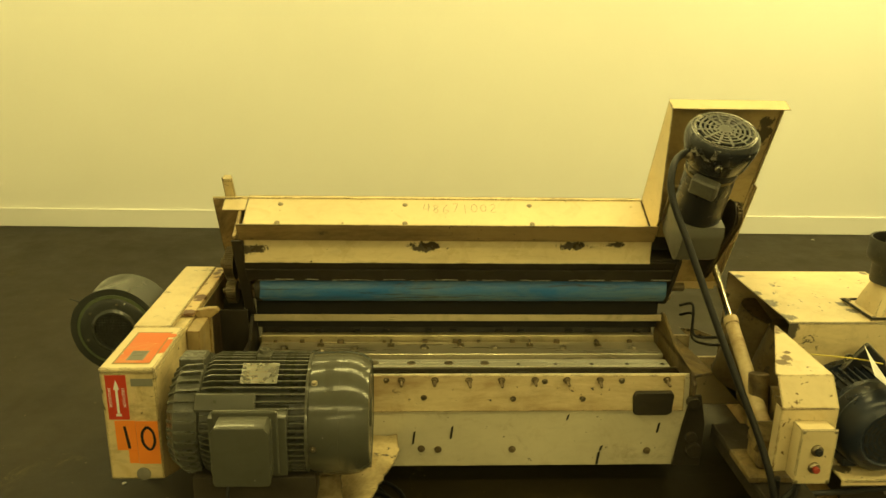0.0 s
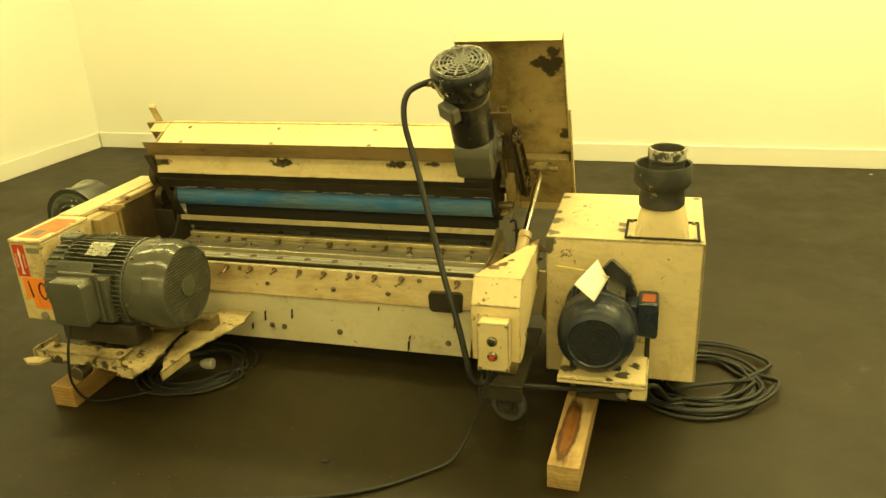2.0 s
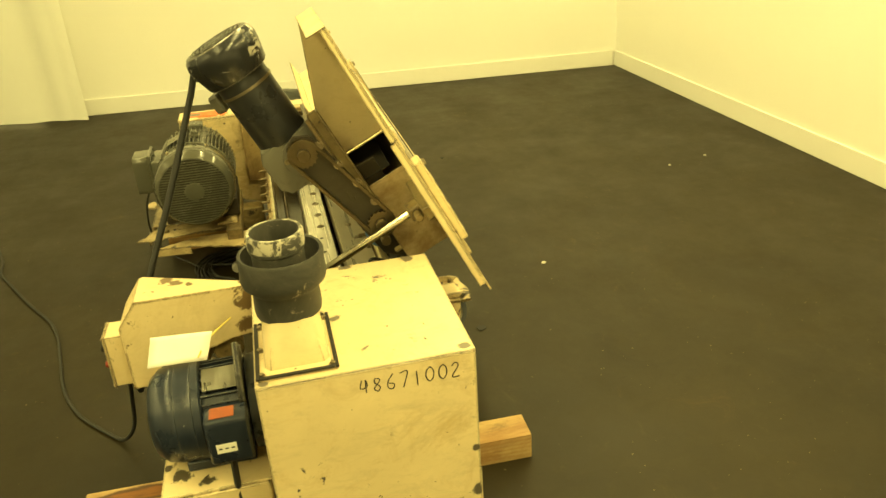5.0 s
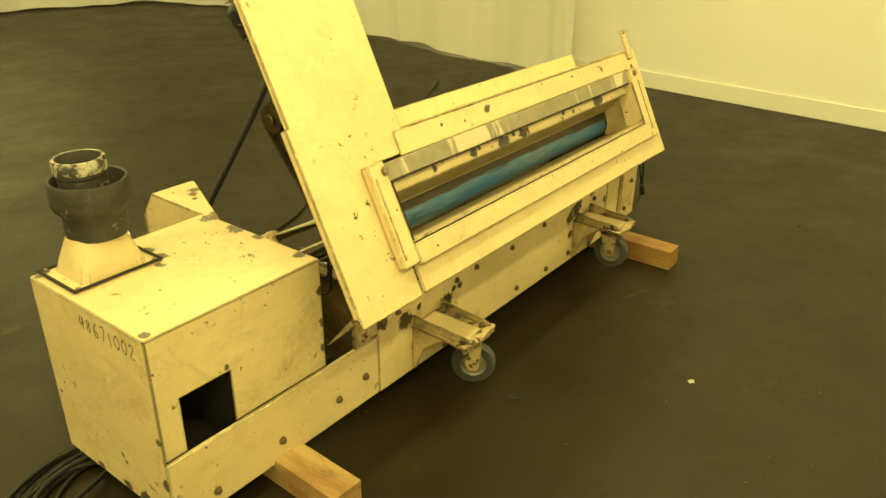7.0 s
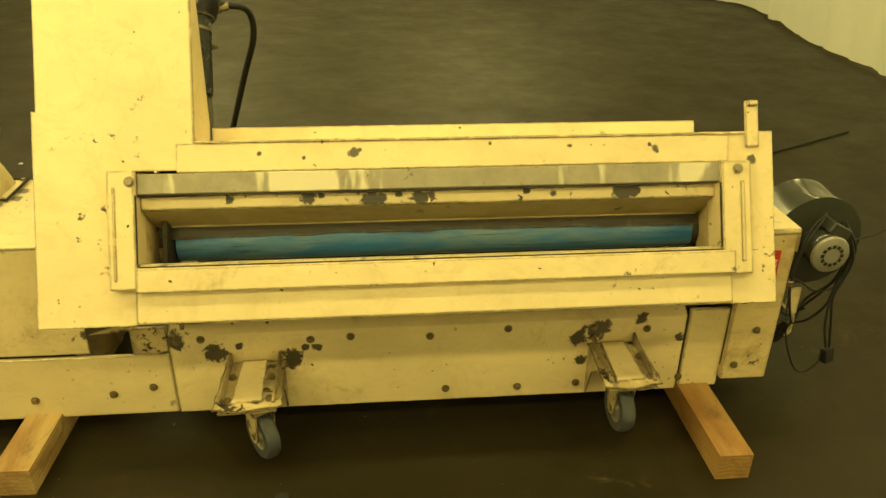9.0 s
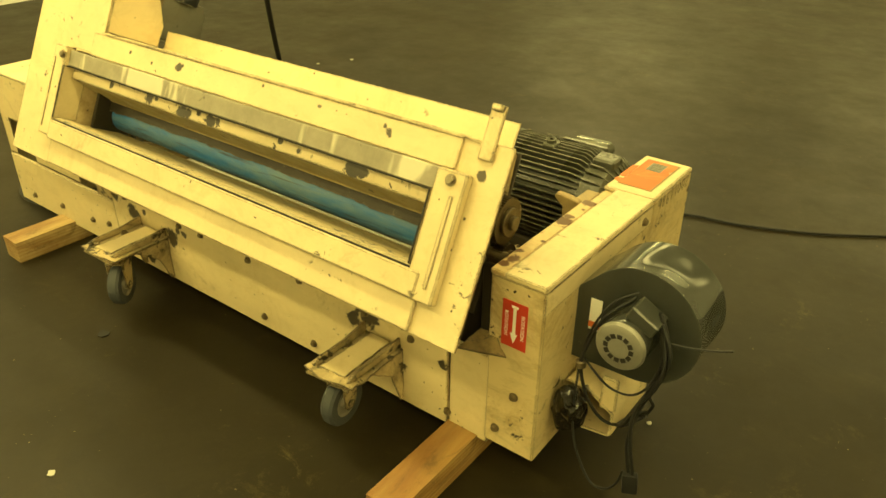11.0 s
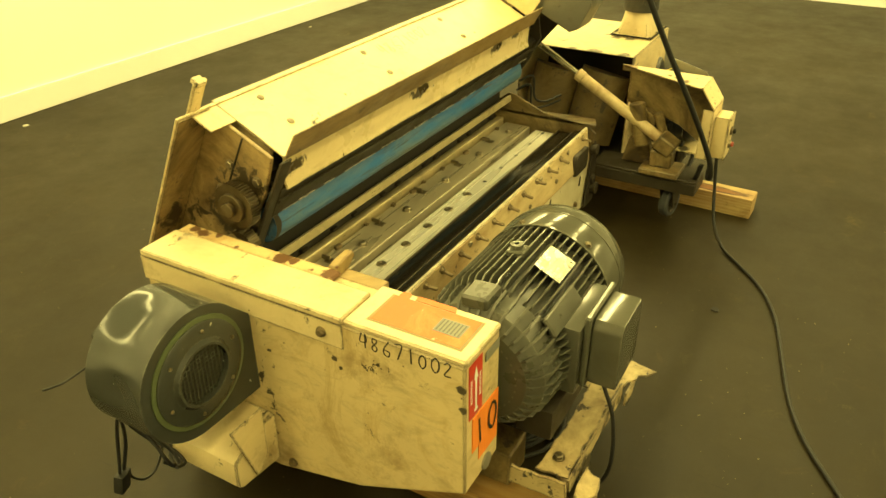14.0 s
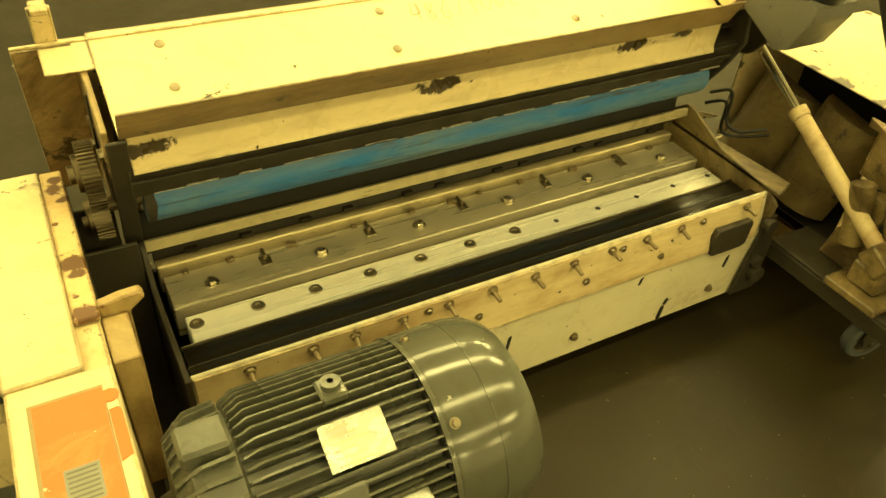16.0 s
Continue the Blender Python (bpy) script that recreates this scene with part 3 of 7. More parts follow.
# brightness gains; the batten at x -6.2 is added to light the curtain from behind
COLUMN_GAIN = {-6.2: 5.0, -2.2: 0.72, -1.0: 0.9, 0.6: 0.85, 3.0: 1.2, 3.4: 1.45}
ROW = {2.2: 0.97, 0.4: 1.0, -1.5: 0.62, -4.4: 1.0, -8.2: 2.2, -5.0: 1.0}
for lx, ly in [(-2.2, 2.2), (0.6, 2.2), (3.4, 2.2), (-2.2, 0.4), (0.6, 0.4), (3.4, 0.4), (-2.2, -1.5), (0.6, -1.5), (3.4, -1.5), (-2.2, -4.4), (0.6, -4.4), (3.4, -4.4), (-1.0, -8.2), (3.0, -8.2), (-6.2, -5.0)]:
    lt = thing("ceiling_light", (lx, ly, CEILING), "white fluorescent ceiling batten with two lit tubes", "ceiling light", "ceiling lights")
    for nm, me in (("housing", FIX), ("tube", tubes[0]), ("tube", tubes[1])):
        o = new(nm, me)
        o.parent = lt
    glow = lamp_data.copy()
    glow.energy = LAMP_WATTS * COLUMN_GAIN[lx] * ROW[ly]
    la = new("batten_light", glow)
    la.parent = lt
    la.location = (0, 0, -0.075)


# ---- the machine: an opened roller feed machine on two timbers ----
machine = thing("roller_machine", (0.3, -0.1, 0.089), "worn cream-painted industrial roller machine with opened hood, standing on two timbers", "machine")
HOOD = pose(0, 0.337, 0.508, 26.5)
ROLL_Y, ROLL_Z = 0.058, 0.614

# base: front and back plates, deck, side cheeks
bm = B()
prism(bm, [(-0.302, 0.078), (-0.310, 0.078), (-0.316, 0.295), (-0.295, 0.425), (-0.285, 0.425), (-0.300, 0.30)], -0.565, 0.985, "x", bevel=0.002)
base = part("base_front", bm, M_FRONT, machine, "cream front panel with scratches")
bm = B()
prism(bm, [(-0.3165, 0.298), (-0.3225, 0.298), (-0.3015, 0.424), (-0.2960, 0.424)], -0.562, 0.965, "x", bevel=0.002)
strip = part("bolt_strip", bm, M_CREAM_OILY, machine, "oil-stained cream strip with a row of studs")
for i, x in enumerate([-0.455, -0.323, -0.231, -0.12, -0.008, 0.105, 0.221, 0.332, 0.446, 0.556, 0.67, 0.902]):
    piece("stud", STUD, strip, facing((x, -0.3030, 0.407), (0.06 * math.sin(i * 2.3), -1, -0.12 + 0.1 * math.sin(i * 1.7)), 17 * i))
for i, (x, z) in enumerate([(-0.059, 0.408), (0.745, 0.405), (0.48, 0.403), (0.068, 0.348), (0.373, 0.343), (0.612, 0.342), (-0.24, 0.348)]):
    piece("bolt", BOLT, strip, facing((x, -0.3035 - (0.41 - z) * 0.167, z), (0, -1, -0.16), 23 * i) @ Matrix.Scale(0.75, 4))
for i, (x, z) in enumerate([(0.061, 0.150), (0.378, 0.146), (0.855, 0.138), (-0.3, 0.150), (0.119, 0.147), (-0.5, 0.15)]):
    piece("bolt", BOLT_DARK, base, facing((x, -0.313, z), (0, -1, 0), 31 * i))
rng = random.Random(4)
for x, z0, z1 in [(0.677, 0.085, 0.135), (0.685, 0.14, 0.16), (0.03, 0.17, 0.22), (0.16, 0.19, 0.24), (0.88, 0.21, 0.25), (0.56, 0.26, 0.285), (-0.04, 0.12, 0.155)]:
    bm = B()
    prism(bm, [(x, z0), (x + 0.006, z0 + 0.004), (x + 0.011, z1), (x + 0.004, z1 - 0.006)], -0.3185, -0.308, "y", bevel=0)
    part("scratch", bm, M_INK, base, "black scrape mark")
# recessed pull on the strip
bm = B()
prism(bm, [(0.785, 0.352), (0.795, 0.372), (0.918, 0.372), (0.926, 0.36), (0.922, 0.292), (0.905, 0.284), (0.80, 0.284), (0.788, 0.295)], -0.329, -0.310, "y", bevel=0.003)
pull = part("access_plate", bm, M_DARKSTEEL, strip, "greasy black access plate")

bm = B()
prism(bm, [(0.132, 0.075), (0.145, 0.070), (0.147, 0.352), (0.115, 0.372), (0.108, 0.366), (0.135, 0.345)], -0.546, 1.033, "x", bevel=0.002)
M_BACK = worn_paint("rear_base_paint", CREAM, 0.6, 0.10, under=(0.034, 0.024, 0.015), spots=[((x, 0.146, z), r * 0.8) for x, z, r in ((0.673, 0.252, 0.050), (0.60, 0.292, 0.022), (0.64, 0.295, 0.018), (0.902, 0.285, 0.05), (0.855, 0.16, 0.035), (0.84, 0.115, 0.03), (1.012, 0.33, 0.045), (0.83, 0.305, 0.02), (-0.265, 0.312, 0.050), (-0.20, 0.285, 0.04), (-0.40, 0.345, 0.03), (-0.36, 0.20, 0.045), (-0.22, 0.20, 0.03), (-0.53, 0.275, 0.022))])
back = part("base_back", bm, M_BACK, machine, "cream rear base plate with bolts")
for i, (x, z) in enumerate([(-0.55, 0.12), (-0.21, 0.115), (-0.02, 0.11), (0.21, 0.115), (0.26, 0.315), (0.02, 0.33), (0.62, 0.32), (0.50, 0.325), (-0.25, 0.325), (0.94, 0.335), (1.01, 0.33), (-0.42, 0.31)]):
    piece("bolt", BOLT_DARK, back, facing((x, 0.146, z), (0, 1, 0), 29 * i))
bm = B()
prism(bm, [(0.132, 0.078), (0.147, 0.078), (0.147, 0.372), (0.132, 0.372)], -0.683, -0.555, "x", bevel=0.003)
part("end_plate", bm, M_BACK, machine, "chipped cream end plate beside the guard")
bm = B()
box(bm, -0.560, -0.540, 0.118, 0.130, 0.08, 0.36, bevel=0)
part("seam_backing", bm, M_VOID, machine, "black gap between two plates")

# floor pan and inner walls under the deck
bm = B()
box(bm, -0.565, 0.985, -0.297, 0.131, 0.20, 0.215, bevel=0.002)
part("pan", bm, M_DARKSTEEL, machine, "greasy steel pan under the deck")
bm = B()
prism(bm, [(-0.305, 0.08), (0.131, 0.08), (0.131, 0.40), (0.06, 0.50), (0.035, 0.50), (-0.02, 0.425), (-0.305, 0.43)], -0.578, -0.566, "x", bevel=0.002)
part("side_cheek", bm, M_DARKSTEEL, machine, "dark oily side plate")
bm = B()
prism(bm, [(-0.305, 0.08), (0.131, 0.08), (0.131, 0.46), (0.06, 0.51), (0.03, 0.505), (-0.10, 0.45), (-0.29, 0.432), (-0.33, 0.40)], 0.987, 0.999, "x", bevel=0.002)
prism(bm, [(0.987, -0.33), (1.06, -0.30), (1.055, -0.22), (1.02, 0.10), (0.987, 0.12)], 0.425, 0.437, "z", bevel=0.002)
part("side_cheek", bm, M_TAN, machine, "dark oily side plate")

# added dark plates standing in for the shaded gap between hood end and guard
bm = B()
box(bm, -0.682, -0.580, 0.012, 0.022, 0.10, 0.535, bevel=0.002)
box(bm, -0.682, -0.606, 0.074, 0.082, 0.37, 0.600, bevel=0.002)
part("gap_blackout_plate", bm, M_DARKSTEEL, machine, "dark plates added to black out the gap under the gears")
bm = B()
torn(bm, [(-0.655, 0.155), (-0.655, 0.255), (-0.770, 0.215), (-0.700, 0.155)], 0.452, 0.456, "z", 0.003)
part("drip_tray", bm, M_TAN, machine, "thin oily brown tray under the hood corner")

# deck strips, front to back
bm = B()
box(bm, -0.56, 0.982, -0.279, -0.243, 0.30, 0.405, bevel=0.008, seg=2)
part("bed_bar", bm, M_BLACKBAR, machine, "shiny black rubber bed bar")
bm = B()
box(bm, -0.56, 0.982, -0.230, -0.176, 0.28, 0.388, bevel=0.006, seg=2)
part("bed_bar", bm, M_BLACKBAR, machine, "shiny black rubber bed bar")
# thin metal strips added to draw the shiny lines along the bars
bm = B()
box(bm, -0.56, 0.982, -0.2400, -0.2335, 0.36, 0.394, bevel=0.001)
part("bright_strip", bm, M_BOLT, machine, "thin bright steel strip added between the black bars")
for y in (-0.2815, -0.1735):
    bm = B()
    box(bm, -0.56, 0.982, y - 0.0015, y + 0.0015, 0.36, 0.392 if y > -0.2 else 0.408, bevel=0.0005)
    part("bright_strip", bm, M_BOLT, machine, "thin bright steel strip added beside a black bar")
bm = B()
box(bm, -0.53, 0.972, -0.170, -0.074, 0.30, 0.377, bevel=0.0025)
knife = part("wear_strip", bm, M_STEEL, machine, "bright ground steel strip with countersunk screws")
for i, x in enumerate([-0.511, -0.377, -0.244, -0.108, 0.025, 0.161, 0.293]):
    piece("screw", SCREW, knife, pose(x, -0.104 - 0.006 * i / 6, 0.377, 0, 0, 40 * i) @ Matrix.Scale(0.95, 4))
for x in (0.416, 0.552, 0.685, 0.817, 0.948):
    piece("screw_hole", HOLE, knife, pose(x, -0.117, 0.3765))
bm = B()
box(bm, -0.545, 0.972, -0.050, 0.062, 0.30, 0.386, bevel=0.0025)
deck = part("deck_plate", bm, M_PLATE, machine, "dull steel deck plate with bolts and clips")
for i, x in enumerate([-0.449, -0.188, 0.074, 0.337, 0.602, 0.871]):
    piece("bolt", BOLT_DECK, deck, pose(x, 0.0, 0.386, 0, 0, 25 * i))
bm = B()
box(bm, -0.013, 0.013, -0.018, 0.014, 0, 0.003, bevel=0.001)
box(bm, -0.004, 0.004, 0.0, 0.03, 0.003, 0.014, bevel=0.001)
CLIP = mesh_of("clip", bm, M_BOLT)
for x in (-0.317, -0.052, 0.213, 0.478, 0.741):
    piece("clip", CLIP, deck, pose(x, 0.026, 0.386, 0, 0, 4 * math.sin(x * 9)))
TOOTH = []
for k_ in range(3):
    bm = B()
    box(bm, 0, 0.013 + 0.005 * k_, 0, 0.014, 0, 0.010 + 0.003 * k_, bevel=0.001)
    TOOTH.append(mesh_of("tooth", bm, M_DARKBOLT))
for i in range(11):
    piece("tooth", TOOTH[i * 7 % 3], deck, pose(-0.50 + i * 0.134 + 0.035 * math.sin(i * 5.1), 0.052 - 0.003 * (i % 3), 0.3815, 0, 0, 12 * math.sin(i * 2.2)))
bm = B()
box(bm, -0.55, 0.972, 0.072, 0.104, 0.33, 0.407, bevel=0.003)
part("guide_bar", bm, M_BRASS, machine, "oil-browned flat steel guide bar")
bm = B()
prism(bm, [(0.104, 0.39), (0.128, 0.39), (0.128, 0.425), (0.118, 0.43)], -0.55, 0.972, "x", bevel=0.002)
for i in range(11):
    x = -0.48 + 0.135 * i + 0.03 * math.sin(i * 3.3)
    box(bm, x, x + 0.03, 0.098, 0.116, 0.405, 0.416, bevel=0.002)
part("chip_ledge", bm, M_DARKSTEEL, machine, "dark ledge littered with chips")
bm = B()
prism(bm, [(0.046, 0.478), (0.058, 0.474), (0.066, 0.497), (0.050, 0.503)], -0.565, 0.985, "x", bevel=0.001)
part("scraper_bar", bm, M_BRASS, machine, "thin bright scraper bar under the roller")
# added near-black plate: the darkness below the roller is put into its colour
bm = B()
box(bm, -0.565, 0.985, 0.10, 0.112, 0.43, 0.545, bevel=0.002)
part("dark_fill_back", bm, M_VOID, machine, "near-black plate added for the shade behind the roller")

# ---- opened hood, leaning back ----
def H(bm, x0, x1, n0, n1, v0, v1, bevel=0.002, seg=1):
    return box(bm, x0, x1, n0, n1, v0, v1, HOOD, bevel, seg)


bm = B()
prism(bm, [(-0.704, 0.0), (0.884, 0.0), (0.884, 0.160), (-0.535, 0.160), (-0.535, 0.338), (0.884, 0.338), (0.884, 0.482), (-0.704, 0.482)], -0.006, 0.0, "y", HOOD, 0.001)
hspots = [(HOOD @ Vector((x, 0.004, v)), r * 0.75) for x, v, r in ((0.468, 0.444, 0.022), (0.45, 0.450, 0.012), (0.28, 0.426, 0.008), (0.715, 0.443, 0.012), (-0.361, 0.434, 0.020), (-0.345, 0.45, 0.010), (-0.12, 0.45, 0.010), (0.60, 0.43, 0.009), (0.10, 0.46, 0.008), (-0.64, 0.40, 0.018), (-0.63, 0.30, 0.012), (-0.67, 0.10, 0.012))]
M_HOOD = worn_paint("hood_enamel", CREAM, 0.5, 0.0, under=(0.06, 0.05, 0.035), spots=hspots)
hood = part("hood_back", bm, M_HOOD, machine, "cream hood back plate around a long slot")
bm = B()
H(bm, -0.572, 1.042, 0.001, 0.012, 0.004, 0.098, 0.003)
part("lower_flange", bm, M_CREAM, hood)
bm = B()
H(bm, -0.575, 1.035, 0.0125, 0.034, 0.086, 0.152, 0.004)
part("lower_rail", bm, M_CREAM_CHIP, hood, "raised cream rail with chipped edge")
bm = B()
H(bm, -0.537, 1.028, -0.030, 0.020, 0.1525, 0.162, 0.002)
part("slot_sill", bm, worn_paint("bare_chipped_sill", CREAM, 2.6, 0.0, under=(0.13, 0.115, 0.09)), hood, "badly chipped cream sill")
bm = B()
H(bm, -0.625, -0.540, 0.001, 0.030, 0.084, 0.398, 0.004)
H(bm, -0.603, -0.593, 0.0305, 0.033, 0.12, 0.34, 0.001)
part("side_rail", bm, M_CREAM, hood)
bm = B()
H(bm, 1.032, 1.102, 0.001, 0.030, 0.095, 0.405, 0.004)
H(bm, 1.082, 1.088, 0.0305, 0.033, 0.12, 0.36, 0.001)
part("side_rail", bm, M_CREAM, hood)
bm = B()
H(bm, -0.570, 1.03, 0.001, 0.016, 0.342, 0.396, 0.003)
k = Mat("scuffed_primer_bar", 0.5)
pale = k.ramp(k.noise(5.5, 4, 0.55, (1, 0.25, 0.25), 0.25, 1.4), [(0.55, 0.0), (0.585, 1.0)])
c = k.mix(k.ramp(k.noise(12, 6, 0.7), [(0.35, 0.0), (0.7, 1.0)]), (0.21, 0.185, 0.135), (0.31, 0.275, 0.20))
c = k.mix(k.math("MULTIPLY", pale, 0.75), c, (0.66, 0.60, 0.44))
k.colour(k.mix(k.ramp(k.noise(30, 5, 0.7, None, 0.3, 4.0), [(0.64, 0.0), (0.67, 1.0)]), c, (0.11, 0.09, 0.06)))
k.bump(k.noise(50, 4, 0.6), 0.15, 0.001)
M_PRIMER = k.m
part("grey_bar", bm, M_PRIMER, hood, "scuffed grey bar along the slot")
bm = B()
H(bm, -0.545, 1.028, -0.200, -0.031, 0.150, 0.1545, 0)
part("feed_tray", bm, worn_paint("tray_paint", (0.50, 0.40, 0.19), 0.3, 0.12, oilcol=(0.20, 0.14, 0.06)), hood, "tan-stained cream tray inside the slot")
bm = B()
H(bm, -0.57, 1.03, -0.02, 0.0185, 0.3385, 0.3418, 0)
H(bm, -0.538, -0.5335, 0.0295, 0.031, 0.16, 0.34, 0)
part("gap_line", bm, M_VOID, hood, "black gasket line")
bm = B()
H(bm, -0.571, 0.930, 0.001, 0.008, 0.398, 0.474, 0.002)
part("upper_flange", bm, M_HOOD, hood)
for x in (-0.585, 1.043):
    piece("bolt", BOLT, hood, HOOD @ facing((x, 0.031, 0.375), (0, 1, 0), 12))
# inside of the slot
def hp_slot(x):
    return HOOD @ Vector((x, -0.137, 0.2645))


bm = B()
H(bm, -0.534, 1.028, -0.016, -0.0075, 0.304, 0.337, 0.001)
part("slot_head", bm, worn_paint("blackened_lip_paint", CREAM, 1.2, 0.0, under=(0.03, 0.025, 0.018), spots=[(HOOD @ Vector((x, -0.008, v)), r) for x, v, r in ((0.592, 0.327, 0.022), (0.556, 0.332, 0.012), (0.429, 0.318, 0.028), (0.40, 0.322, 0.02), (0.35, 0.33, 0.012), (0.29, 0.318, 0.028), (0.262, 0.325, 0.012), (-0.073, 0.322, 0.012), (-0.271, 0.318, 0.03), (-0.30, 0.325, 0.02), (0.0, 0.33, 0.01), (0.80, 0.325, 0.012))]), hood, "chipped cream upper lip inside the slot")
bm = B()
H(bm, -0.56, -0.548, -0.175, -0.007, 0.02, 0.46)
part("hood_side", bm, M_CREAM_OILY, hood)
bm = B()
H(bm, 1.029, 1.036, -0.175, -0.007, 0.10, 0.40)
part("hood_side", bm, M_CREAM_OILY, hood)
bm = B()
prism(bm, [(-0.145, 0.264), (-0.140, 0.261), (-0.017, 0.300), (-0.017, 0.306)], -0.545, 1.028, "x", HOOD, 0)
part("deflector", bm, worn_paint("deflector_paint", (0.34, 0.28, 0.135), 0.6, 0.45, oilcol=(0.17, 0.12, 0.05), oil_grain=(0.3, 1.5, 1.5)), hood, "oily tan deflector sheet inside the slot")

bm = B()
H(bm, -0.545, 1.028, -0.152, -0.147, 0.250, 0.264, 0)
part("seal_strip", bm, M_DARKSTEEL, hood, "black seal strip above the roller")
bm = B()
cyl(bm, hp_slot(-0.535), hp_slot(1.018), 0.0055, 12)
part("rod", bm, M_BRASS, hood, "thin oily steel rod above the roller")
bm = B()
lower = [(x, 0.2290 + 0.004 * math.sin(x * 3.1 + 0.8) + 0.007 * noise.noise(Vector((x * 9, 2.0, 0))) + 0.004 * noise.noise(Vector((x * 41, 5.0, 0)))) for x in [-0.54 + 0.013 * i for i in range(121)]]
prism(bm, lower + [(1.02, 0.262), (-0.54, 0.262)], -0.1420, -0.1400, "y", HOOD, 0)
part("wiper", bm, worn_paint("greasy_wiper_rubber", (0.030, 0.024, 0.016), 1.4, 0.6, under=(0.12, 0.10, 0.06), oilcol=(0.020, 0.015, 0.009), oil_grain=(0.2, 2, 2)), hood, "greasy torn rubber wiper over the roller")
bm = B()
H(bm, -0.537, 1.028, 0.0205, 0.0300, 0.1515, 0.1555, 0)
H(bm, 1.0275, 1.0318, 0.0295, 0.031, 0.16, 0.34, 0)
part("gap_line", bm, M_VOID, hood, "black gasket line")
for x in (-0.5365, 1.0285):
    bm = B()
    H(bm, x, x + 0.003, -0.055, 0.029, 0.16, 0.34, 0)
    part("slot_end", bm, M_CREAM_CHIP, hood, "chipped cream end face of the slot")

# hood top sheet, front strip, left end
bm = B()
prism(bm, [(0.012, 0.4745), (-0.215, 0.4745), (-0.2245, 0.480), (-0.2268, 0.550), (-0.2245, 0.550), (-0.2218, 0.482), (-0.214, 0.478), (0.012, 0.478)], -0.575, 0.882, "x", HOOD, 0)
top = part("hood_top", bm, M_CREAM, machine, "cream hood top sheet with six round-head bolts")
# brown front layer: grease plus the shade on this down-facing side
bm = B()
prism(bm, [(-0.2252, 0.476), (-0.2275, 0.5495), (-0.2290, 0.5495), (-0.2267, 0.476)], -0.575, 0.882, "x", HOOD, 0)
part("front_lip", bm, worn_paint("shaded_lip_paint", (0.36, 0.25, 0.11), 0.6, 0.7, oilcol=(0.07, 0.042, 0.018), oil_grain=(0.3, 1.4, 1.4)), top, "greasy upturned lip, its front's shade painted in brown")
up = HOOD.to_3x3() @ Vector((0, 0, 1))
for x in (-0.454, 0.0, 0.4585):
    for y, z in ((0.001, 0.873), (0.092, 0.918)):
        piece("bolt", ROUNDHEAD, top, facing((x, y, z - 0.001), up, 30))
bm = B()
H(bm, -0.66, -0.576, -0.07, 0.006, 0.4745, 0.478, 0)
part("corner_flap", bm, M_CREAM, top)
bm = B()
prism(bm, [(-0.210, 0.474), (-0.205, 0.474), (-0.233, 0.402), (-0.249, 0.387), (-0.252, 0.391), (-0.238, 0.404)], -0.562, 0.882, "x", HOOD, 0)
part("front_strip", bm, worn_paint("front_strip_paint", (0.70, 0.57, 0.32), 0.6, 0.40, rough=0.32, oilcol=(0.22, 0.115, 0.04), oil_grain=(0.22, 1.6, 1.6), under=(0.035, 0.024, 0.013), ragged=3.5, spot_stretch=(0.3, 1, 1), spots=[(HOOD @ Vector((x, -0.2235, v)), r) for x, v, r in ((0.08, 0.444, 0.020), (0.60, 0.449, 0.018), (0.745, 0.456, 0.014), (-0.54, 0.43, 0.02))]), machine, "oil-browned cream strip under the hood edge")
bm = B()
H(bm, -0.57, 0.99, -0.240, -0.226, 0.285, 0.385, 0.002)
scr_h = part("scraper_holder", bm, M_DARKSTEEL, machine, "black greasy scraper bar above the roller")
bm = B()
H(bm, -0.57, 0.99, -0.247, -0.2405, 0.337, 0.351, 0.002)
part("clamp_strip", bm, M_DARKSTEEL, scr_h)
bm = B()
H(bm, -0.57, 0.99, -0.2255, -0.14, 0.370, 0.385, 0.002)
part("mount_strip", bm, M_DARKSTEEL, scr_h)
bm = B()
rng = random.Random(8)
x = -0.53
while x < 0.95:
    L = rng.uniform(0.03, 0.16)
    n0, v0 = -0.2415 + rng.uniform(-0.001, 0.001), 0.292 + rng.uniform(-0.003, 0.004)
    sweep(bm, [HOOD @ Vector((x + L * q / 5, n0 + rng.uniform(-0.0008, 0.0008), v0 + rng.uniform(-0.0012, 0.0012))) for q in range(6)], rng.uniform(0.0010, 0.0024), 6)
    x += L + rng.uniform(0.002, 0.07)
tagged(part("torn_edge", bm, worn_paint("torn_seal", (0.030, 0.025, 0.019), 2.6, 0.0, under=(0.55, 0.52, 0.44)), machine, "torn silvery edge strip along the scraper"), kind="stuff")
bm = B()
cyl(bm, (-0.548, ROLL_Y, ROLL_Z), (0.978, ROLL_Y, ROLL_Z), 0.055, 40)
roller = part("feed_roller", bm, M_ROLLER, machine, "blue urethane feed roller streaked with black")
bm = B()
cyl(bm, (-0.66, ROLL_Y, ROLL_Z), (1.06, ROLL_Y, ROLL_Z), 0.016, 16)
part("shaft", bm, M_DARKBOLT, roller, "dark steel shaft")
bm = B()
ragged = [math.radians(10 * k_) for k_ in range(36)]
ring0 = [bm.verts.new((-0.5485, ROLL_Y + 0.0556 * math.cos(a), ROLL_Z + 0.0556 * math.sin(a))) for a in ragged]
ring1 = [bm.verts.new((-0.528 + 0.014 * noise.noise(Vector((math.cos(a) * 2, math.sin(a) * 2, 4.0))), ROLL_Y + 0.0556 * math.cos(a), ROLL_Z + 0.0556 * math.sin(a))) for a in ragged]
for k_ in range(36):
    bm.faces.new((ring0[k_], ring0[k_ - 1], ring1[k_ - 1], ring1[k_]))
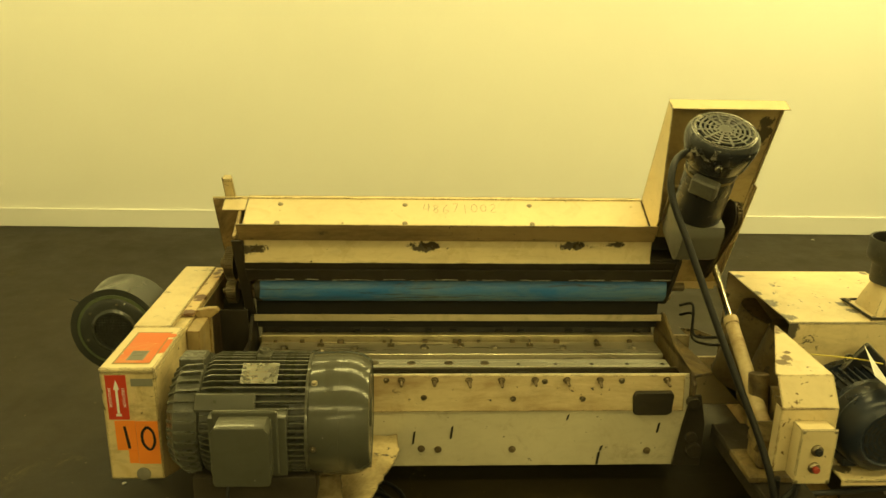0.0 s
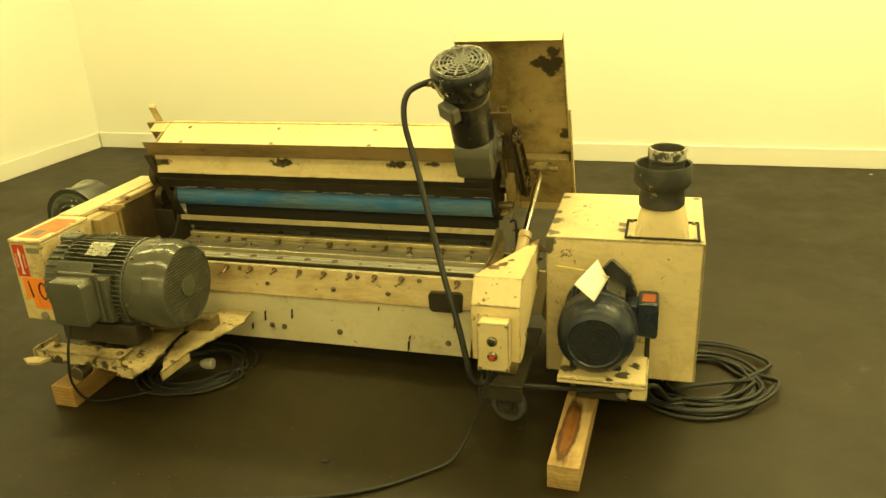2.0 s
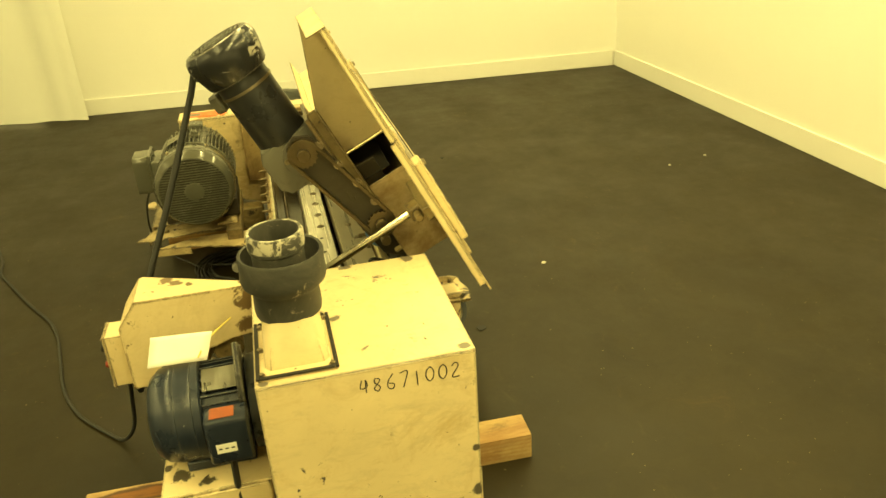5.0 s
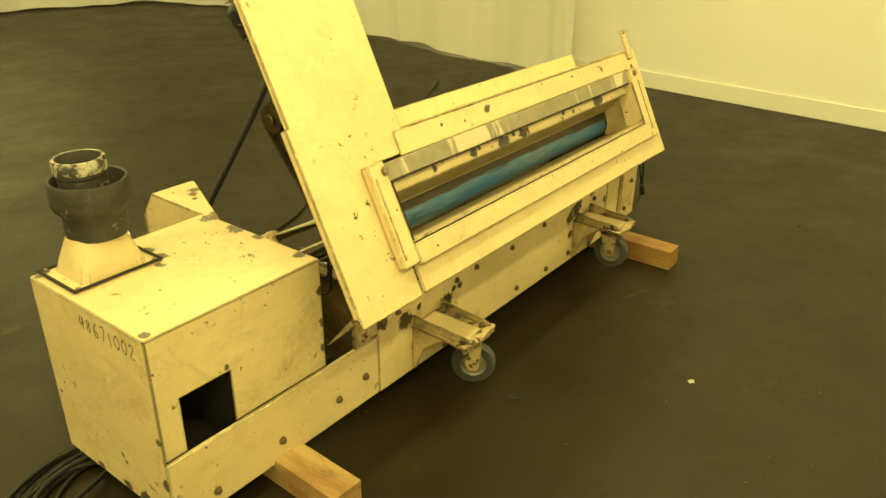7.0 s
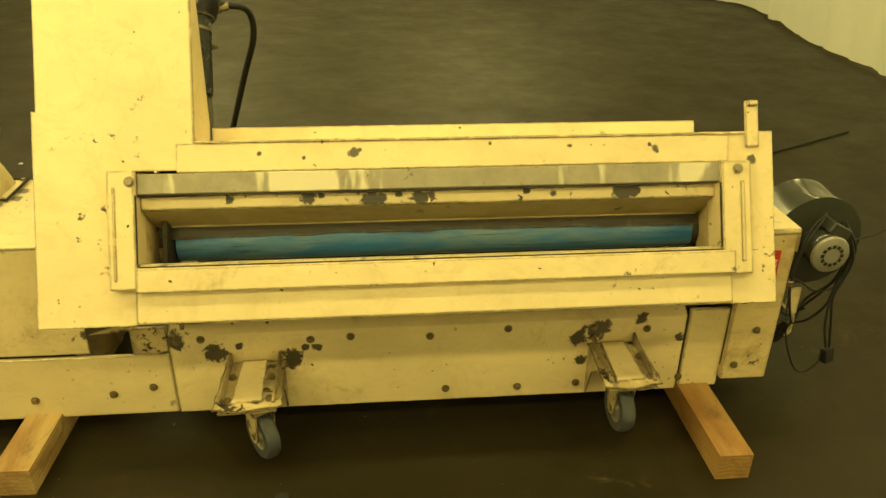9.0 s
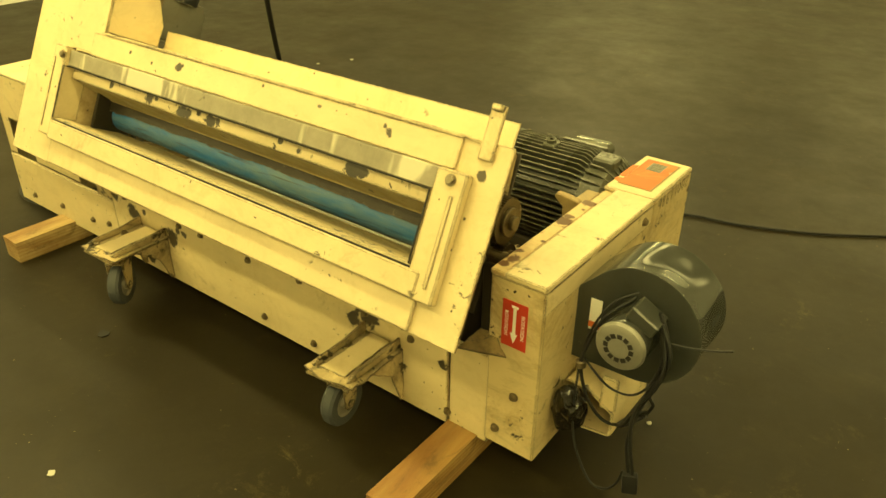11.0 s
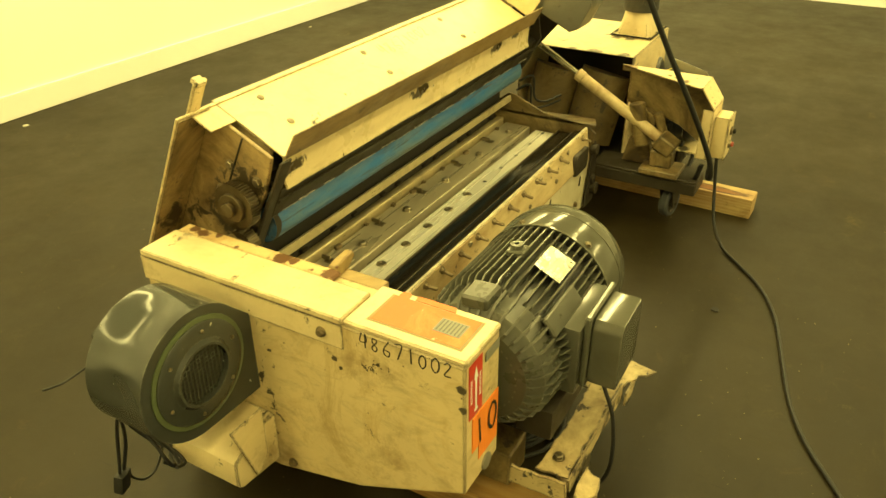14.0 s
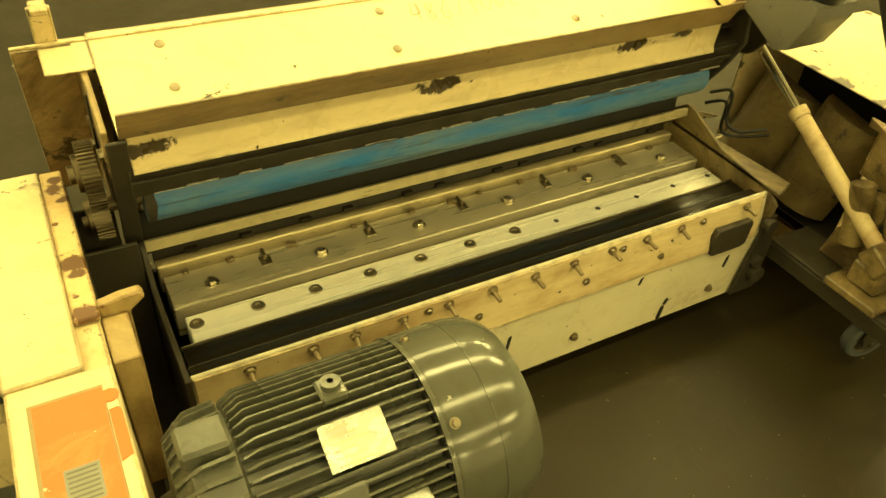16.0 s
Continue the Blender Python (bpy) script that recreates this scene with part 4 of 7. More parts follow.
part("grease_band", bm, M_DARKSTEEL, roller, "black grease caked on the roller end")
bm = B()
prism(bm, [(-0.252, 0.30), (-0.235, 0.16), (-0.18, 0.10), (-0.09, 0.12), (-0.09, 0.46), (-0.20, 0.47), (-0.252, 0.40)], 0.984, 0.998, "x", HOOD, 0.002)
part("roller_end_plate", bm, M_DARKSTEEL, machine, "greasy black bearing plate at the roller end")
# added near-black plate that paints the hood's inside as unlit
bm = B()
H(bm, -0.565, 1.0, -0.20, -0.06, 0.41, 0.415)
part("dark_fill_top", bm, M_VOID, machine, "near-black plate added for the shade inside the hood")

# left hood end: oily end plate, gear, latch handle
bm = B()
prism(bm, [(-0.006, 0.470), (-0.205, 0.473), (-0.222, 0.36), (-0.215, 0.24), (-0.18, 0.18), (-0.12, 0.06), (-0.006, 0.0)], -0.602, -0.590, "x", HOOD, 0.002)
M_END = worn_paint("grease_soaked_end_paint", (0.40, 0.285, 0.13), 0.8, 0.75, oilcol=(0.075, 0.045, 0.018), swirl=1.4, under=(0.028, 0.019, 0.010), ragged=4.0, spots=[((-0.602, 0.045, 0.715), 0.085), ((-0.602, 0.03, 0.62), 0.09), ((-0.602, 0.12, 0.64), 0.05), ((-0.65, 0.23, 0.62), 0.06), ((-0.65, 0.16, 0.75), 0.03), ((-0.65, 0.10, 0.90), 0.03)])
endp = part("hood_end", bm, M_END, machine, "oil-soaked tan hood end plate")
bm = B()
H(bm, -0.703, -0.603, -0.012, -0.0065, 0.0, 0.478, 0)
part("end_lining", bm, M_END, endp, "brown oil-stained inner face")
bm = B()
H(bm, -0.606, -0.602, -0.118, -0.115, 0.26, 0.468, 0)
part("seam", bm, M_VOID, endp, "dark seam")
bm = B()
prism(bm, [(-0.242, 0.05), (-0.228, 0.05), (-0.2285, 0.478), (-0.2365, 0.480)], -0.60, -0.563, "x", HOOD, 0.002)
part("end_edge", bm, M_DARKSTEEL, endp, "black greasy edge bar")


def gear(bm, c, r, w, teeth):
    prof = []
    for i in range(teeth):
        for da, rr in ((-0.32, r * 0.945), (-0.18, r), (0.18, r), (0.32, r * 0.945)):
            a = 2 * math.pi * (i + da) / teeth
            prof.append((c[1] + rr * math.cos(a), c[2] + rr * math.sin(a)))
    prism(bm, prof, c[0] - w / 2, c[0] + w / 2, "x", bevel=0)
    cyl(bm, (c[0] - w / 2 - 0.010, c[1], c[2]), (c[0] - w / 2 + 0.002, c[1], c[2]), r * 0.62, 28)
    cyl(bm, (c[0] - w / 2 - 0.022, c[1], c[2]), (c[0] - w / 2 - 0.008, c[1], c[2]), r * 0.30, 20)


M_GEAR = plain_metal("oily_gear_steel", (0.15, 0.12, 0.075), 0.45, dirt=0.6)
bm = B()
gear(bm, (-0.632, 0.042, 0.708), 0.061, 0.032, 44)
part("gear", bm, M_GEAR, machine, "oily toothed drive gear")
bm = B()
gear(bm, (-0.632, 0.036, 0.598), 0.042, 0.032, 30)
part("gear", bm, M_GEAR, machine, "oily toothed drive gear")
for i, (n_, v_) in enumerate([(-0.105, 0.375), (-0.19, 0.385), (-0.10, 0.29), (-0.185, 0.20)]):
    piece("bolt", BOLT, endp, HOOD @ facing((-0.602, n_, v_), (-1, 0, 0), 20 * i))
bm = B()
H(bm, -0.660, -0.622, 0.001, 0.010, 0.438, 0.566, 0.002)
H(bm, -0.655, -0.627, -0.004, 0.022, 0.552, 0.566, 0.002)
part("latch_handle", bm, M_CREAM_CHIP, machine, "chipped cream flat latch handle")

# right arm cover: tall tray on the hood
bm = B()
prism(bm, [(0.886, 0.405), (1.042, 0.405), (1.042, 0.0), (1.294, 0.0), (1.294, 0.5645), (1.283, 0.5645), (1.283, 0.919), (0.886, 0.919)], -0.006, 0.0, "y", HOOD, 0.001)
M_LINING = worn_paint("grimy_cover_lining", (0.42, 0.32, 0.155), 0.3, 0.5, oilcol=(0.07, 0.048, 0.022), under=(0.028, 0.021, 0.012), smear=0.25, spots=[(HOOD @ Vector((x, -0.01, v)), r) for x, v, r in ((1.175, 0.79, 0.022), (1.205, 0.795, 0.03), (1.23, 0.765, 0.035), (1.25, 0.80, 0.03), (1.24, 0.84, 0.028), (1.27, 0.45, 0.03), (1.27, 0.33, 0.04))])
arm = part("arm_cover", bm, M_CREAM, machine, "tall cream sheet-metal cover leaning back")
for nm, dims in (("top_hem", (0.884, 1.283, -0.057, 0.0, 0.9195, 0.9225)), ("edge_flange", (1.2785, 1.2835, -0.020, -0.0065, 0.565, 0.919)), ("lower_edge_flange", (1.2895, 1.2945, -0.026, -0.0065, 0.03, 0.5645))):
    bm = B()
    H(bm, *dims, 0.001)
    part(nm, bm, M_CREAM, arm)
bm = B()
prism(bm, [(-0.0065, 0.485), (-0.200, 0.485), (-0.205, 0.56), (-0.054, 0.919), (-0.0065, 0.919)], 0.884, 0.888, "x", HOOD, 0.001)
part("side_flange", bm, M_CREAM, arm)
bm = B()
H(bm, 0.8905, 1.278, -0.010, -0.0065, 0.405, 0.917, 0)
H(bm, 1.045, 1.284, -0.010, -0.0065, 0.05, 0.4045, 0)
part("lining", bm, M_LINING, arm, "grimy brown inside of the cover")
bm = B()
H(bm, 1.0, 1.275, -0.05, -0.011, 0.30, 0.345, 0.004)
H(bm, 1.040, 1.046, -0.190, -0.150, 0.36, 0.70, 0.003)
H(bm, 1.0465, 1.075, -0.156, -0.150, 0.36, 0.70, 0.002)
part("bracket", bm, M_HOUSING, arm, "oily bent bracket")

# gear motor on the hood
AX = (HOOD.to_3x3() @ Vector((0, 0, 1))).normalized()


def hp(x, n_, v_):
    return HOOD @ Vector((x, n_, v_))


GMX, GMN = 0.968, -0.285
bm = B()
lathe(bm, [(0, 0.66), (0.078, 0.66), (0.080, 0.67), (0.080, 0.885), (0, 0.885)], hp(GMX, GMN, 0), AX, 36)
gm = part("gear_motor", bm, M_BLACKMOTOR, machine, "black upright gear motor")
bm = B()
lathe(bm, [(0, 0.886), (0.092, 0.886), (0.097, 0.892), (0.110, 0.945), (0.113, 0.966), (0.109, 0.985), (0.098, 0.998), (0.090, 1.000), (0.087, 0.996), (0, 0.996)], hp(GMX, GMN, 0), AX, 36)
fc = part("fan_cover", bm, worn_paint("scuffed_cap_enamel", (0.020, 0.021, 0.024), 2.2, 0.0, under=(0.36, 0.34, 0.28), rough=0.22, smear=0.12, edge_wear_corner_tint=1.8, gloss_range=0.08), gm, "flared black fan cap worn pale at its rim")
bm = B()
for r in (0.014, 0.028, 0.042, 0.056, 0.070):
    lathe(bm, [(r, 0.997), (r + 0.006, 0.997), (r + 0.006, 1.002), (r, 1.002)], hp(GMX, GMN, 0), AX, 32, False)
for a in range(6):
    box(bm, -0.004, 0.004, -0.086, 0.086, 0.999, 1.0015, HOOD @ Matrix.Translation((GMX, GMN, 0)) @ pose(0, 0, 0, 0, 0, 30 * a), 0)
part("grille", bm, plain_metal("worn_grille_steel", (0.085, 0.083, 0.075), 0.38, metal=0.4, dirt=0.7), fc, "ringed fan grille worn to bright metal")
bm = B()
lathe(bm, [(0.0805, 0.845), (0.083, 0.845), (0.083, 0.853), (0.0805, 0.853)], hp(GMX, GMN, 0), AX, 36, False)
part("band", bm, M_BOLT, gm)
bm = B()
lathe(bm, [(0, 0), (0.011, 0), (0.011, 0.014), (0.008, 0.018), (0, 0.018)], hp(GMX - 0.030, GMN - 0.100, 0.935), HOOD.to_3x3() @ Vector((-0.3, -1, 0)), 14)
part("cap", bm, M_NAMEPLATE, gm, "bright worn cap")
bm = B()
box(bm, -0.042, 0.042, -0.020, 0.02, 0.815, 0.872, HOOD @ Matrix.Translation((GMX - 0.045, GMN - 0.085, 0)) @ pose(0, 0, 0, 0, 0, -38), 0.006)
part("connection_box", bm, M_GEARBOX, gm, "scuffed grey connection cover")
bm = B()
prism(bm, [(-0.355, 0.515), (-0.21, 0.515), (-0.195, 0.535), (-0.195, 0.672), (-0.365, 0.672), (-0.380, 0.64), (-0.380, 0.545)], GMX - 0.062, GMX + 0.075, "x", HOOD, 0.010, 2)
gb = part("gearbox", bm, M_GEARBOX, gm, "grey cast gearbox")
bm = B()
lathe(bm, [(0, 0), (0.062, 0), (0.062, 0.010), (0.050, 0.014), (0.030, 0.014), (0.026, 0.026), (0, 0.026)], hp(GMX + 0.075, -0.262, 0.60), (1, 0, 0), 28)
part("output_flange", bm, M_GEARBOX, gb)
for i in range(5):
    a = math.radians(20 + 72 * i)
    piece("bolt", BOLT_SMALL, gb, facing(hp(GMX + 0.088, -0.262 + 0.050 * math.cos(a), 0.60 + 0.050 * math.sin(a)), (1, 0, 0), 20 * i))
bm = B()
prism(bm, [(-0.300, 0.62), (-0.285, 0.665), (-0.25, 0.685), (-0.21, 0.665), (-0.195, 0.62), (-0.135, 0.30), (-0.178, 0.262), (-0.225, 0.30)], 1.103, 1.109, "x", HOOD, 0.002)
chain_plate = part("chain_plate", bm, M_DARKSTEEL, gm, "oily brown plate behind the chain")
for i, (n_, v_) in enumerate([(-0.20, 0.62), (-0.185, 0.54), (-0.168, 0.46), (-0.155, 0.38)]):
    piece("bolt", BOLT, chain_plate, facing(hp(1.109, n_, v_), (1, 0, 0), 15 * i))
bm = B()
prism(bm, [(-0.195, 0.47), (-0.183, 0.47), (-0.183, 0.70), (-0.195, 0.70)], 0.90, 1.10, "x", HOOD, 0.002)
part("mount_plate", bm, M_TAN, gm)


def sprocket(bm, c, r, w, teeth=18):
    prof = []
    for i in range(teeth):
        for da, rr in ((-0.35, 0.90), (-0.12, 1.0), (0.12, 1.0), (0.35, 0.90)):
            a = 2 * math.pi * (i + da) / teeth
            prof.append((c[1] + r * rr * math.cos(a), c[2] + r * rr * math.sin(a)))
    prism(bm, prof, c[0] - w / 2, c[0] + w / 2, "x", bevel=0)
    cyl(bm, (c[0], c[1], c[2]), (c[0] + 0.02, c[1], c[2]), r * 0.45, 20)


SU, SL = hp(1.122, -0.251, 0.626), hp(1.122, -0.178, 0.312)
bm = B()
sprocket(bm, SU, 0.042, 0.012)
part("sprocket", bm, M_GEAR, gm)
bm = B()
sprocket(bm, SL, 0.042, 0.012)
part("sprocket", bm, M_GEAR, gm)
# roller chain: links all round the two sprockets
loop = []
d = (SL - SU).normalized()
perp = Vector((0, -d.z, d.y))
Lc = (SL - SU).length
nst = 26
for i in range(nst):
    loop.append((SU + perp * 0.042 + d * Lc * i / nst, d))
for i in range(11):
    a = math.pi * i / 11
    loop.append((SL + 0.042 * (perp * math.cos(a) + d * math.sin(a)), (-perp * math.sin(a) + d * math.cos(a))))
for i in range(nst):
    loop.append((SL - perp * 0.042 - d * Lc * i / nst, -d))
for i in range(11):
    a = math.pi * i / 11
    loop.append((SU - 0.042 * (perp * math.cos(a) + d * math.sin(a)), (perp * math.sin(a) - d * math.cos(a))))
bm = B()
for i, (p, t) in enumerate(loop):
    q = Matrix.Translation(p) @ Matrix(((1, 0, 0), (0, t.y, -t.z), (0, t.z, t.y))).to_4x4()
    wd = 0.0075 if i % 2 else 0.0055
    for s in (-1, 1):
        box(bm, s * wd - 0.001, s * wd + 0.001, -0.0095, 0.0095, -0.0045, 0.0045, q, 0)
    box(bm, -wd, wd, -0.003, 0.003, -0.003, 0.003, q, 0)
tagged(part("drive_chain", bm, M_GEAR, gm, "oily roller chain"), kind="stuff")

# lift cylinder
RT, RB = Vector((1.166, 0.140, 0.753)), Vector((1.134, -0.576, 0.362))
mid = RB.lerp(RT, 0.56)
bm = B()
cyl(bm, RB, mid, 0.023, 24)
lathe(bm, [(0.023, 0), (0.026, 0.001), (0.026, 0.03), (0.015, 0.034)], mid - (mid - RB).normalized() * 0.03, mid - RB, 24)
lift = part("lift_cylinder", bm, M_CREAM_OILY, machine, "cream-painted lift cylinder")
bm = B()
cyl(bm, mid, RT, 0.0125, 20)
part("rod", bm, M_CHROME, lift, "bright polished rod")
bm = B()
box(bm, -0.03, 0.03, -0.022, 0.022, -0.022, 0.03, axis_matrix(RT, RT - RB), 0.005)
cyl(bm, RT + Vector((-0.05, 0, 0)), RT + Vector((0.07, 0, 0)), 0.012, 14)
part("clevis", bm, M_TAN, lift)
bm = B()
box(bm, -0.045, 0.045, -0.03, 0.03, -0.05, 0.03, axis_matrix(RB, RT - RB), 0.006)
part("clevis", bm, M_TAN, lift)

M_BRACKET = worn_paint("battered_bracket_paint", (0.58, 0.46, 0.25), 2.8, 0.6, edge_wear_corner_tint=2.0, oilcol=(0.07, 0.05, 0.025), under=(0.045, 0.035, 0.022))

# ---- dust box at the right end ----
T = 0.004
X0, X1, Y0, Y1, Z0, Z1 = 1.262, 1.811, -0.370, 0.142, 0.098, 0.650
bm = B()
box(bm, X0, X1, Y0, Y1, Z1 - T, Z1, bevel=0.002)
dust = part("dust_box", bm, worn_paint("dust_box_top_paint", CREAM, 0.8, 0.0, smear=0.3, edge_wear_corner_tint=2.8, under=(0.13, 0.11, 0.085), spots=[((x, y, 0.65), r) for x, y, r in ((1.275, -0.33, 0.03), (1.27, -0.20, 0.035), (1.275, -0.10, 0.02), (1.53, -0.27, 0.025), (1.525, -0.21, 0.02), (1.56, -0.165, 0.018), (1.275, 0.08, 0.025), (1.795, -0.35, 0.012), (1.79, 0.12, 0.014))]), machine, "big cream sheet-metal dust box with scraped edges")
M_BOXSIDE = worn_paint("scraped_box_paint", CREAM, 1.1, 0.0, smear=0.48, edge_wear_corner_tint=2.9, under=(0.07, 0.06, 0.045), spots=[((1.266, -0.37, 0.60), 0.03), ((1.275, -0.37, 0.635), 0.025), ((1.265, 0.142, 0.55), 0.018), ((1.264, 0.142, 0.45), 0.020), ((1.265, 0.142, 0.36), 0.018), ((1.60, 0.142, 0.47), 0.010), ((1.81, 0.10, 0.125), 0.03), ((1.81, 0.02, 0.115), 0.028), ((1.81, -0.07, 0.110), 0.022), ((1.81, -0.2, 0.105), 0.018), ((1.81, 0.135, 0.22), 0.022), ((1.81, 0.13, 0.36), 0.012), ((1.81, -0.05, 0.20), 0.008)])
for nm, dims in (("end_panel", (X1 - T, X1, Y0, Y1, Z0, Z1 - T - 0.001)), ("front_panel", (X0, X1 - T - 0.001, Y0, Y0 + T, Z0, Z1 - T - 0.001))):
    bm = B()
    box(bm, *dims, bevel=0.002)
    part(nm, bm, M_BOXSIDE, dust)
bm = B()
prism(bm, [(X0, 0.298), (1.590, 0.298), (1.590, 0.457), (1.744, 0.457), (1.744, 0.298), (X1 - T - 0.001, 0.298), (X1 - T - 0.001, Z1 - T - 0.001), (X0, Z1 - T - 0.001)], Y1 - T, Y1, "y", bevel=0)
part("back_panel", bm, M_BOXSIDE, dust, "cream back panel with a square opening")
bm = B()
box(bm, 1.036, X1 - 0.001, Y1 - 0.012, Y1 + 0.003, 0.072, 0.286, bevel=0.003)
rail = part("rear_rail", bm, M_CREAM, machine, "cream rear base rail")
for i, (x, z) in enumerate([(1.10, 0.17), (1.22, 0.15), (1.45, 0.14), (1.68, 0.12)]):
    piece("bolt", BOLT_DARK, rail, facing((x, 0.145, z), (0, 1, 0), 29 * i))
bm = B()
prism(bm, [(1.255, 0.366), (1.16, 0.402), (1.10, 0.405), (1.13, 0.376)], 0.147, 0.150, "y", pose(0, 0, 0), 0)
part("torn_sheet", bm, M_BRACKET, machine, "bent torn sheet corner")
bm = B()
box(bm, 1.036, 1.140, 0.132, 0.145, 0.288, 0.38, bevel=0.002)
part("rear_plate", bm, worn_paint("torn_plate_paint", (0.58, 0.46, 0.25), 2.6, 0.6, oilcol=(0.07, 0.05, 0.025)), machine, "chipped cream plate")
# added sheets in near-black, so the box's inside is painted as unlit
bm = B()
box(bm, 1.27, 1.795, -0.362, 0.125, 0.20, 0.205, bevel=0)
box(bm, 1.56, 1.58, -0.36, 0.12, 0.206, 0.63, bevel=0)
part("dark_inner_wall", bm, M_VOID, dust, "near-black inner wall added for the shade in the box")
# curved brush housings in the open inner side
for y, r, x in ((-0.185, 0.115, 1.330), (0.035, 0.110, 1.315)):
    bm = B()
    lean = Matrix.Translation((x, y, 0.24)) @ pose(0, 0, 0, 9, 12, 0)
    arc = [math.radians(100 + 16 * k_) for k_ in range(11)]
    prism(bm, [(r * math.cos(a), r * math.sin(a)) for a in arc] + [((r - 0.006) * math.cos(a), (r - 0.006) * math.sin(a)) for a in reversed(arc)], 0.0, 0.30, "z", lean, 0)
    prism(bm, [(r * math.cos(a), r * math.sin(a)) for a in arc], 0.3005, 0.306, "z", lean, 0)
    part("brush_housing", bm, M_BRUSH, dust, "oily curved tan housing, darkened for the shade around it")
# outlet: flange, square cone, rubber boot, inner sleeve
bm = B()
FX0, FX1, FY0, FY1 = 1.540, 1.790, -0.362, -0.180
box(bm, FX0, FX1, FY0, FY1, 0.6485, 0.655, bevel=0.002)
flange = part("outlet_flange", bm, M_CREAM_CHIP, dust, "cream flange with dark gasket")
bm = B()
for a, b_, c_, d_ in ((FX0 - 0.003, FX1 + 0.003, FY0 - 0.003, FY0 + 0.006), (FX0 - 0.003, FX1 + 0.003, FY1 - 0.006, FY1 + 0.003), (FX0 - 0.003, FX0 + 0.006, FY0 + 0.007, FY1 - 0.007), (FX1 - 0.006, FX1 + 0.003, FY0 + 0.007, FY1 - 0.007)):
    box(bm, a, b_, c_, d_, 0.6555, 0.6615, bevel=0.001)
part("gasket", bm, M_VOID, flange, "dark gasket line")
bm = B()
PX, PY = 1.664, -0.269
lo = [(1.572, -0.346), (1.758, -0.346), (1.758, -0.196), (1.572, -0.196)]
rings_ = []
for k_ in range(6):
    h = k_ / 5
    ring = []
    for i in range(32):
        a = 2 * math.pi * (i + 0.5) / 32
        ca, sa = math.cos(a), math.sin(a)
        s = 1.0 / max(abs(ca), abs(sa))
        sq = Vector((PX + ca * s * 0.093, PY + sa * s * 0.075))
        ro = Vector((PX + ca * 0.072, PY + sa * 0.066))
        p = sq.lerp(ro, h ** 1.2)
        ring.append(bm.verts.new((p.x, p.y, 0.6552 + 0.105 * h)))
    rings_.append(ring)
for a, b_ in zip(rings_, rings_[1:]):
    for i in range(32):
        bm.faces.new((a[i], a[(i + 1) % 32], b_[(i + 1) % 32], b_[i]))
cone = part("outlet_cone", bm, M_CREAM, dust, "cream square-to-round outlet cone")
for x, y in ((1.556, -0.352), (1.774, -0.352), (1.665, -0.354), (1.556, -0.190), (1.774, -0.190)):
    piece("bolt", BOLT_SMALL, flange, pose(x, y, 0.6552, 0, 0, 20 * x))
bm = B()
lathe(bm, [(0.070, 0.752), (0.077, 0.754), (0.079, 0.768), (0.077, 0.812), (0.081, 0.820), (0.096, 0.834), (0.100, 0.848), (0.098, 0.870), (0.099, 0.900), (0.096, 0.907), (0.090, 0.905), (0.087, 0.870), (0.070, 0.840), (0.068, 0.755)], (PX - 0.003, PY, 0), (-0.006, 0, 1), 40, False)
boot = part("rubber_boot", bm, M_HOSE, dust, "dusty grey rubber hose boot")
bm = B()
lathe(bm, [(0.060, 0.80), (0.060, 0.915), (0.064, 0.921), (0.064, 0.955), (0.061, 0.961), (0.055, 0.961), (0.053, 0.952), (0.052, 0.84)], (PX - 0.018, PY + 0.006, 0), (0.022, -0.012, 1), 40, False)
part("inner_sleeve", bm, M_HOSE, boot, "worn rubber sleeve with pale rim")
bm = B()
lathe(bm, [(0, 0.80), (0.060, 0.80), (0.060, 0.803), (0, 0.803)], (PX, PY, 0), (0, 0, 1), 28)
part("throat", bm, M_HOSE_INSIDE, boot)
bm = B()
lathe(bm, [(0.0642, 0.928), (0.0652, 0.929), (0.0652, 0.957), (0.0625, 0.9625), (0.056, 0.9625)], (PX - 0.018, PY + 0.006, 0), (0.022, -0.012, 1), 40, False)
k = Mat("scuffed_band", 0.4)
k.colour(k.mix(k.ramp(k.noise(34, 6, 0.75, None, 0.6), [(0.46, 0.0), (0.54, 1.0)]), (0.040, 0.038, 0.033), (0.42, 0.39, 0.31)))
k.bump(k.noise(34, 6, 0.75, None, 0.6), 0.4, 0.002)
part("band", bm, k.m, boot, "worn silvery band")

# ---- front right guard, switch box, base channel ----
bm = B()
prism(bm, [(1.078, -0.700), (1.236, -0.700), (1.236, -0.340), (1.228, -0.340), (1.070, -0.690)], 0.621, 0.626, "z", bevel=0.001)
prism(bm, [(-0.340, 0.6205), (-0.700, 0.6205), (-0.752, 0.548), (-0.752, 0.345), (-0.700, 0.345), (-0.60, 0.41), (-0.45, 0.46), (-0.3735, 0.47), (-0.3735, 0.60), (-0.340, 0.60)], 1.232, 1.236, "x", bevel=0)
prism(bm, [(-0.700, 0.626), (-0.756, 0.549), (-0.752, 0.547), (-0.698, 0.6205)], 1.072, 1.236, "x", bevel=0)
box(bm, 1.072, 1.236, -0.756, -0.752, 0.345, 0.5465, bevel=0.001)
box(bm, 1.072, 1.076, -0.7515, -0.715, 0.345, 0.545, bevel=0.001)
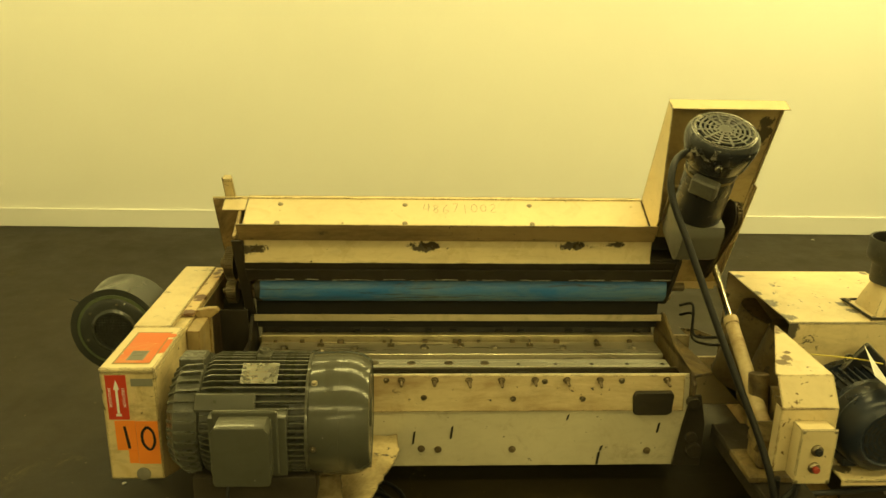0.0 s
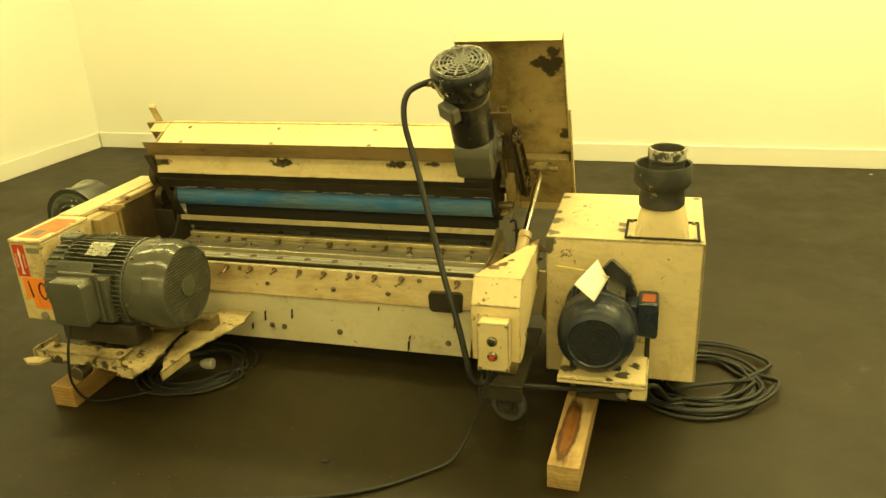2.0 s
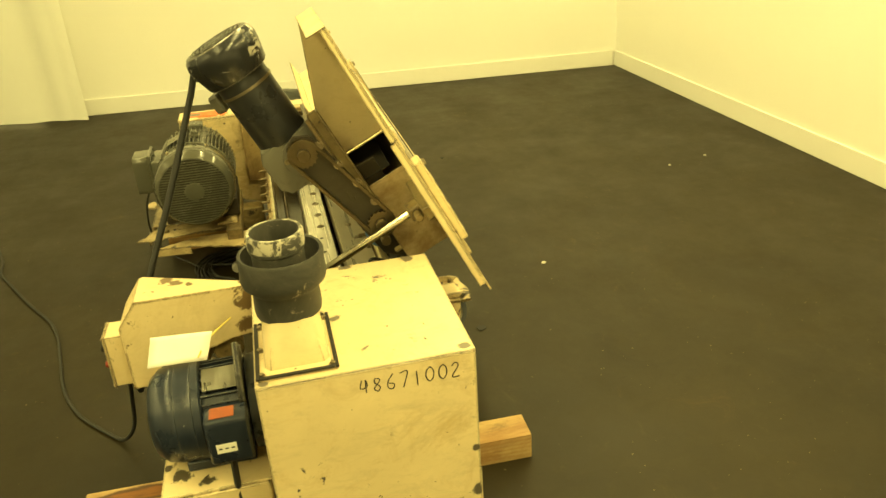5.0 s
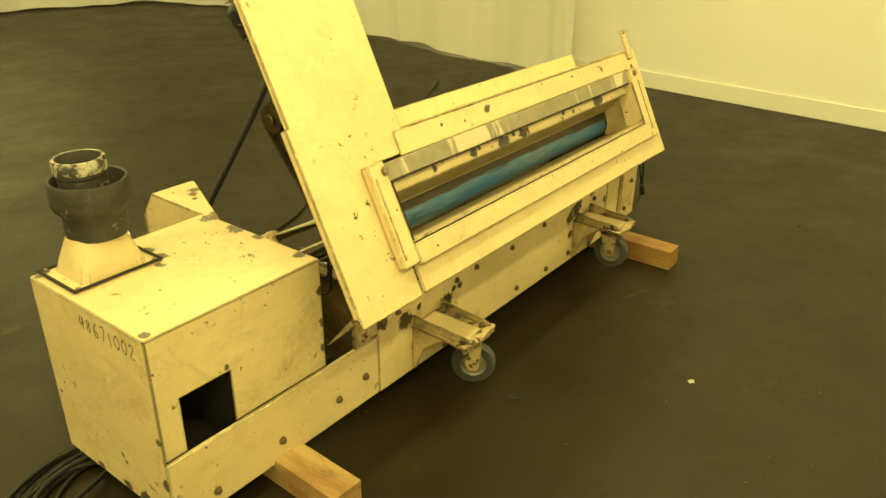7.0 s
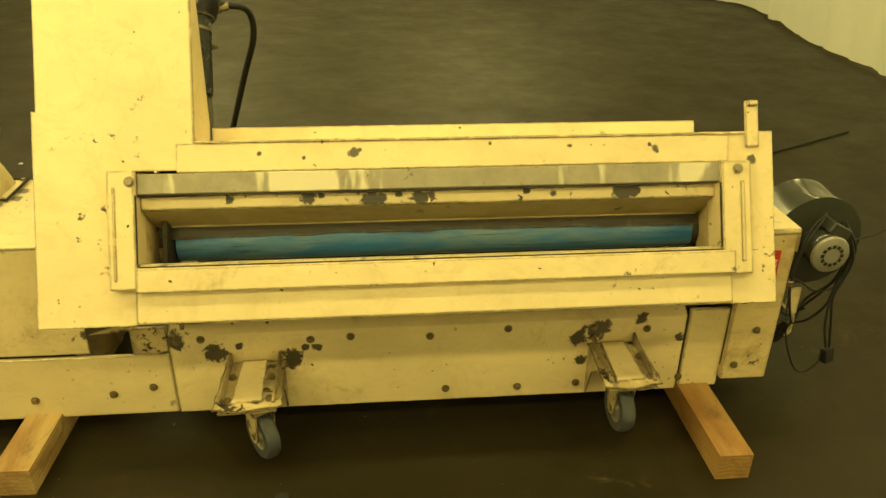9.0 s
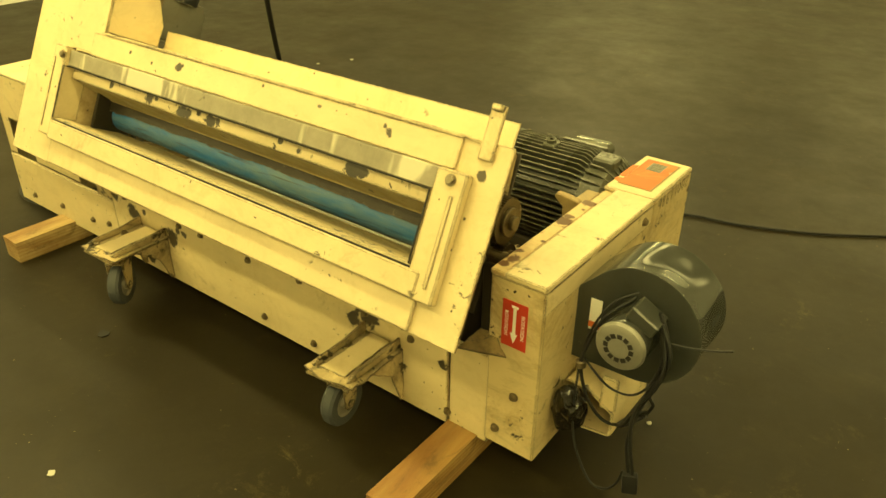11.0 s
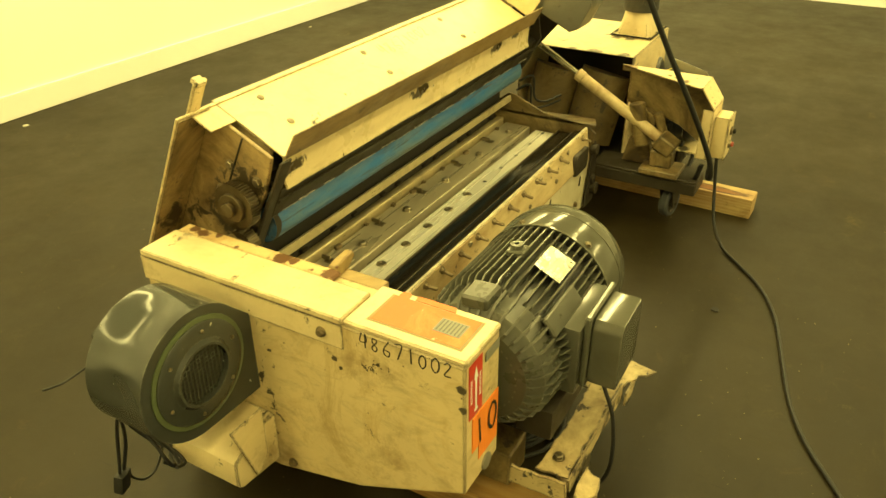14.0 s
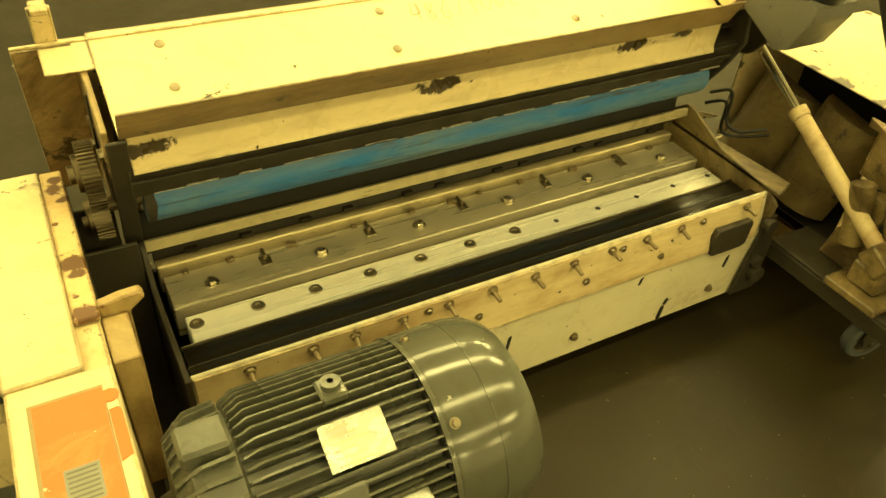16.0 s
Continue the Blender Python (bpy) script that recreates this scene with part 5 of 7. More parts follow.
guard = part("drive_guard", bm, worn_paint("drive_guard_paint", CREAM, 0.7, 0.0, edge_wear_corner_tint=1.5, under=(0.14, 0.085, 0.035), spots=[((1.12, -0.62, 0.626), 0.026), ((1.15, -0.59, 0.626), 0.022), ((1.17, -0.55, 0.626), 0.014), ((1.225, -0.36, 0.626), 0.055), ((1.236, -0.38, 0.58), 0.05), ((1.236, -0.40, 0.50), 0.03)]), machine, "cream folded sheet guard with black scuffs")
# darker inner layer: grime together with the shade inside the guard
bm = B()
prism(bm, [(-0.345, 0.6200), (-0.698, 0.6200), (-0.748, 0.547), (-0.748, 0.348), (-0.700, 0.348), (-0.60, 0.413), (-0.45, 0.463), (-0.3785, 0.473), (-0.3785, 0.60), (-0.345, 0.60)], 1.2285, 1.2315, "x", bevel=0)
part("guard_lining", bm, M_TAN, guard, "grimy brown inside of the guard, shade included in the colour")
for y, z in ((-0.66, 0.40), (-0.635, 0.405)):
    piece("hole", HOLE, guard, facing((1.2365, y, z), (1, 0, 0)))
bm = B()
box(bm, 1.108, 1.206, -0.812, -0.757, 0.345, 0.512, bevel=0.005, seg=2)
box(bm, 1.104, 1.210, -0.816, -0.810, 0.341, 0.516, bevel=0.003)
switch = part("switch_box", bm, M_CREAM, machine, "small cream push-button box")
for z, mat, lab in ((0.452, M_INK, "black start button in a steel collar"), (0.397, M_REDBUTTON, "red stop button")):
    bm = B()
    lathe(bm, [(0, 0), (0.017, 0), (0.017, 0.006), (0.012, 0.010), (0, 0.010)], (1.155, -0.816, z), (0, -1, 0), 20)
    bt = part("collar", bm, M_BOLT, switch)
    bm = B()
    lathe(bm, [(0, 0.010), (0.010, 0.010), (0.010, 0.018), (0.008, 0.020), (0, 0.020)], (1.155, -0.816, z), (0, -1, 0), 18)
    part("push_button", bm, mat, switch, lab)
for x, z in ((1.112, 0.508), (1.202, 0.508), (1.112, 0.35), (1.202, 0.35)):
    piece("bolt", BOLT_SMALL, switch, facing((x, -0.815, z), (0, -1, 0)) @ Matrix.Scale(0.6, 4))
# dark channel frame with caster
bm = B()
box(bm, 1.080, 1.236, -0.735, -0.300, 0.225, 0.237, bevel=0.003)
box(bm, 1.080, 1.092, -0.735, -0.300, 0.175, 0.2245, bevel=0.003)
box(bm, 1.0925, 1.236, -0.735, -0.723, 0.175, 0.2245, bevel=0.003)
chan = part("base_channel", bm, M_DARKSTEEL, machine, "greasy black steel base channel")
bm = B()
box(bm, 1.06, 1.20, -0.66, -0.50, 0.2375, 0.262, bevel=0.004)
box(bm, 1.10, 1.17, -0.62, -0.53, 0.2625, 0.330, bevel=0.006)
prism(bm, [(-0.53, 0.24), (-0.40, 0.24), (-0.42, 0.34), (-0.50, 0.36)], 1.16, 1.20, "x", bevel=0.004)
part("pivot_block", bm, M_TAN, chan, "chipped oily pivot block")
bm = B()
cyl(bm, (1.15, -0.48, 0.33), (1.15, -0.44, 0.50), 0.032, 20)
cyl(bm, (1.18, -0.47, 0.42), (1.225, -0.47, 0.42), 0.045, 24)
cyl(bm, (1.19, -0.58, 0.30), (1.19, -0.52, 0.46), 0.02, 16)
part("valve_body", bm, M_TAN, chan, "oily valve body")
bm = B()
cyl(bm, (0.9995, -0.34, 0.20), (1.0, -0.26, 0.20), 0.02, 14)
cyl(bm, (0.992, -0.318, 0.335), (0.992, -0.345, 0.335), 0.022, 14)
cyl(bm, (1.01, -0.322, 0.155), (1.01, -0.350, 0.155), 0.026, 18)
prism(bm, [(0.945, 0.085), (1.045, 0.085), (1.045, 0.25), (1.02, 0.36), (0.985, 0.36), (0.965, 0.24)], -0.327, -0.319, "y", bevel=0.002)
part("corner_bracket", bm, M_DARKSTEEL, machine, "black greasy corner bracket with pivot bolts")


def caster(x, y, z, r, yaw, name="caster"):
    """A swivel caster: fork, wheel, tyre."""
    m = pose(x, y, z, 0, 0, yaw)
    bm = B()
    for s in (-1, 1):
        prism(bm, [(-0.028, 0.085), (0.048, 0.085), (0.024, -0.008), (0.014, -0.022), (-0.010, -0.022), (-0.020, -0.008)], s * 0.028 - 0.002, s * 0.028 + 0.002, "x", m, 0.001)
    box(bm, -0.034, 0.034, -0.025, 0.050, 0.083, 0.090, m, 0.002)
    cyl(bm, m @ Vector((0, 0.015, 0.09)), m @ Vector((0, 0.015, 0.105)), 0.030, 20)
    cyl(bm, m @ Vector((-0.036, 0, 0)), m @ Vector((0.036, 0, 0)), 0.008, 10)
    c_ = part(name, bm, M_BRACKET if y > 0 else M_DARKSTEEL, machine, "worn swivel caster hanging clear of the floor")
    bm = B()
    lathe(bm, [(0.045, -0.020), (r - 0.006, -0.020), (r, -0.012), (r, 0.012), (r - 0.006, 0.020), (0.045, 0.020)], m @ Vector((0, 0, 0)), m.to_3x3() @ Vector((1, 0, 0)), 32, False)
    part("tyre", bm, M_WHEEL, c_, "grey rubber tyre")
    bm = B()
    lathe(bm, [(0, -0.021), (0.018, -0.021), (0.022, -0.012), (0.040, -0.012), (0.046, -0.018), (0.046, 0.018), (0.040, 0.012), (0.022, 0.012), (0.018, 0.021), (0, 0.021)], m @ Vector((0, 0, 0)), m.to_3x3() @ Vector((1, 0, 0)), 28)
    part("hub", bm, M_GREYBAR if y > 0 else M_DARKSTEEL, c_)
    return c_


caster(1.167, -0.624, 0.092, 0.064, 78)
caster(0.757, 0.325, 0.122, 0.075, 214)
caster(-0.302, 0.312, 0.143, 0.075, 186)
for x, z, w, side in ((0.785, 0.238, 0.088, 1), (-0.315, 0.252, 0.080, -1)):
    bm = B()
    torn(bm, [(x - w, 0.149), (x + w, 0.149), (x + w + 0.008, 0.372), (x + 0.02, 0.385), (x - w - 0.006, 0.366)], z + 0.008, z + 0.013, "z", 0.006, 0.014)
    bracket = part("caster_bracket", bm, M_BRACKET, machine, "battered cream caster bracket with torn edges")
    bm = B()
    torn(bm, [(x - w * 0.86, 0.205), (x + w * 0.9, 0.210), (x + w * 0.95, 0.378), (x - w * 0.9, 0.372)], z - 0.004, z + 0.0015, "z", 0.007, 0.013)
    torn(bm, [(x - w * 0.8, 0.215), (x + w * 0.8, 0.215), (x + w * 0.86, 0.368), (x - w * 0.84, 0.362)], z + 0.0025, z + 0.0065, "z", 0.005, 0.012)
    part("packing_plate", bm, M_BRACKET, bracket, "layered bent caster plate")
    for sd in (-1, 1):
        bm = B()
        prism(bm, [(0.149, z + 0.013), (0.352, z + 0.013), (0.366, z + 0.024), (0.33, z + 0.034), (0.24, z + 0.036), (0.149, z + 0.048)], x + sd * (w - 0.016) - 0.004, x + sd * (w - 0.016) + 0.004, "x", bevel=0.002)
        for v in bm.verts:
            v.co += 0.004 * noise.noise_vector(v.co * 22)
        part("rib", bm, M_BRACKET, bracket)
    bm = B()
    torn(bm, [(x - 0.032, 0.150), (x + 0.040, 0.150), (x + 0.046, 0.352), (x - 0.038, 0.346)], z + 0.0135, z + 0.018, "z", 0.003, 0.02)
    part("pad", bm, M_CREAM_CHIP, bracket, "cream plate between two ribs")
    for i, (dx, y) in enumerate(((-0.058, 0.335), (0.056, 0.34), (-0.055, 0.235), (0.058, 0.23))):
        piece("bolt", BOLT_DARK, bracket, pose(x + dx, y, z + 0.013, 0, 0, 30 * i))
    for sd in (-1, 1):
        bm = B()
        torn(bm, [(0.149, z + 0.006), (0.149, 0.085), (0.162, 0.085), (0.200, z - 0.06), (0.285, z + 0.004)], x + sd * (w - 0.006) - 0.002, x + sd * (w - 0.006) + 0.002, "x", 0.004, 0.018)
        part("gusset", bm, M_BRACKET, bracket)

# ---- left belt guard ----
bm = B()
GX0, GX1 = -0.836, -0.684
prof = [(0.164, 0.635), (-0.697, 0.635), (-0.702, 0.30), (-0.43, 0.18), (-0.22, 0.132), (-0.19, 0.125), (0.164, 0.112)]
prism(bm, prof, GX0, GX1, "x", bevel=0.004)
bguard = part("belt_guard", bm, worn_paint("belt_guard_enamel", (0.66, 0.525, 0.28), 1.3, 0.26, smear=0.7, edge_wear_corner_tint=2.0, under=(0.05, 0.038, 0.022), spots=[((GX0, y, z), r) for y, z, r in ((-0.385, 0.54, 0.009), (-0.40, 0.52, 0.007), (-0.692, 0.58, 0.012), (-0.692, 0.53, 0.010))]), machine, "cream boxed belt guard, rust marks on its lid")
bm = B()
prism(bm, [(GX0 - 0.003, -0.412), (GX0 - 0.003, 0.169), (GX1 - 0.04, 0.169), (GX1 - 0.04, -0.408)], 0.6355, 0.652, "z", bevel=0.003)
prism(bm, [(GX0 - 0.003, 0.575), (GX0 - 0.003, 0.635), (GX0 - 0.0005, 0.635), (GX0 - 0.0005, 0.575)], -0.412, 0.169, "y", bevel=0)
part("lid", bm, M_CREAM_CHIP, bguard, "overlapping cream lid")
bm = B()
prism(bm, [(GX1 - 0.039, -0.30), (GX1 - 0.039, 0.166), (GX1 + 0.002, 0.166), (GX1 + 0.002, -0.30)], 0.6355, 0.649, "z", bevel=0.003)
part("inner_lid", bm, worn_paint("rust_stained_lid_paint", (0.66, 0.50, 0.25), 0.8, 0.45, oilcol=(0.36, 0.17, 0.05), under=(0.10, 0.040, 0.014), spots=[((x, y, 0.649), r) for x, y, r in ((-0.700, 0.10, 0.022), (-0.695, 0.13, 0.018), (-0.69, 0.06, 0.014), (-0.698, -0.15, 0.024), (-0.70, -0.18, 0.016), (-0.70, -0.285, 0.022), (-0.715, -0.02, 0.008), (-0.71, -0.24, 0.008))]), bguard, "rust-stained cream inner lid")
bm = B()
box(bm, GX0, GX1, -0.700, -0.4125, 0.6355, 0.650, bevel=0.004)
part("front_lid", bm, M_CREAM, bguard)
bm = B()
prism(bm, [(-0.682, 0.40), (-0.636, 0.40), (-0.634, 0.625), (-0.606, 0.648), (-0.612, 0.662), (-0.645, 0.660), (-0.682, 0.652)], -0.285, -0.262, "y", bevel=0.003)
box(bm, -0.682, -0.640, -0.400, -0.2855, 0.30, 0.630, bevel=0.002)
part("guard_post", bm, worn_paint("rusty_post_paint", (0.40, 0.29, 0.125), 0.6, 0.7, oilcol=(0.10, 0.055, 0.018), under=(0.13, 0.055, 0.018), swirl=1.0, oil_grain=(1, 1, 0.5)), bguard, "rust-stained cream latch post")
for i, (y, z) in enumerate([(-0.359, 0.604), (-0.23, 0.162)]):
    piece("bolt", BOLT_DARK, bguard, facing((GX0 - 0.003, y, z), (-1, 0, 0), 14 * i))
for i, (x, z) in enumerate([(-0.72, 0.17), (-0.77, 0.30)]):
    piece("bolt", BOLT_DARK, bguard, facing((x, 0.166, z), (0, 1, 0), 14 * i))
bm = B()
lathe(bm, [(0, 0), (0.020, 0), (0.020, 0.004), (0.012, 0.006), (0, 0.006)], (-0.742, -0.702, 0.318), (0, -1, 0.02), 20)
part("plug_disc", bm, M_GREYBAR, bguard, "steel disc plug")

# dark brown layer over the rear part of the guard's inner side
bm = B()
box(bm, GX1 + 0.0005, GX1 + 0.0030, -0.258, 0.150, 0.16, 0.625, bevel=0)
part("inner_face", bm, worn_paint("dark_brown_inner_face", (0.12, 0.08, 0.038), 0.6, 0.8, oilcol=(0.03, 0.02, 0.011)), bguard, "dark brown inner face beside the gears")
for w, (a, b_) in enumerate((((1.05, 0.045, 0.545), (1.09, -0.06, 0.46)), ((1.06, 0.06, 0.50), (1.14, -0.04, 0.42)))):
    bm = B()
    sweep(bm, smooth_path([a, (a[0] + 0.03, a[1] - 0.05, a[2] + 0.02), (a[0] + 0.035, a[1] - 0.06, a[2] - 0.07), b_, (b_[0] + 0.06, b_[1] - 0.05, b_[2] + 0.02)], 8), 0.005, 8)
    part("sensor_lead", bm, M_RUBBER, machine, "thin black lead looping by the roller end")
# stickers and marker numbers on the guard
M_PENCIL = flat("faint_pencil", (0.28, 0.24, 0.16), 0.7)
M_MARKER = flat("faded_black_marker", (0.05, 0.045, 0.035), 0.7, 25, 0.5)
bm = B()
box(bm, -0.803, -0.707, -0.667, -0.460, 0.6502, 0.6514, bevel=0)
st = part("sticker", bm, M_ORANGE, bguard, "faded orange warning sticker")
bm = B()
box(bm, -0.809, -0.7045, -0.674, -0.454, 0.6501, 0.6507, bevel=0)
part("adhesive_edge", bm, M_ADHESIVE, st, "dirty adhesive border")
bm = B()
box(bm, -0.777, -0.730, -0.652, -0.590, 0.6516, 0.6522, bevel=0)
part("grey_panel", bm, M_STICKERGREY, st)
bm = B()
for i in range(7):
    box(bm, -0.773, -0.734, -0.648 + i * 0.0083, -0.645 + i * 0.0083, 0.6523, 0.6526, bevel=0)
part("print_line", bm, M_GREYINK, st)
bm = B()
prism(bm, [(-0.7035, -0.606), (-0.6865, -0.598), (-0.6865, -0.512), (-0.692, -0.506), (-0.7035, -0.508)], 0.6502, 0.6514, "z")
part("sticker_scrap", bm, M_ORANGE, bguard, "narrow orange sticker scrap")
bm = B()
lathe(bm, [(0, 0), (0.0135, 0), (0.0135, 0.001), (0, 0.001)], (-0.6985, -0.480, 0.6502), (0, 0, 1), 20)
part("sticker_scrap", bm, M_ORANGE, bguard, "round orange sticker")


def rotation_sticker(m, x0, x1, z0, z1):
    """Red label with a white arrow and a word up both long sides; m maps local x right, z up, -y out."""
    bm = B()
    box(bm, x0, x1, -0.0015, -0.0003, z0, z1, m, 0)
    r_ = part("rotation_sticker", bm, M_RED, bguard, "red sticker with a white arrow reading ROTATION")
    cx, w, h = (x0 + x1) / 2, (x1 - x0), (z1 - z0)
    bm = B()
    prism(bm, [(cx - w * 0.06, z0 + h * 0.14), (cx + w * 0.06, z0 + h * 0.14), (cx + w * 0.06, z0 + h * 0.68), (cx + w * 0.15, z0 + h * 0.68), (cx, z0 + h * 0.90), (cx - w * 0.15, z0 + h * 0.68), (cx - w * 0.06, z0 + h * 0.68)], -0.0024, -0.0017, "y", m, 0)
    box(bm, cx - w * 0.13, cx + w * 0.13, -0.0024, -0.0017, z0 + h * 0.08, z0 + h * 0.13, m, 0)
    part("arrow", bm, M_CARD, r_)
    for s in (-1, 1):
        lettering("word", "ROTATION", w * 0.2, m @ pose(cx + s * w * 0.33, -0.0018, z0 + h / 2, 90, 0, 0) @ pose(0, 0, 0, 0, 0, 90), r_, M_CARD)


rotation_sticker(pose(0, -0.7063, 0, -0.86), -0.822, -0.765, 0.492, 0.628)
rotation_sticker(pose(-0.757, 0.1640, 0.514, 0, 180, 180), -0.035, 0.035, -0.066, 0.066)
bm = B()
box(bm, -0.808, -0.752, -0.7025, -0.7000, 0.395, 0.488, bevel=0)
box(bm, -0.751, -0.690, -0.7020, -0.6995, 0.350, 0.486, bevel=0)
box(bm, -0.778, -0.752, -0.7022, -0.7002, 0.352, 0.394, bevel=0)
o10 = part("number_sticker", bm, M_ORANGE2, bguard, "fluorescent orange stickers marked 10 by hand")
scrawl("digit", "10", 0.075, pose(-0.740, -0.7034, 0.436, 90, -5, 0), o10, M_INK, "", 0.008)
bm = B()
box(bm, -0.752, -0.692, -0.7005, -0.6985, 0.595, 0.618, bevel=0)
part("tape", bm, M_STICKERGREY, bguard, "grey tape strip")
NUM_Y = -0.566
scrawl("digit", "48671002", 0.036, pose(GX0 - 0.0012, NUM_Y, 0.6185, 90, 0, -90), bguard, M_MARKER, "digit of the black marker number 48671002", 0.0034)
scrawl("digit", "48671002", 0.045, HOOD @ pose(0.205, -0.055, 0.4790, 0, 0, 0), top, M_PENCIL, "digit of the faint pencilled number 48671002", 0.0018)
scrawl("digit", "48671002", 0.040, pose(X1 + 0.0008, -0.015, 0.602, 90, 0, 90), dust, M_MARKER, "digit of the marker number 48671002", 0.0032)

# ---- main motor, axis along x ----
MY, MZ = -0.623, 0.470
bm = B()
lathe(bm, [(0, -0.672), (0.055, -0.672), (0.06, -0.655), (0.125, -0.650), (0.158, -0.625), (0.160, -0.560), (0.152, -0.555), (0.152, -0.235), (0, -0.235)], (0, MY, MZ), (1, 0, 0), 48)
motor = part("main_motor", bm, M_MOTORBODY, machine, "large grey-green finned electric motor")
bm = B()
prism(bm, [(-0.556, 0.150), (-0.238, 0.150), (-0.238, 0.176), (-0.530, 0.178), (-0.552, 0.166)], -0.0019, 0.0019, "y", I4, 0)
FIN = mesh_of("cooling_fin", bm, M_MOTORBODY)
NF = 56
for i in range(NF):
    a = 360 * i / NF
    if not 150 < a < 225:
        piece("cooling_fin", FIN, motor, pose(0, MY, MZ, a))
bm = B()
prism(bm, [(-0.652, 0.10), (-0.562, 0.158), (-0.562, 0.174), (-0.610, 0.170), (-0.648, 0.140)], -0.003, 0.003, "y", I4, 0)
RIB = mesh_of("end_bell_rib", bm, M_MOTORBODY)
for i in range(36):
    if not 225 < 10 * i < 315:
        piece("end_bell_rib", RIB, motor, pose(0, MY, MZ, 10 * i))
bm = B()
lathe(bm, [(0.150, -0.258), (0.175, -0.258), (0.178, -0.252), (0.178, -0.150), (0.172, -0.118), (0.157, -0.094), (0.150, -0.092), (0.150, -0.099), (0.0, -0.099)], (0, MY, MZ), (1, 0, 0), 64, False)
fanc = part("fan_cover", bm, M_MOTOR, motor, "smooth glossy grey fan cover")
bm = B()
lathe(bm, [(0.176, -0.266), (0.1795, -0.266), (0.1795, -0.258), (0.176, -0.258)], (0, MY, MZ), (1, 0, 0), 64, False)
part("rolled_edge", bm, M_MOTOR, fanc)
bm = B()
lathe(bm, [(0.177, -0.176), (0.1795, -0.1755), (0.1795, -0.1735), (0.177, -0.173)], (0, MY, MZ), (1, 0, 0), 64, False)
part("seam", bm, M_MOTOR, fanc, "pressed seam round the cover")
# near-black ring draws the shade in the gap between fins and cover
bm = B()
lathe(bm, [(0.153, -0.268), (0.1715, -0.268), (0.1715, -0.2665), (0.153, -0.2665)], (0, MY, MZ), (1, 0, 0), 48, False)
part("shadow_gap", bm, M_VOID, fanc, "near-black ring for the shaded gap behind the fan cover")
for a in (35, 95, 155, -25):
    piece("bolt", BOLT_SMALL, fanc, pose(0, MY, MZ, a) @ pose(-0.243, 0, 0.177))
bm = B()
for i in range(25):
    s = -0.138 + i * 0.0115
    hw = math.sqrt(max(0.0, 0.148 ** 2 - s * s))
    box(bm, -0.098, -0.094, MY - hw, MY + hw, MZ + s - 0.0028, MZ + s + 0.0028, bevel=0)
lathe(bm, [(0, -0.0935), (0.042, -0.0935), (0.042, -0.0905), (0.036, -0.089), (0, -0.089)], (0, MY, MZ), (1, 0, 0), 28)
part("grille", bm, M_MOTOR, fanc, "barred air grille")
# near-black disc paints the shade seen between the grille bars
bm = B()
lathe(bm, [(0, -0.0985), (0.149, -0.0985), (0.149, -0.0982), (0, -0.0982)], (0, MY, MZ), (1, 0, 0), 40)
part("dark_back", bm, M_VOID, fanc)
bm = B()
box(bm, -0.520, -0.310, -0.815, -0.720, 0.38, 0.560, bevel=0.012, seg=2)
part("terminal_boss", bm, M_MOTOR, motor)
bm = B()
prism(bm, [(-0.488, 0.405), (-0.345, 0.405), (-0.340, 0.42), (-0.340, 0.56), (-0.352, 0.578), (-0.480, 0.578), (-0.492, 0.56), (-0.492, 0.42)], -0.900, -0.832, "y", bevel=0.010, seg=2)
box(bm, -0.502, -0.330, -0.831, -0.816, 0.395, 0.588, bevel=0.004)
part("terminal_box", bm, M_MOTOR, motor, "grey cast terminal box")
bm = B()
NPM = pose(0, MY, MZ, 25)
box(bm, -0.447, -0.345, -0.036, 0.036, 0.1805, 0.1825, NPM, 0.0005)
npl = part("nameplate", bm, M_NAMEPLATE, motor, "bright aluminium nameplate")
bm = B()
for i in range(6):
    box(bm, -0.434, -0.375 - 0.012 * (i % 3), -0.031 + i * 0.011, -0.0285 + i * 0.011, 0.1826, 0.183, NPM, 0)
part("print_line", bm, M_BOLT, npl)
bm = B()
box(bm, -0.420, -0.376, -0.024, 0.024, 0.165, 0.183, pose(0, MY, MZ, -6), 0.004)
lathe(bm, [(0.006, 0.0), (0.016, 0.0), (0.016, 0.012), (0.006, 0.012)], pose(0, MY, MZ, -6) @ Vector((-0.398, 0, 0.182)), pose(0, 0, 0, -6).to_3x3() @ Vector((0, 0, 1)), 18, False)
part("lifting_boss", bm, M_MOTOR, motor)
bm = B()
box(bm, -0.635, -0.560, -0.03, 0.035, 0.150, 0.182, pose(0, MY, MZ, -4), 0.006)
part("casting_pad", bm, M_MOTORBODY, motor)
bm = B()
box(bm, -0.565, -0.40, -0.025, 0.025, 0.165, 0.178, pose(0, MY, MZ, 52), 0.004)
part("casting_pad", bm, M_MOTORBODY, motor)
bm = B()
box(bm, -0.58, -0.24, -0.79, -0.70, 0.275, 0.36, bevel=0.01, seg=2)
box(bm, -0.58, -0.24, -0.545, -0.455, 0.275, 0.36, bevel=0.01, seg=2)
part("foot", bm, M_DARKSTEEL, motor, "greasy black motor feet")

# motor slide base: torn and bent cream sheet
M_TORN = worn_paint("torn_base_paint", (0.60, 0.48, 0.26), 1.8, 0.6, oilcol=(0.12, 0.075, 0.03))
bm = B()
torn(bm, [(-0.650, -0.858), (-0.40, -0.862), (-0.275, -0.860), (-0.275, -0.790), (-0.45, -0.800), (-0.650, -0.785)], 0.254, 0.259, "z", 0.007)
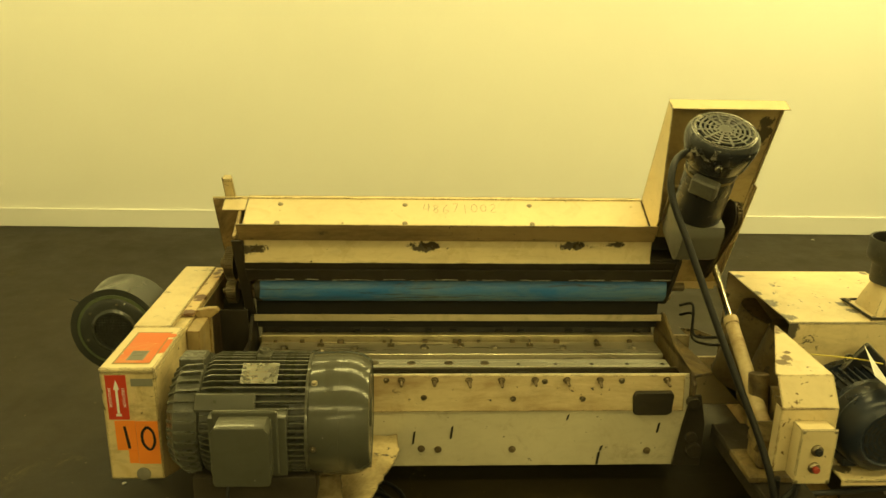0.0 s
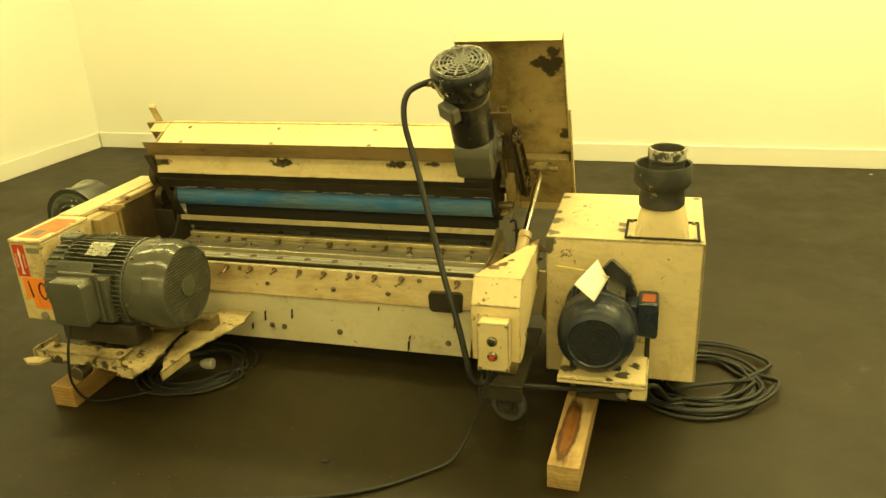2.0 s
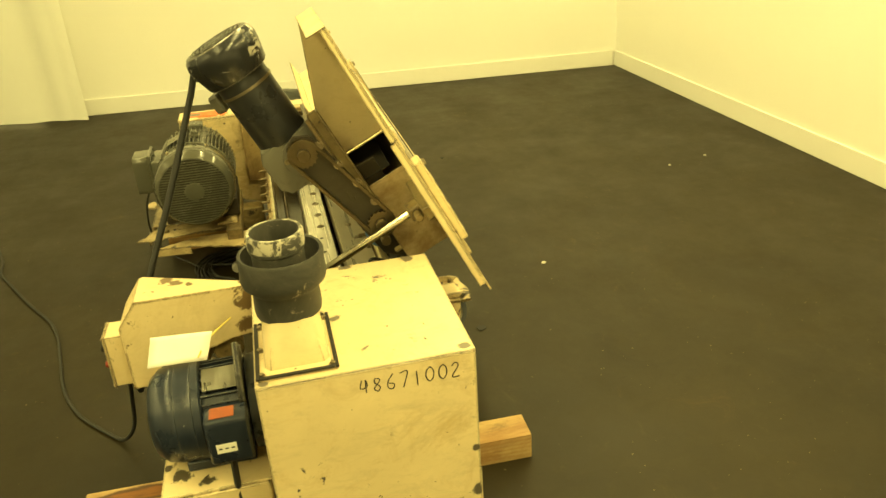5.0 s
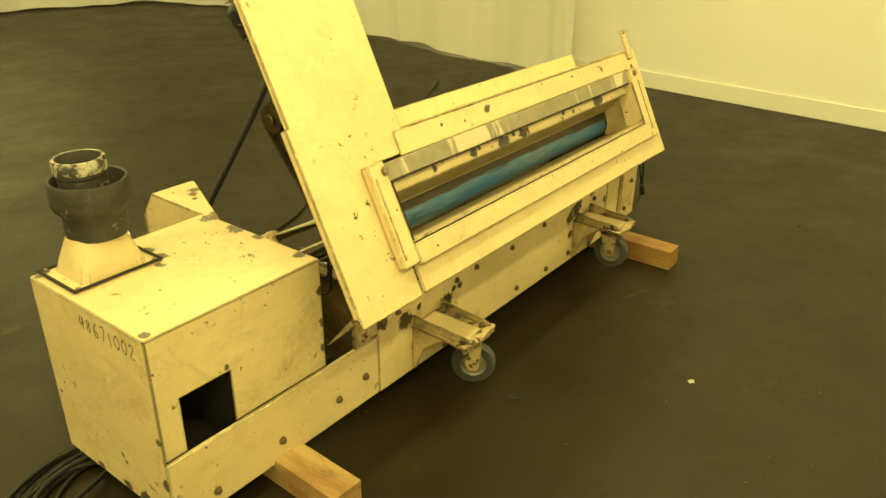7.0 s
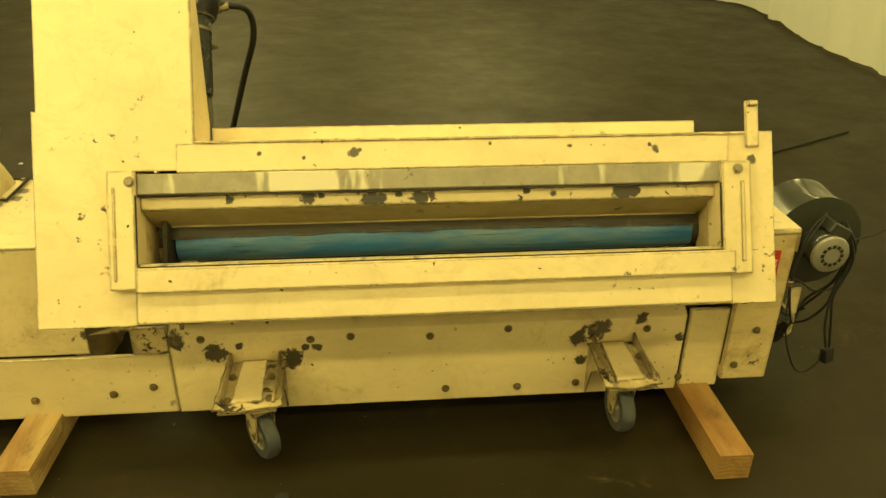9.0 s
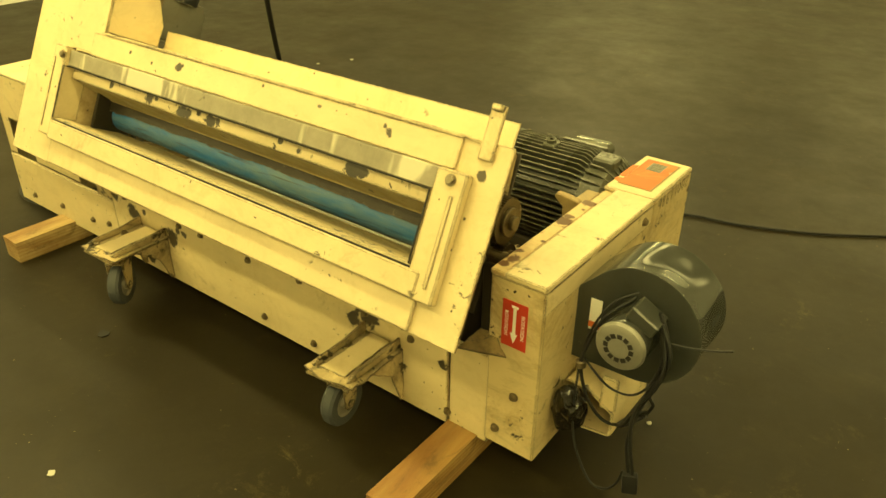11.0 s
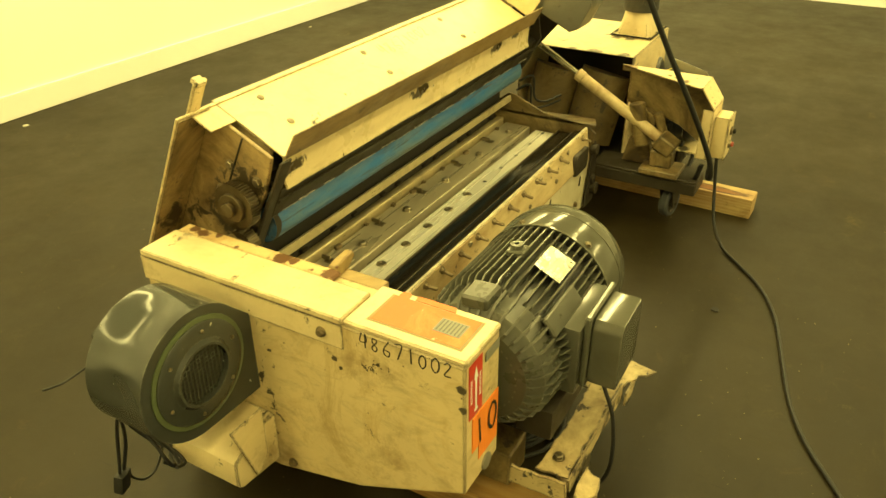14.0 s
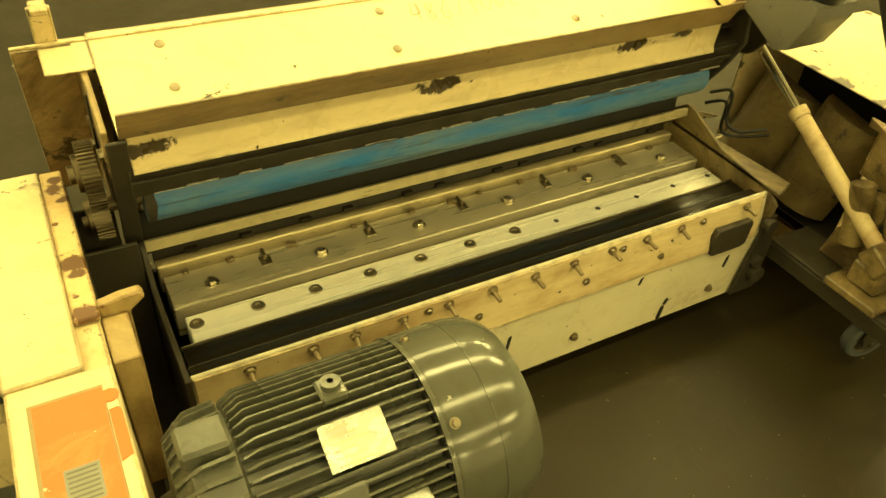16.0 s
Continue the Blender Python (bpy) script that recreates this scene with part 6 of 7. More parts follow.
box(bm, -0.640, -0.175, -0.560, -0.470, 0.262, 0.274, bevel=0.002)
torn(bm, [(-0.665, -0.882), (-0.58, -0.882), (-0.60, -0.925), (-0.65, -0.930), (-0.69, -0.905)], 0.232, 0.242, "z", 0.008)
torn(bm, [(-0.870, 0.210), (-0.730, 0.210), (-0.735, 0.258), (-0.865, 0.264)], -0.676, -0.668, "x", 0.005)
slide = part("motor_base", bm, M_TORN, machine, "bent cream motor base rails")
bm = B()
torn(bm, [(-0.655, 0.218), (-0.60, 0.212), (-0.44, 0.216), (-0.33, 0.204), (-0.270, 0.198), (-0.270, 0.258), (-0.655, 0.258)], -0.868, -0.8625, "y", 0.007)
part("front_edge", bm, worn_paint("blackened_rail_paint", (0.60, 0.48, 0.26), 2.6, 0.6, under=(0.03, 0.024, 0.016), oilcol=(0.08, 0.05, 0.02), ragged=3.2, spots=[(Vector((x, -0.868, z)), r) for x, z, r in ((-0.56, 0.225, 0.022), (-0.53, 0.215, 0.014), (-0.42, 0.222, 0.020), (-0.39, 0.235, 0.016), (-0.345, 0.225, 0.020), (-0.30, 0.218, 0.014), (-0.62, 0.25, 0.010))]), slide, "chipped black-spotted front edge of the rail")
bm = B()
torn(bm, [(-0.318, -0.775), (-0.275, -0.862), (-0.205, -0.893), (-0.162, -0.930), (-0.150, -0.860), (-0.172, -0.720), (-0.190, -0.590), (-0.235, -0.480), (-0.290, -0.480), (-0.312, -0.600)], 0.236, 0.241, "z", 0.009)
torn(bm, [(-0.285, 0.196), (-0.235, 0.184), (-0.205, 0.202), (-0.205, 0.2355), (-0.285, 0.2355)], -0.883, -0.878, "y", 0.007)
part("side_flange", bm, M_TORN, slide, "torn cream side flange")
bm = B()
torn(bm, [(-0.168, -0.757), (-0.116, -0.858), (-0.098, -0.690), (-0.050, -0.540), (-0.014, -0.430), (-0.020, -0.322), (-0.175, -0.322), (-0.195, -0.450), (-0.205, -0.600)], 0.205, 0.210, "z", 0.009)
torn(bm, [(-0.118, -0.852), (-0.098, -0.690), (-0.105, -0.690), (-0.124, -0.830)], 0.172, 0.2045, "z", 0.004)
part("gusset", bm, M_TORN, slide, "bent cream gusset plate")
for i, (x, y) in enumerate([(-0.60, -0.82), (-0.235, -0.80), (-0.30, -0.83)]):
    piece("bolt", BOLT, slide, pose(x, y, 0.242 if i == 1 else 0.260, 0, 0, 20 * i))
bm = B()
box(bm, -0.60, -0.50, -0.70, -0.35, 0.10, 0.20, bevel=0.004)
box(bm, -0.64, -0.10, -0.52, -0.45, 0.20, 0.2615, bevel=0.003)
part("sub_frame", bm, M_TAN, machine, "oily frame under the motor")
bm = B()
cyl(bm, (-0.50, -0.86, 0.165), (-0.50, -0.80, 0.165), 0.03, 20)
part("adjuster", bm, M_BOLT, slide, "worn adjuster roller")
bm = B()
cyl(bm, (-0.655, -0.86, 0.245), (-0.60, -0.80, 0.245), 0.010, 12)
part("adjuster", bm, M_BOLT, slide, "worn adjuster bolt")

# ---- navy motor on the dust box, axis along y ----
NX, NZ = 1.468, 0.392
bm = B()
lathe(bm, [(0, 0.375), (0.125, 0.375), (0.130, 0.385), (0.130, 0.41), (0.112, 0.415), (0.112, 0.545), (0, 0.545)], (NX, 0, NZ), (0, -1, 0), 44)
navy = part("blower_motor", bm, M_NAVY, machine, "navy-blue finned electric motor bolted to the dust box")
bm = B()
prism(bm, [(-0.414, 0.11), (-0.535, 0.11), (-0.535, 0.125), (-0.42, 0.128)], -0.002, 0.002, "x", I4, 0)
NFIN = mesh_of("cooling_fin", bm, M_NAVY)
for i in range(34):
    piece("cooling_fin", NFIN, navy, Matrix.Translation((NX, 0, NZ)) @ pose(0, 0, 0, 0, 360 * i / 34, 0))
bm = B()
lathe(bm, [(0.11, 0.528), (0.131, 0.530), (0.135, 0.534), (0.135, 0.552), (0.1325, 0.554), (0.134, 0.558), (0.134, 0.596), (0.1315, 0.598), (0.1325, 0.606), (0.125, 0.640), (0.105, 0.662), (0.090, 0.668), (0.085, 0.664), (0, 0.664)], (NX, 0, NZ), (0, -1, 0), 48, False)
nfc = part("fan_cover", bm, M_NAVY, navy, "domed navy fan cover")
bm = B()
for r in (0.018, 0.032, 0.046, 0.060, 0.074):
    for k_ in range(12):
        m = Matrix.Translation((NX, -0.6645, NZ)) @ pose(0, 0, 0, 0, 30 * k_, 0)
        hw = r * 0.21
        box(bm, -hw, hw, -0.0015, 0.0, r - 0.0035, r + 0.0035, m, 0)
part("grille", bm, M_VOID, nfc, "black vent slots")
bm = B()
prism(bm, [(1.597, 0.355), (1.660, 0.345), (1.668, 0.355), (1.668, 0.470), (1.662, 0.482), (1.605, 0.482), (1.597, 0.474)], -0.520, -0.412, "y", bevel=0.006)
box(bm, 1.57, 1.5965, -0.51, -0.43, 0.375, 0.465, bevel=0.003)
part("terminal_box", bm, M_NAVY, navy, "navy terminal box with labels")
bm = B()
box(bm, 1.612, 1.656, -0.505, -0.445, 0.4825, 0.4835, bevel=0)
part("label", bm, flat("dirty_orange_label", (0.36, 0.085, 0.018), 0.5, 30, 0.4), navy, "dirty orange warning label")
bm = B()
box(bm, 1.6685, 1.6695, -0.50, -0.45, 0.385, 0.412, bevel=0)
part("label", bm, M_CARD, navy, "white label with unreadable print")
bm = B()
for i in range(3):
    box(bm, 1.6697, 1.6701, -0.494 + i * 0.015, -0.485 + i * 0.015, 0.396, 0.400, bevel=0)
part("print_bar", bm, M_INK, navy)
bm = B()
m = Matrix.Translation((NX, 0, NZ)) @ pose(0, 0, 0, 0, 24, 0)
box(bm, -0.034, 0.034, -0.522, -0.420, 0.1305, 0.1335, m, 0.0005)
part("nameplate", bm, M_NAMEPLATE, navy, "silver nameplate")
bm = B()
m = Matrix.Translation((NX, 0, NZ)) @ pose(0, 0, 0, 0, -6, 0)
lathe(bm, [(0.011, -0.004), (0.017, -0.004), (0.017, 0.004), (0.011, 0.004)], m @ Vector((0, -0.42, 0.150)), (0, 1, 0), 20, False)
cyl(bm, m @ Vector((0, -0.42, 0.110)), m @ Vector((0, -0.42, 0.136)), 0.010, 12)
prism(bm, [(-0.045, 0.112), (0.028, 0.205), (0.038, 0.207), (0.100, 0.150), (0.125, 0.085), (0.112, 0.02)], -0.432, -0.416, "y", Matrix.Translation((NX, 0, NZ)), 0.003)
part("lifting_eye", bm, M_BLACKMOTOR, navy, "black peaked mounting flange")
bm = B()
TQ = [Vector(p) for p in ((1.456, -0.478, 0.617), (1.396, -0.644, 0.594), (1.463, -0.656, 0.542), (1.495, -0.500, 0.556))]
NSEG = 6
grid = []
for i in range(NSEG + 1):
    row = []
    for j in range(NSEG + 1):
        u, w = i / NSEG, j / NSEG
        p = TQ[0].lerp(TQ[1], u).lerp(TQ[3].lerp(TQ[2], u), w)
        row.append(bm.verts.new(p + Vector((0.0, -1.0, 0.4)) * 0.005 * math.sin(math.pi * u) * math.sin(2.2 * w + 0.4)))
    grid.append(row)
for i in range(NSEG):
    for j in range(NSEG):
        bm.faces.new((grid[i][j], grid[i + 1][j], grid[i + 1][j + 1], grid[i][j + 1]))
tag = part("paper_tag", bm, M_CARD, navy, "curled white paper tag with unreadable handwriting")
tag.modifiers.new("thickness", "SOLIDIFY").thickness = 0.0008
bm = B()
sweep(bm, smooth_path([(1.500, -0.52, 0.572), (1.44, -0.50, 0.578), (1.37, -0.47, 0.574), (1.31, -0.44, 0.568)], 6), 0.0022, 6)
part("tag_tie", bm, flat("yellow_string", (0.75, 0.62, 0.12), 0.7), navy, "yellow tie string")
bm = B()
box(bm, 1.345, 1.640, -0.668, -0.380, 0.246, 0.254, bevel=0.002)
prism(bm, [(-0.668, 0.232), (-0.664, 0.232), (-0.664, 0.2455), (-0.668, 0.2455)], 1.345, 1.640, "x", bevel=0)
box(bm, 1.586, 1.645, -0.622, -0.39, 0.160, 0.2455, bevel=0.003)
shelf = part("motor_shelf", bm, worn_paint("chipped_shelf_paint", CREAM, 1.2, 0.1, under=(0.05, 0.04, 0.025), spots=[((1.56, -0.62, 0.254), 0.03), ((1.60, -0.55, 0.254), 0.025), ((1.375, -0.61, 0.254), 0.03), ((1.39, -0.52, 0.254), 0.025), ((1.52, -0.655, 0.254), 0.015)]), machine, "chipped cream shelf bracket under the navy motor")
bm = B()
box(bm, 1.400, 1.580, -0.585, -0.3735, 0.125, 0.2455, bevel=0.004)
part("shelf_block", bm, M_DARKSTEEL, shelf, "greasy black block under the shelf")
bm = B()
lathe(bm, [(0, 0), (0.026, 0), (0.026, 0.006), (0.014, 0.008), (0.012, 0.018), (0, 0.018)], (1.565, -0.586, 0.165), (0, -1, 0), 22)
part("shaft_end", bm, M_GREYBAR, shelf, "worn steel shaft end")
bm = B()
box(bm, 1.38, 1.43, -0.60, -0.42, 0.2545, 0.285, bevel=0.004)
box(bm, 1.505, 1.555, -0.60, -0.42, 0.2545, 0.285, bevel=0.004)
part("foot", bm, M_NAVY, navy)

# ---- blower on the belt guard, axis along y ----
BX, BZ, BR = -0.998, 0.528, 0.153


bm = B()
NA, NY = 110, 20
shell = []
for j in range(NY + 1):
    y = -0.155 + 0.158 * j / NY
    w = math.sin(math.pi * j / NY)
    row = []
    for i in range(NA):
        a = math.radians(40 + 230 * i / (NA - 1))
        dent = 0.0
        for a0, y0, ra, ry, dep in ((112, -0.075, 22, 0.060, 0.013), (146, -0.02, 9, 0.05, 0.008), (150, -0.09, 7, 0.08, -0.006), (172, -0.075, 15, 0.065, 0.014), (196, -0.10, 8, 0.06, 0.008), (128, -0.13, 8, 0.03, 0.005), (90, -0.03, 10, 0.04, 0.005)):
            dent += dep * math.exp(-((math.degrees(a) - a0) / ra) ** 2 - ((y - y0) / ry) ** 2)
        r = BR * (0.975 + 0.05 * i / (NA - 1)) - dent * (0.25 + 0.75 * w)
        row.append(bm.verts.new((BX + r * math.cos(a), y, BZ + r * math.sin(a))))
    row += [bm.verts.new((GX0 - 0.001, y, BZ - BR * 1.05)), bm.verts.new((GX0 - 0.001, y, BZ + 0.05))]
    shell.append(row)
for r0, r1 in zip(shell, shell[1:]):
    for i in range(NA + 2):
        bm.faces.new((r0[i], r0[(i + 1) % (NA + 2)], r1[(i + 1) % (NA + 2)], r1[i]))
bm.faces.new(shell[0])
bm.faces.new(shell[-1])
bmesh.ops.recalc_face_normals(bm, faces=bm.faces[:])
blower = part("blower", bm, M_BLOWER, machine, "glossy grey dented centrifugal blower with dangling leads")
bm = B()
lathe(bm, [(0.068, 0.155), (0.118, 0.155), (0.118, 0.161), (0.110, 0.165), (0.080, 0.165), (0.072, 0.173), (0.066, 0.173), (0.066, 0.156)], (BX, 0, BZ), (0, -1, 0), 44, False)
part("inlet_ring", bm, M_BLOWER, blower)
bm = B()
lathe(bm, [(0.1182, 0.1552), (0.1285, 0.1552), (0.1285, 0.158), (0.1182, 0.159)], (BX, 0, BZ), (0, -1, 0), 44, False)
part("painted_rim", bm, flat("green_grey_rim", (0.10, 0.125, 0.060), 0.35), blower, "greenish rim round the inlet")
# near-black disc in place of the unlit depth of the inlet
bm = B()
lathe(bm, [(0, 0.1555), (0.067, 0.1555), (0.067, 0.1562), (0, 0.1562)], (BX, 0, BZ), (0, -1, 0), 36)
part("dark_mouth", bm, M_VOID, blower)
bm = B()
for i in range(13):
    s = -0.060 + i * 0.010
    hw = math.sqrt(max(0.0, 0.067 ** 2 - s * s))
    box(bm, BX - hw, BX + hw, -0.1625, -0.1613, BZ + s - 0.0012, BZ + s + 0.0012, bevel=0)
    box(bm, BX + s - 0.0012, BX + s + 0.0012, -0.1640, -0.1628, BZ - hw, BZ + hw, bevel=0)
part("mesh_guard", bm, M_BLOWER, blower, "wire mesh inlet guard")
for i in range(6):
    a = math.radians(20 + 60 * i)
    piece("bolt", BOLT_SMALL, blower, facing((BX + 0.099 * math.cos(a), -0.165, BZ + 0.099 * math.sin(a)), (0, -1, 0)) @ Matrix.Scale(0.5, 4))
bm = B()
lathe(bm, [(0, 0.005), (0.056, 0.005), (0.060, 0.012), (0.060, 0.080), (0.056, 0.088), (0, 0.088)], (BX, 0, BZ - 0.005), (0, 1, 0), 36)
part("fan_motor", bm, M_BLOWER, blower, "small grey fan motor")
bm = B()
lathe(bm, [(0, 0.088), (0.060, 0.088), (0.062, 0.094), (0.058, 0.102), (0.045, 0.106), (0, 0.106)], (BX, 0, BZ - 0.005), (0, 1, 0), 36)
part("end_cap", bm, plain_metal("grey_end_cap", (0.30, 0.29, 0.25), 0.4, metal=0.3, dirt=0.4), blower, "scuffed grey end cap")
bm = B()
for k_ in range(12):
    m = Matrix.Translation((BX, 0.1062, BZ - 0.005)) @ pose(0, 0, 0, 0, 30 * k_, 0)
    box(bm, -0.006, 0.006, 0, 0.0012, 0.026, 0.037, m, 0)
part("vent_ring", bm, M_VOID, blower)
bm = B()
box(bm, -0.038, 0.038, 0.012, 0.075, 0.050, 0.088, Matrix.Translation((BX, 0, BZ)) @ pose(0, 0, 0, 0, -28, 0), 0.004)
part("lead_box", bm, M_BLOWER, blower)
bm = B()
box(bm, -0.905, -0.875, 0.006, 0.0075, 0.47, 0.56, bevel=0)
part("label", bm, M_CARD, blower, "pale label with an orange stripe")
bm = B()
box(bm, -0.905, -0.875, 0.0076, 0.0082, 0.478, 0.495, bevel=0)
part("label_stripe", bm, M_ORANGE, blower)
# bracket cup below
bm = B()
prism(bm, [(-0.840, 0.305), (-0.905, 0.303), (-0.980, 0.256), (-0.982, 0.188), (-0.970, 0.178), (-0.840, 0.160), (-0.840, 0.167), (-0.966, 0.185), (-0.973, 0.192), (-0.972, 0.252), (-0.902, 0.296), (-0.840, 0.298)], -0.185, 0.027, "y", bevel=0.002)
box(bm, -0.982, -0.940, 0.0155, 0.0265, 0.262, 0.362, bevel=0.003)
prism(bm, [(-0.841, 0.304), (-0.905, 0.302), (-0.979, 0.255), (-0.981, 0.188), (-0.969, 0.179), (-0.841, 0.161)], -0.191, -0.1855, "y", bevel=0.001)
prism(bm, [(-0.988, 0.362), (-0.885, 0.362), (-0.886, 0.225), (-0.915, 0.185), (-0.930, 0.186)], -0.200, -0.194, "y", bevel=0.002)
for v in bm.verts:
    v.co += 0.004 * noise.noise_vector(v.co * 15)
part("blower_bracket", bm, M_CREAM_CHIP, blower, "cream folded bracket under the blower")
bm = B()
bmesh.ops.create_icosphere(bm, subdivisions=4, radius=1.0, matrix=Matrix.Translation((-0.884, 0.075, 0.262)) @ Matrix.Diagonal((0.042, 0.045, 0.068, 1)))
for v in bm.verts:
    v.co += 0.010 * noise.noise_vector(v.co * 34) + 0.006 * noise.noise_vector(v.co * 80)
part("plastic_wrap", bm, M_BLACKBAR, blower, "crumpled shiny black plastic wrap")
LEADS = (
    (0.0032, ((-0.998, 0.03, 0.635), (-0.948, 0.05, 0.596), (-0.913, 0.07, 0.519), (-0.899, 0.08, 0.43), (-0.905, 0.10, 0.286), (-0.925, 0.11, 0.19), (-0.972, 0.11, 0.10), (-1.013, 0.11, 0.09), (-1.046, 0.11, 0.126), (-1.055, 0.10, 0.17))),
    (0.0044, ((-0.995, 0.03, 0.621), (-0.937, 0.06, 0.556), (-0.908, 0.075, 0.472), (-0.903, 0.08, 0.40), (-0.927, 0.07, 0.311), (-0.963, 0.04, 0.24), (-1.004, 0.0, 0.218), (-1.033, -0.04, 0.23), (-1.052, -0.05, 0.27), (-1.055, -0.015, 0.318), (-1.065, 0.04, 0.385), (-1.088, 0.06, 0.47), (-1.070, 0.045, 0.585))),
    (0.0044, ((-1.060, 0.04, 0.61), (-1.091, 0.05, 0.546), (-1.093, 0.066, 0.466), (-1.07, 0.06, 0.404), (-1.048, 0.075, 0.332), (-1.018, 0.05, 0.26), (-0.992, 0.01, 0.222), (-1.0, -0.04, 0.212), (-1.04, -0.062, 0.24))),
    (0.0044, ((-1.065, 0.04, 0.60), (-1.098, 0.07, 0.497), (-1.08, 0.075, 0.415), (-1.055, 0.085, 0.359), (-1.059, 0.10, 0.287), (-1.08, 0.10, 0.175))),
    (0.0044, ((-1.070, 0.05, 0.59), (-1.104, 0.06, 0.52), (-1.088, 0.055, 0.43), (-1.06, 0.07, 0.35), (-1.05, 0.09, 0.26), (-1.068, 0.10, 0.175))),
    (0.0044, ((-1.055, 0.03, 0.605), (-1.083, 0.04, 0.53), (-1.08, 0.05, 0.44), (-1.058, 0.03, 0.36), (-1.03, 0.0, 0.29), (-1.012, -0.02, 0.245), (-1.025, -0.05, 0.225), (-1.048, -0.03, 0.25))),
    (0.0030, ((-0.905, 0.07, 0.43), (-0.934, 0.085, 0.420), (-0.983, 0.085, 0.388), (-1.037, 0.085, 0.392), (-1.072, 0.08, 0.43), (-1.09, 0.07, 0.49))),
    (0.0024, ((-1.075, 0.05, 0.545), (-1.13, 0.04, 0.548), (-1.18, 0.03, 0.556), (-1.225, 0.025, 0.572))),
)
for r, pts in LEADS:
    bm = B()
    sweep(bm, smooth_path(pts, 8), r, 8)
    part("lead", bm, M_RUBBER, blower, "black rubber lead")
bm = B()
box(bm, -0.019, 0.019, -0.012, 0.012, -0.030, 0.022, Matrix.Translation((-1.078, 0.102, 0.150)) @ pose(0, 0, 0, 8, 6, 20), 0.005, 2)
part("plug", bm, M_RUBBER, blower, "black rubber plug hanging from its lead")
bm = B()
lathe(bm, [(0.010, 0), (0.013, 0.002), (0.013, 0.018), (0.010, 0.020)], (-0.901, 0.078, 0.405), (0.1, 0, 1), 14)
part("cable_tie", bm, M_BOLT, blower, "pale tie round the leads")

# ---- timbers ----
def timber(name, x, y0, y1, w, h, yaw, label, mat):
    t = B()
    box(t, -w / 2, w / 2, y0, y1, 0.0, h, I4, 0.004, 2)
    for v in t.verts:
        v.co.x += 0.002 * noise.noise(v.co * 3)
    ob = solo(name, t, mat, label, "timber", "timbers under the machine")
    ob.matrix_basis = pose(x, 0, 0.0, 0, 0, yaw)
    return ob


timber("timber", -0.603, -0.852, 0.490, 0.102, 0.089, 0.0, "sawn square softwood timber under the belt guard end", M_WOOD)
timber("timber", 1.4285, -0.936, 0.392, 0.104, 0.089, -1.7, "sawn square softwood timber with a reddish-brown stain", M_WOOD_STAINED)
for x0, x1, y1, z1 in ((1.38, 1.47, 0.14, 0.099), (-0.66, -0.55, 0.13, 0.1115)):
    bm = B()
    box(bm, x0, x1, -0.30, y1, 0.0895, z1, bevel=0.002)
    part("skid_pad", bm, M_DARKSTEEL, machine, "dark steel pad resting on a timber")

# ---- cables ----
def cable(name, pts, r, label, n=8, mat=M_RUBBER):
    t = B()
    sweep(t, smooth_path(pts, n), r, 8)
    return solo(name, t, mat, label, "cable")


t = B()
sweep(t, smooth_path([hp(0.915, -0.30, 0.935), (0.845, -0.375, 1.203), (0.795, -0.44, 1.175), (0.79, -0.475, 1.09), (0.84, -0.53, 0.95), (0.90, -0.60, 0.78), (0.965, -0.68, 0.60), (1.02, -0.735, 0.46), (1.055, -0.775, 0.35), (1.075, -0.785, 0.28), (1.11, -0.77, 0.26), (1.15, -0.765, 0.30)], 10), 0.0105, 12)
part("motor_cable", t, M_RUBBER, machine, "thick black cable drooping from the gear motor")
t = B()
lathe(t, [(0, 0), (0.018, 0), (0.018, 0.018), (0.013, 0.022), (0.013, 0.045), (0, 0.045)], (0.885, -0.365, 1.196), (-1, -0.1, 0.12), 16)
part("cable_gland", t, M_BOLT, machine, "pale metal cable gland")
cable("floor_cable", [(1.14, -0.785, 0.34), (1.12, -0.80, 0.24), (1.07, -0.83, 0.10), (1.02, -0.885, 0.02), (0.95, -0.950, 0.008), (0.81, -1.065, 0.008), (0.63, -1.150, 0.008), (0.38, -1.213, 0.008), (0.19, -1.260, 0.008), (0.03, -1.325, 0.008), (-0.17, -1.45, 0.008), (-0.43, -1.595, 0.008), (-0.58, -1.675, 0.008), (-0.77, -1.715, 0.008), (-1.07, -1.845, 0.008), (-1.44, -2.07, 0.008), (-1.9, -2.15, 0.008), (-2.8, -2.6, 0.008)], 0.0065, "thin black power cable snaking across the floor")
cable("cross_cable", [(1.10, -0.74, 0.31), (1.118, -0.72, 0.235), (1.18, -0.69, 0.215), (1.27, -0.66, 0.200), (1.44, -0.64, 0.197), (1.60, -0.61, 0.195), (1.67, -0.50, 0.15), (1.72, -0.42, 0.05), (1.77, -0.36, 0.015)], 0.0095, "black cable running under the navy motor")
cable("navy_motor_lead", [(1.635, -0.47, 0.36), (1.637, -0.472, 0.22), (1.645, -0.46, 0.10), (1.70, -0.42, 0.03), (1.78, -0.38, 0.012)], 0.009, "black lead dropping from a terminal box")
cable("main_motor_lead", [(-0.46, -0.86, 0.40), (-0.468, -0.90, 0.30), (-0.48, -0.91, 0.16), (-0.46, -0.86, 0.05), (-0.38, -0.76, 0.014), (-0.30, -0.70, 0.012)], 0.005, "black lead dropping from the grey motor")


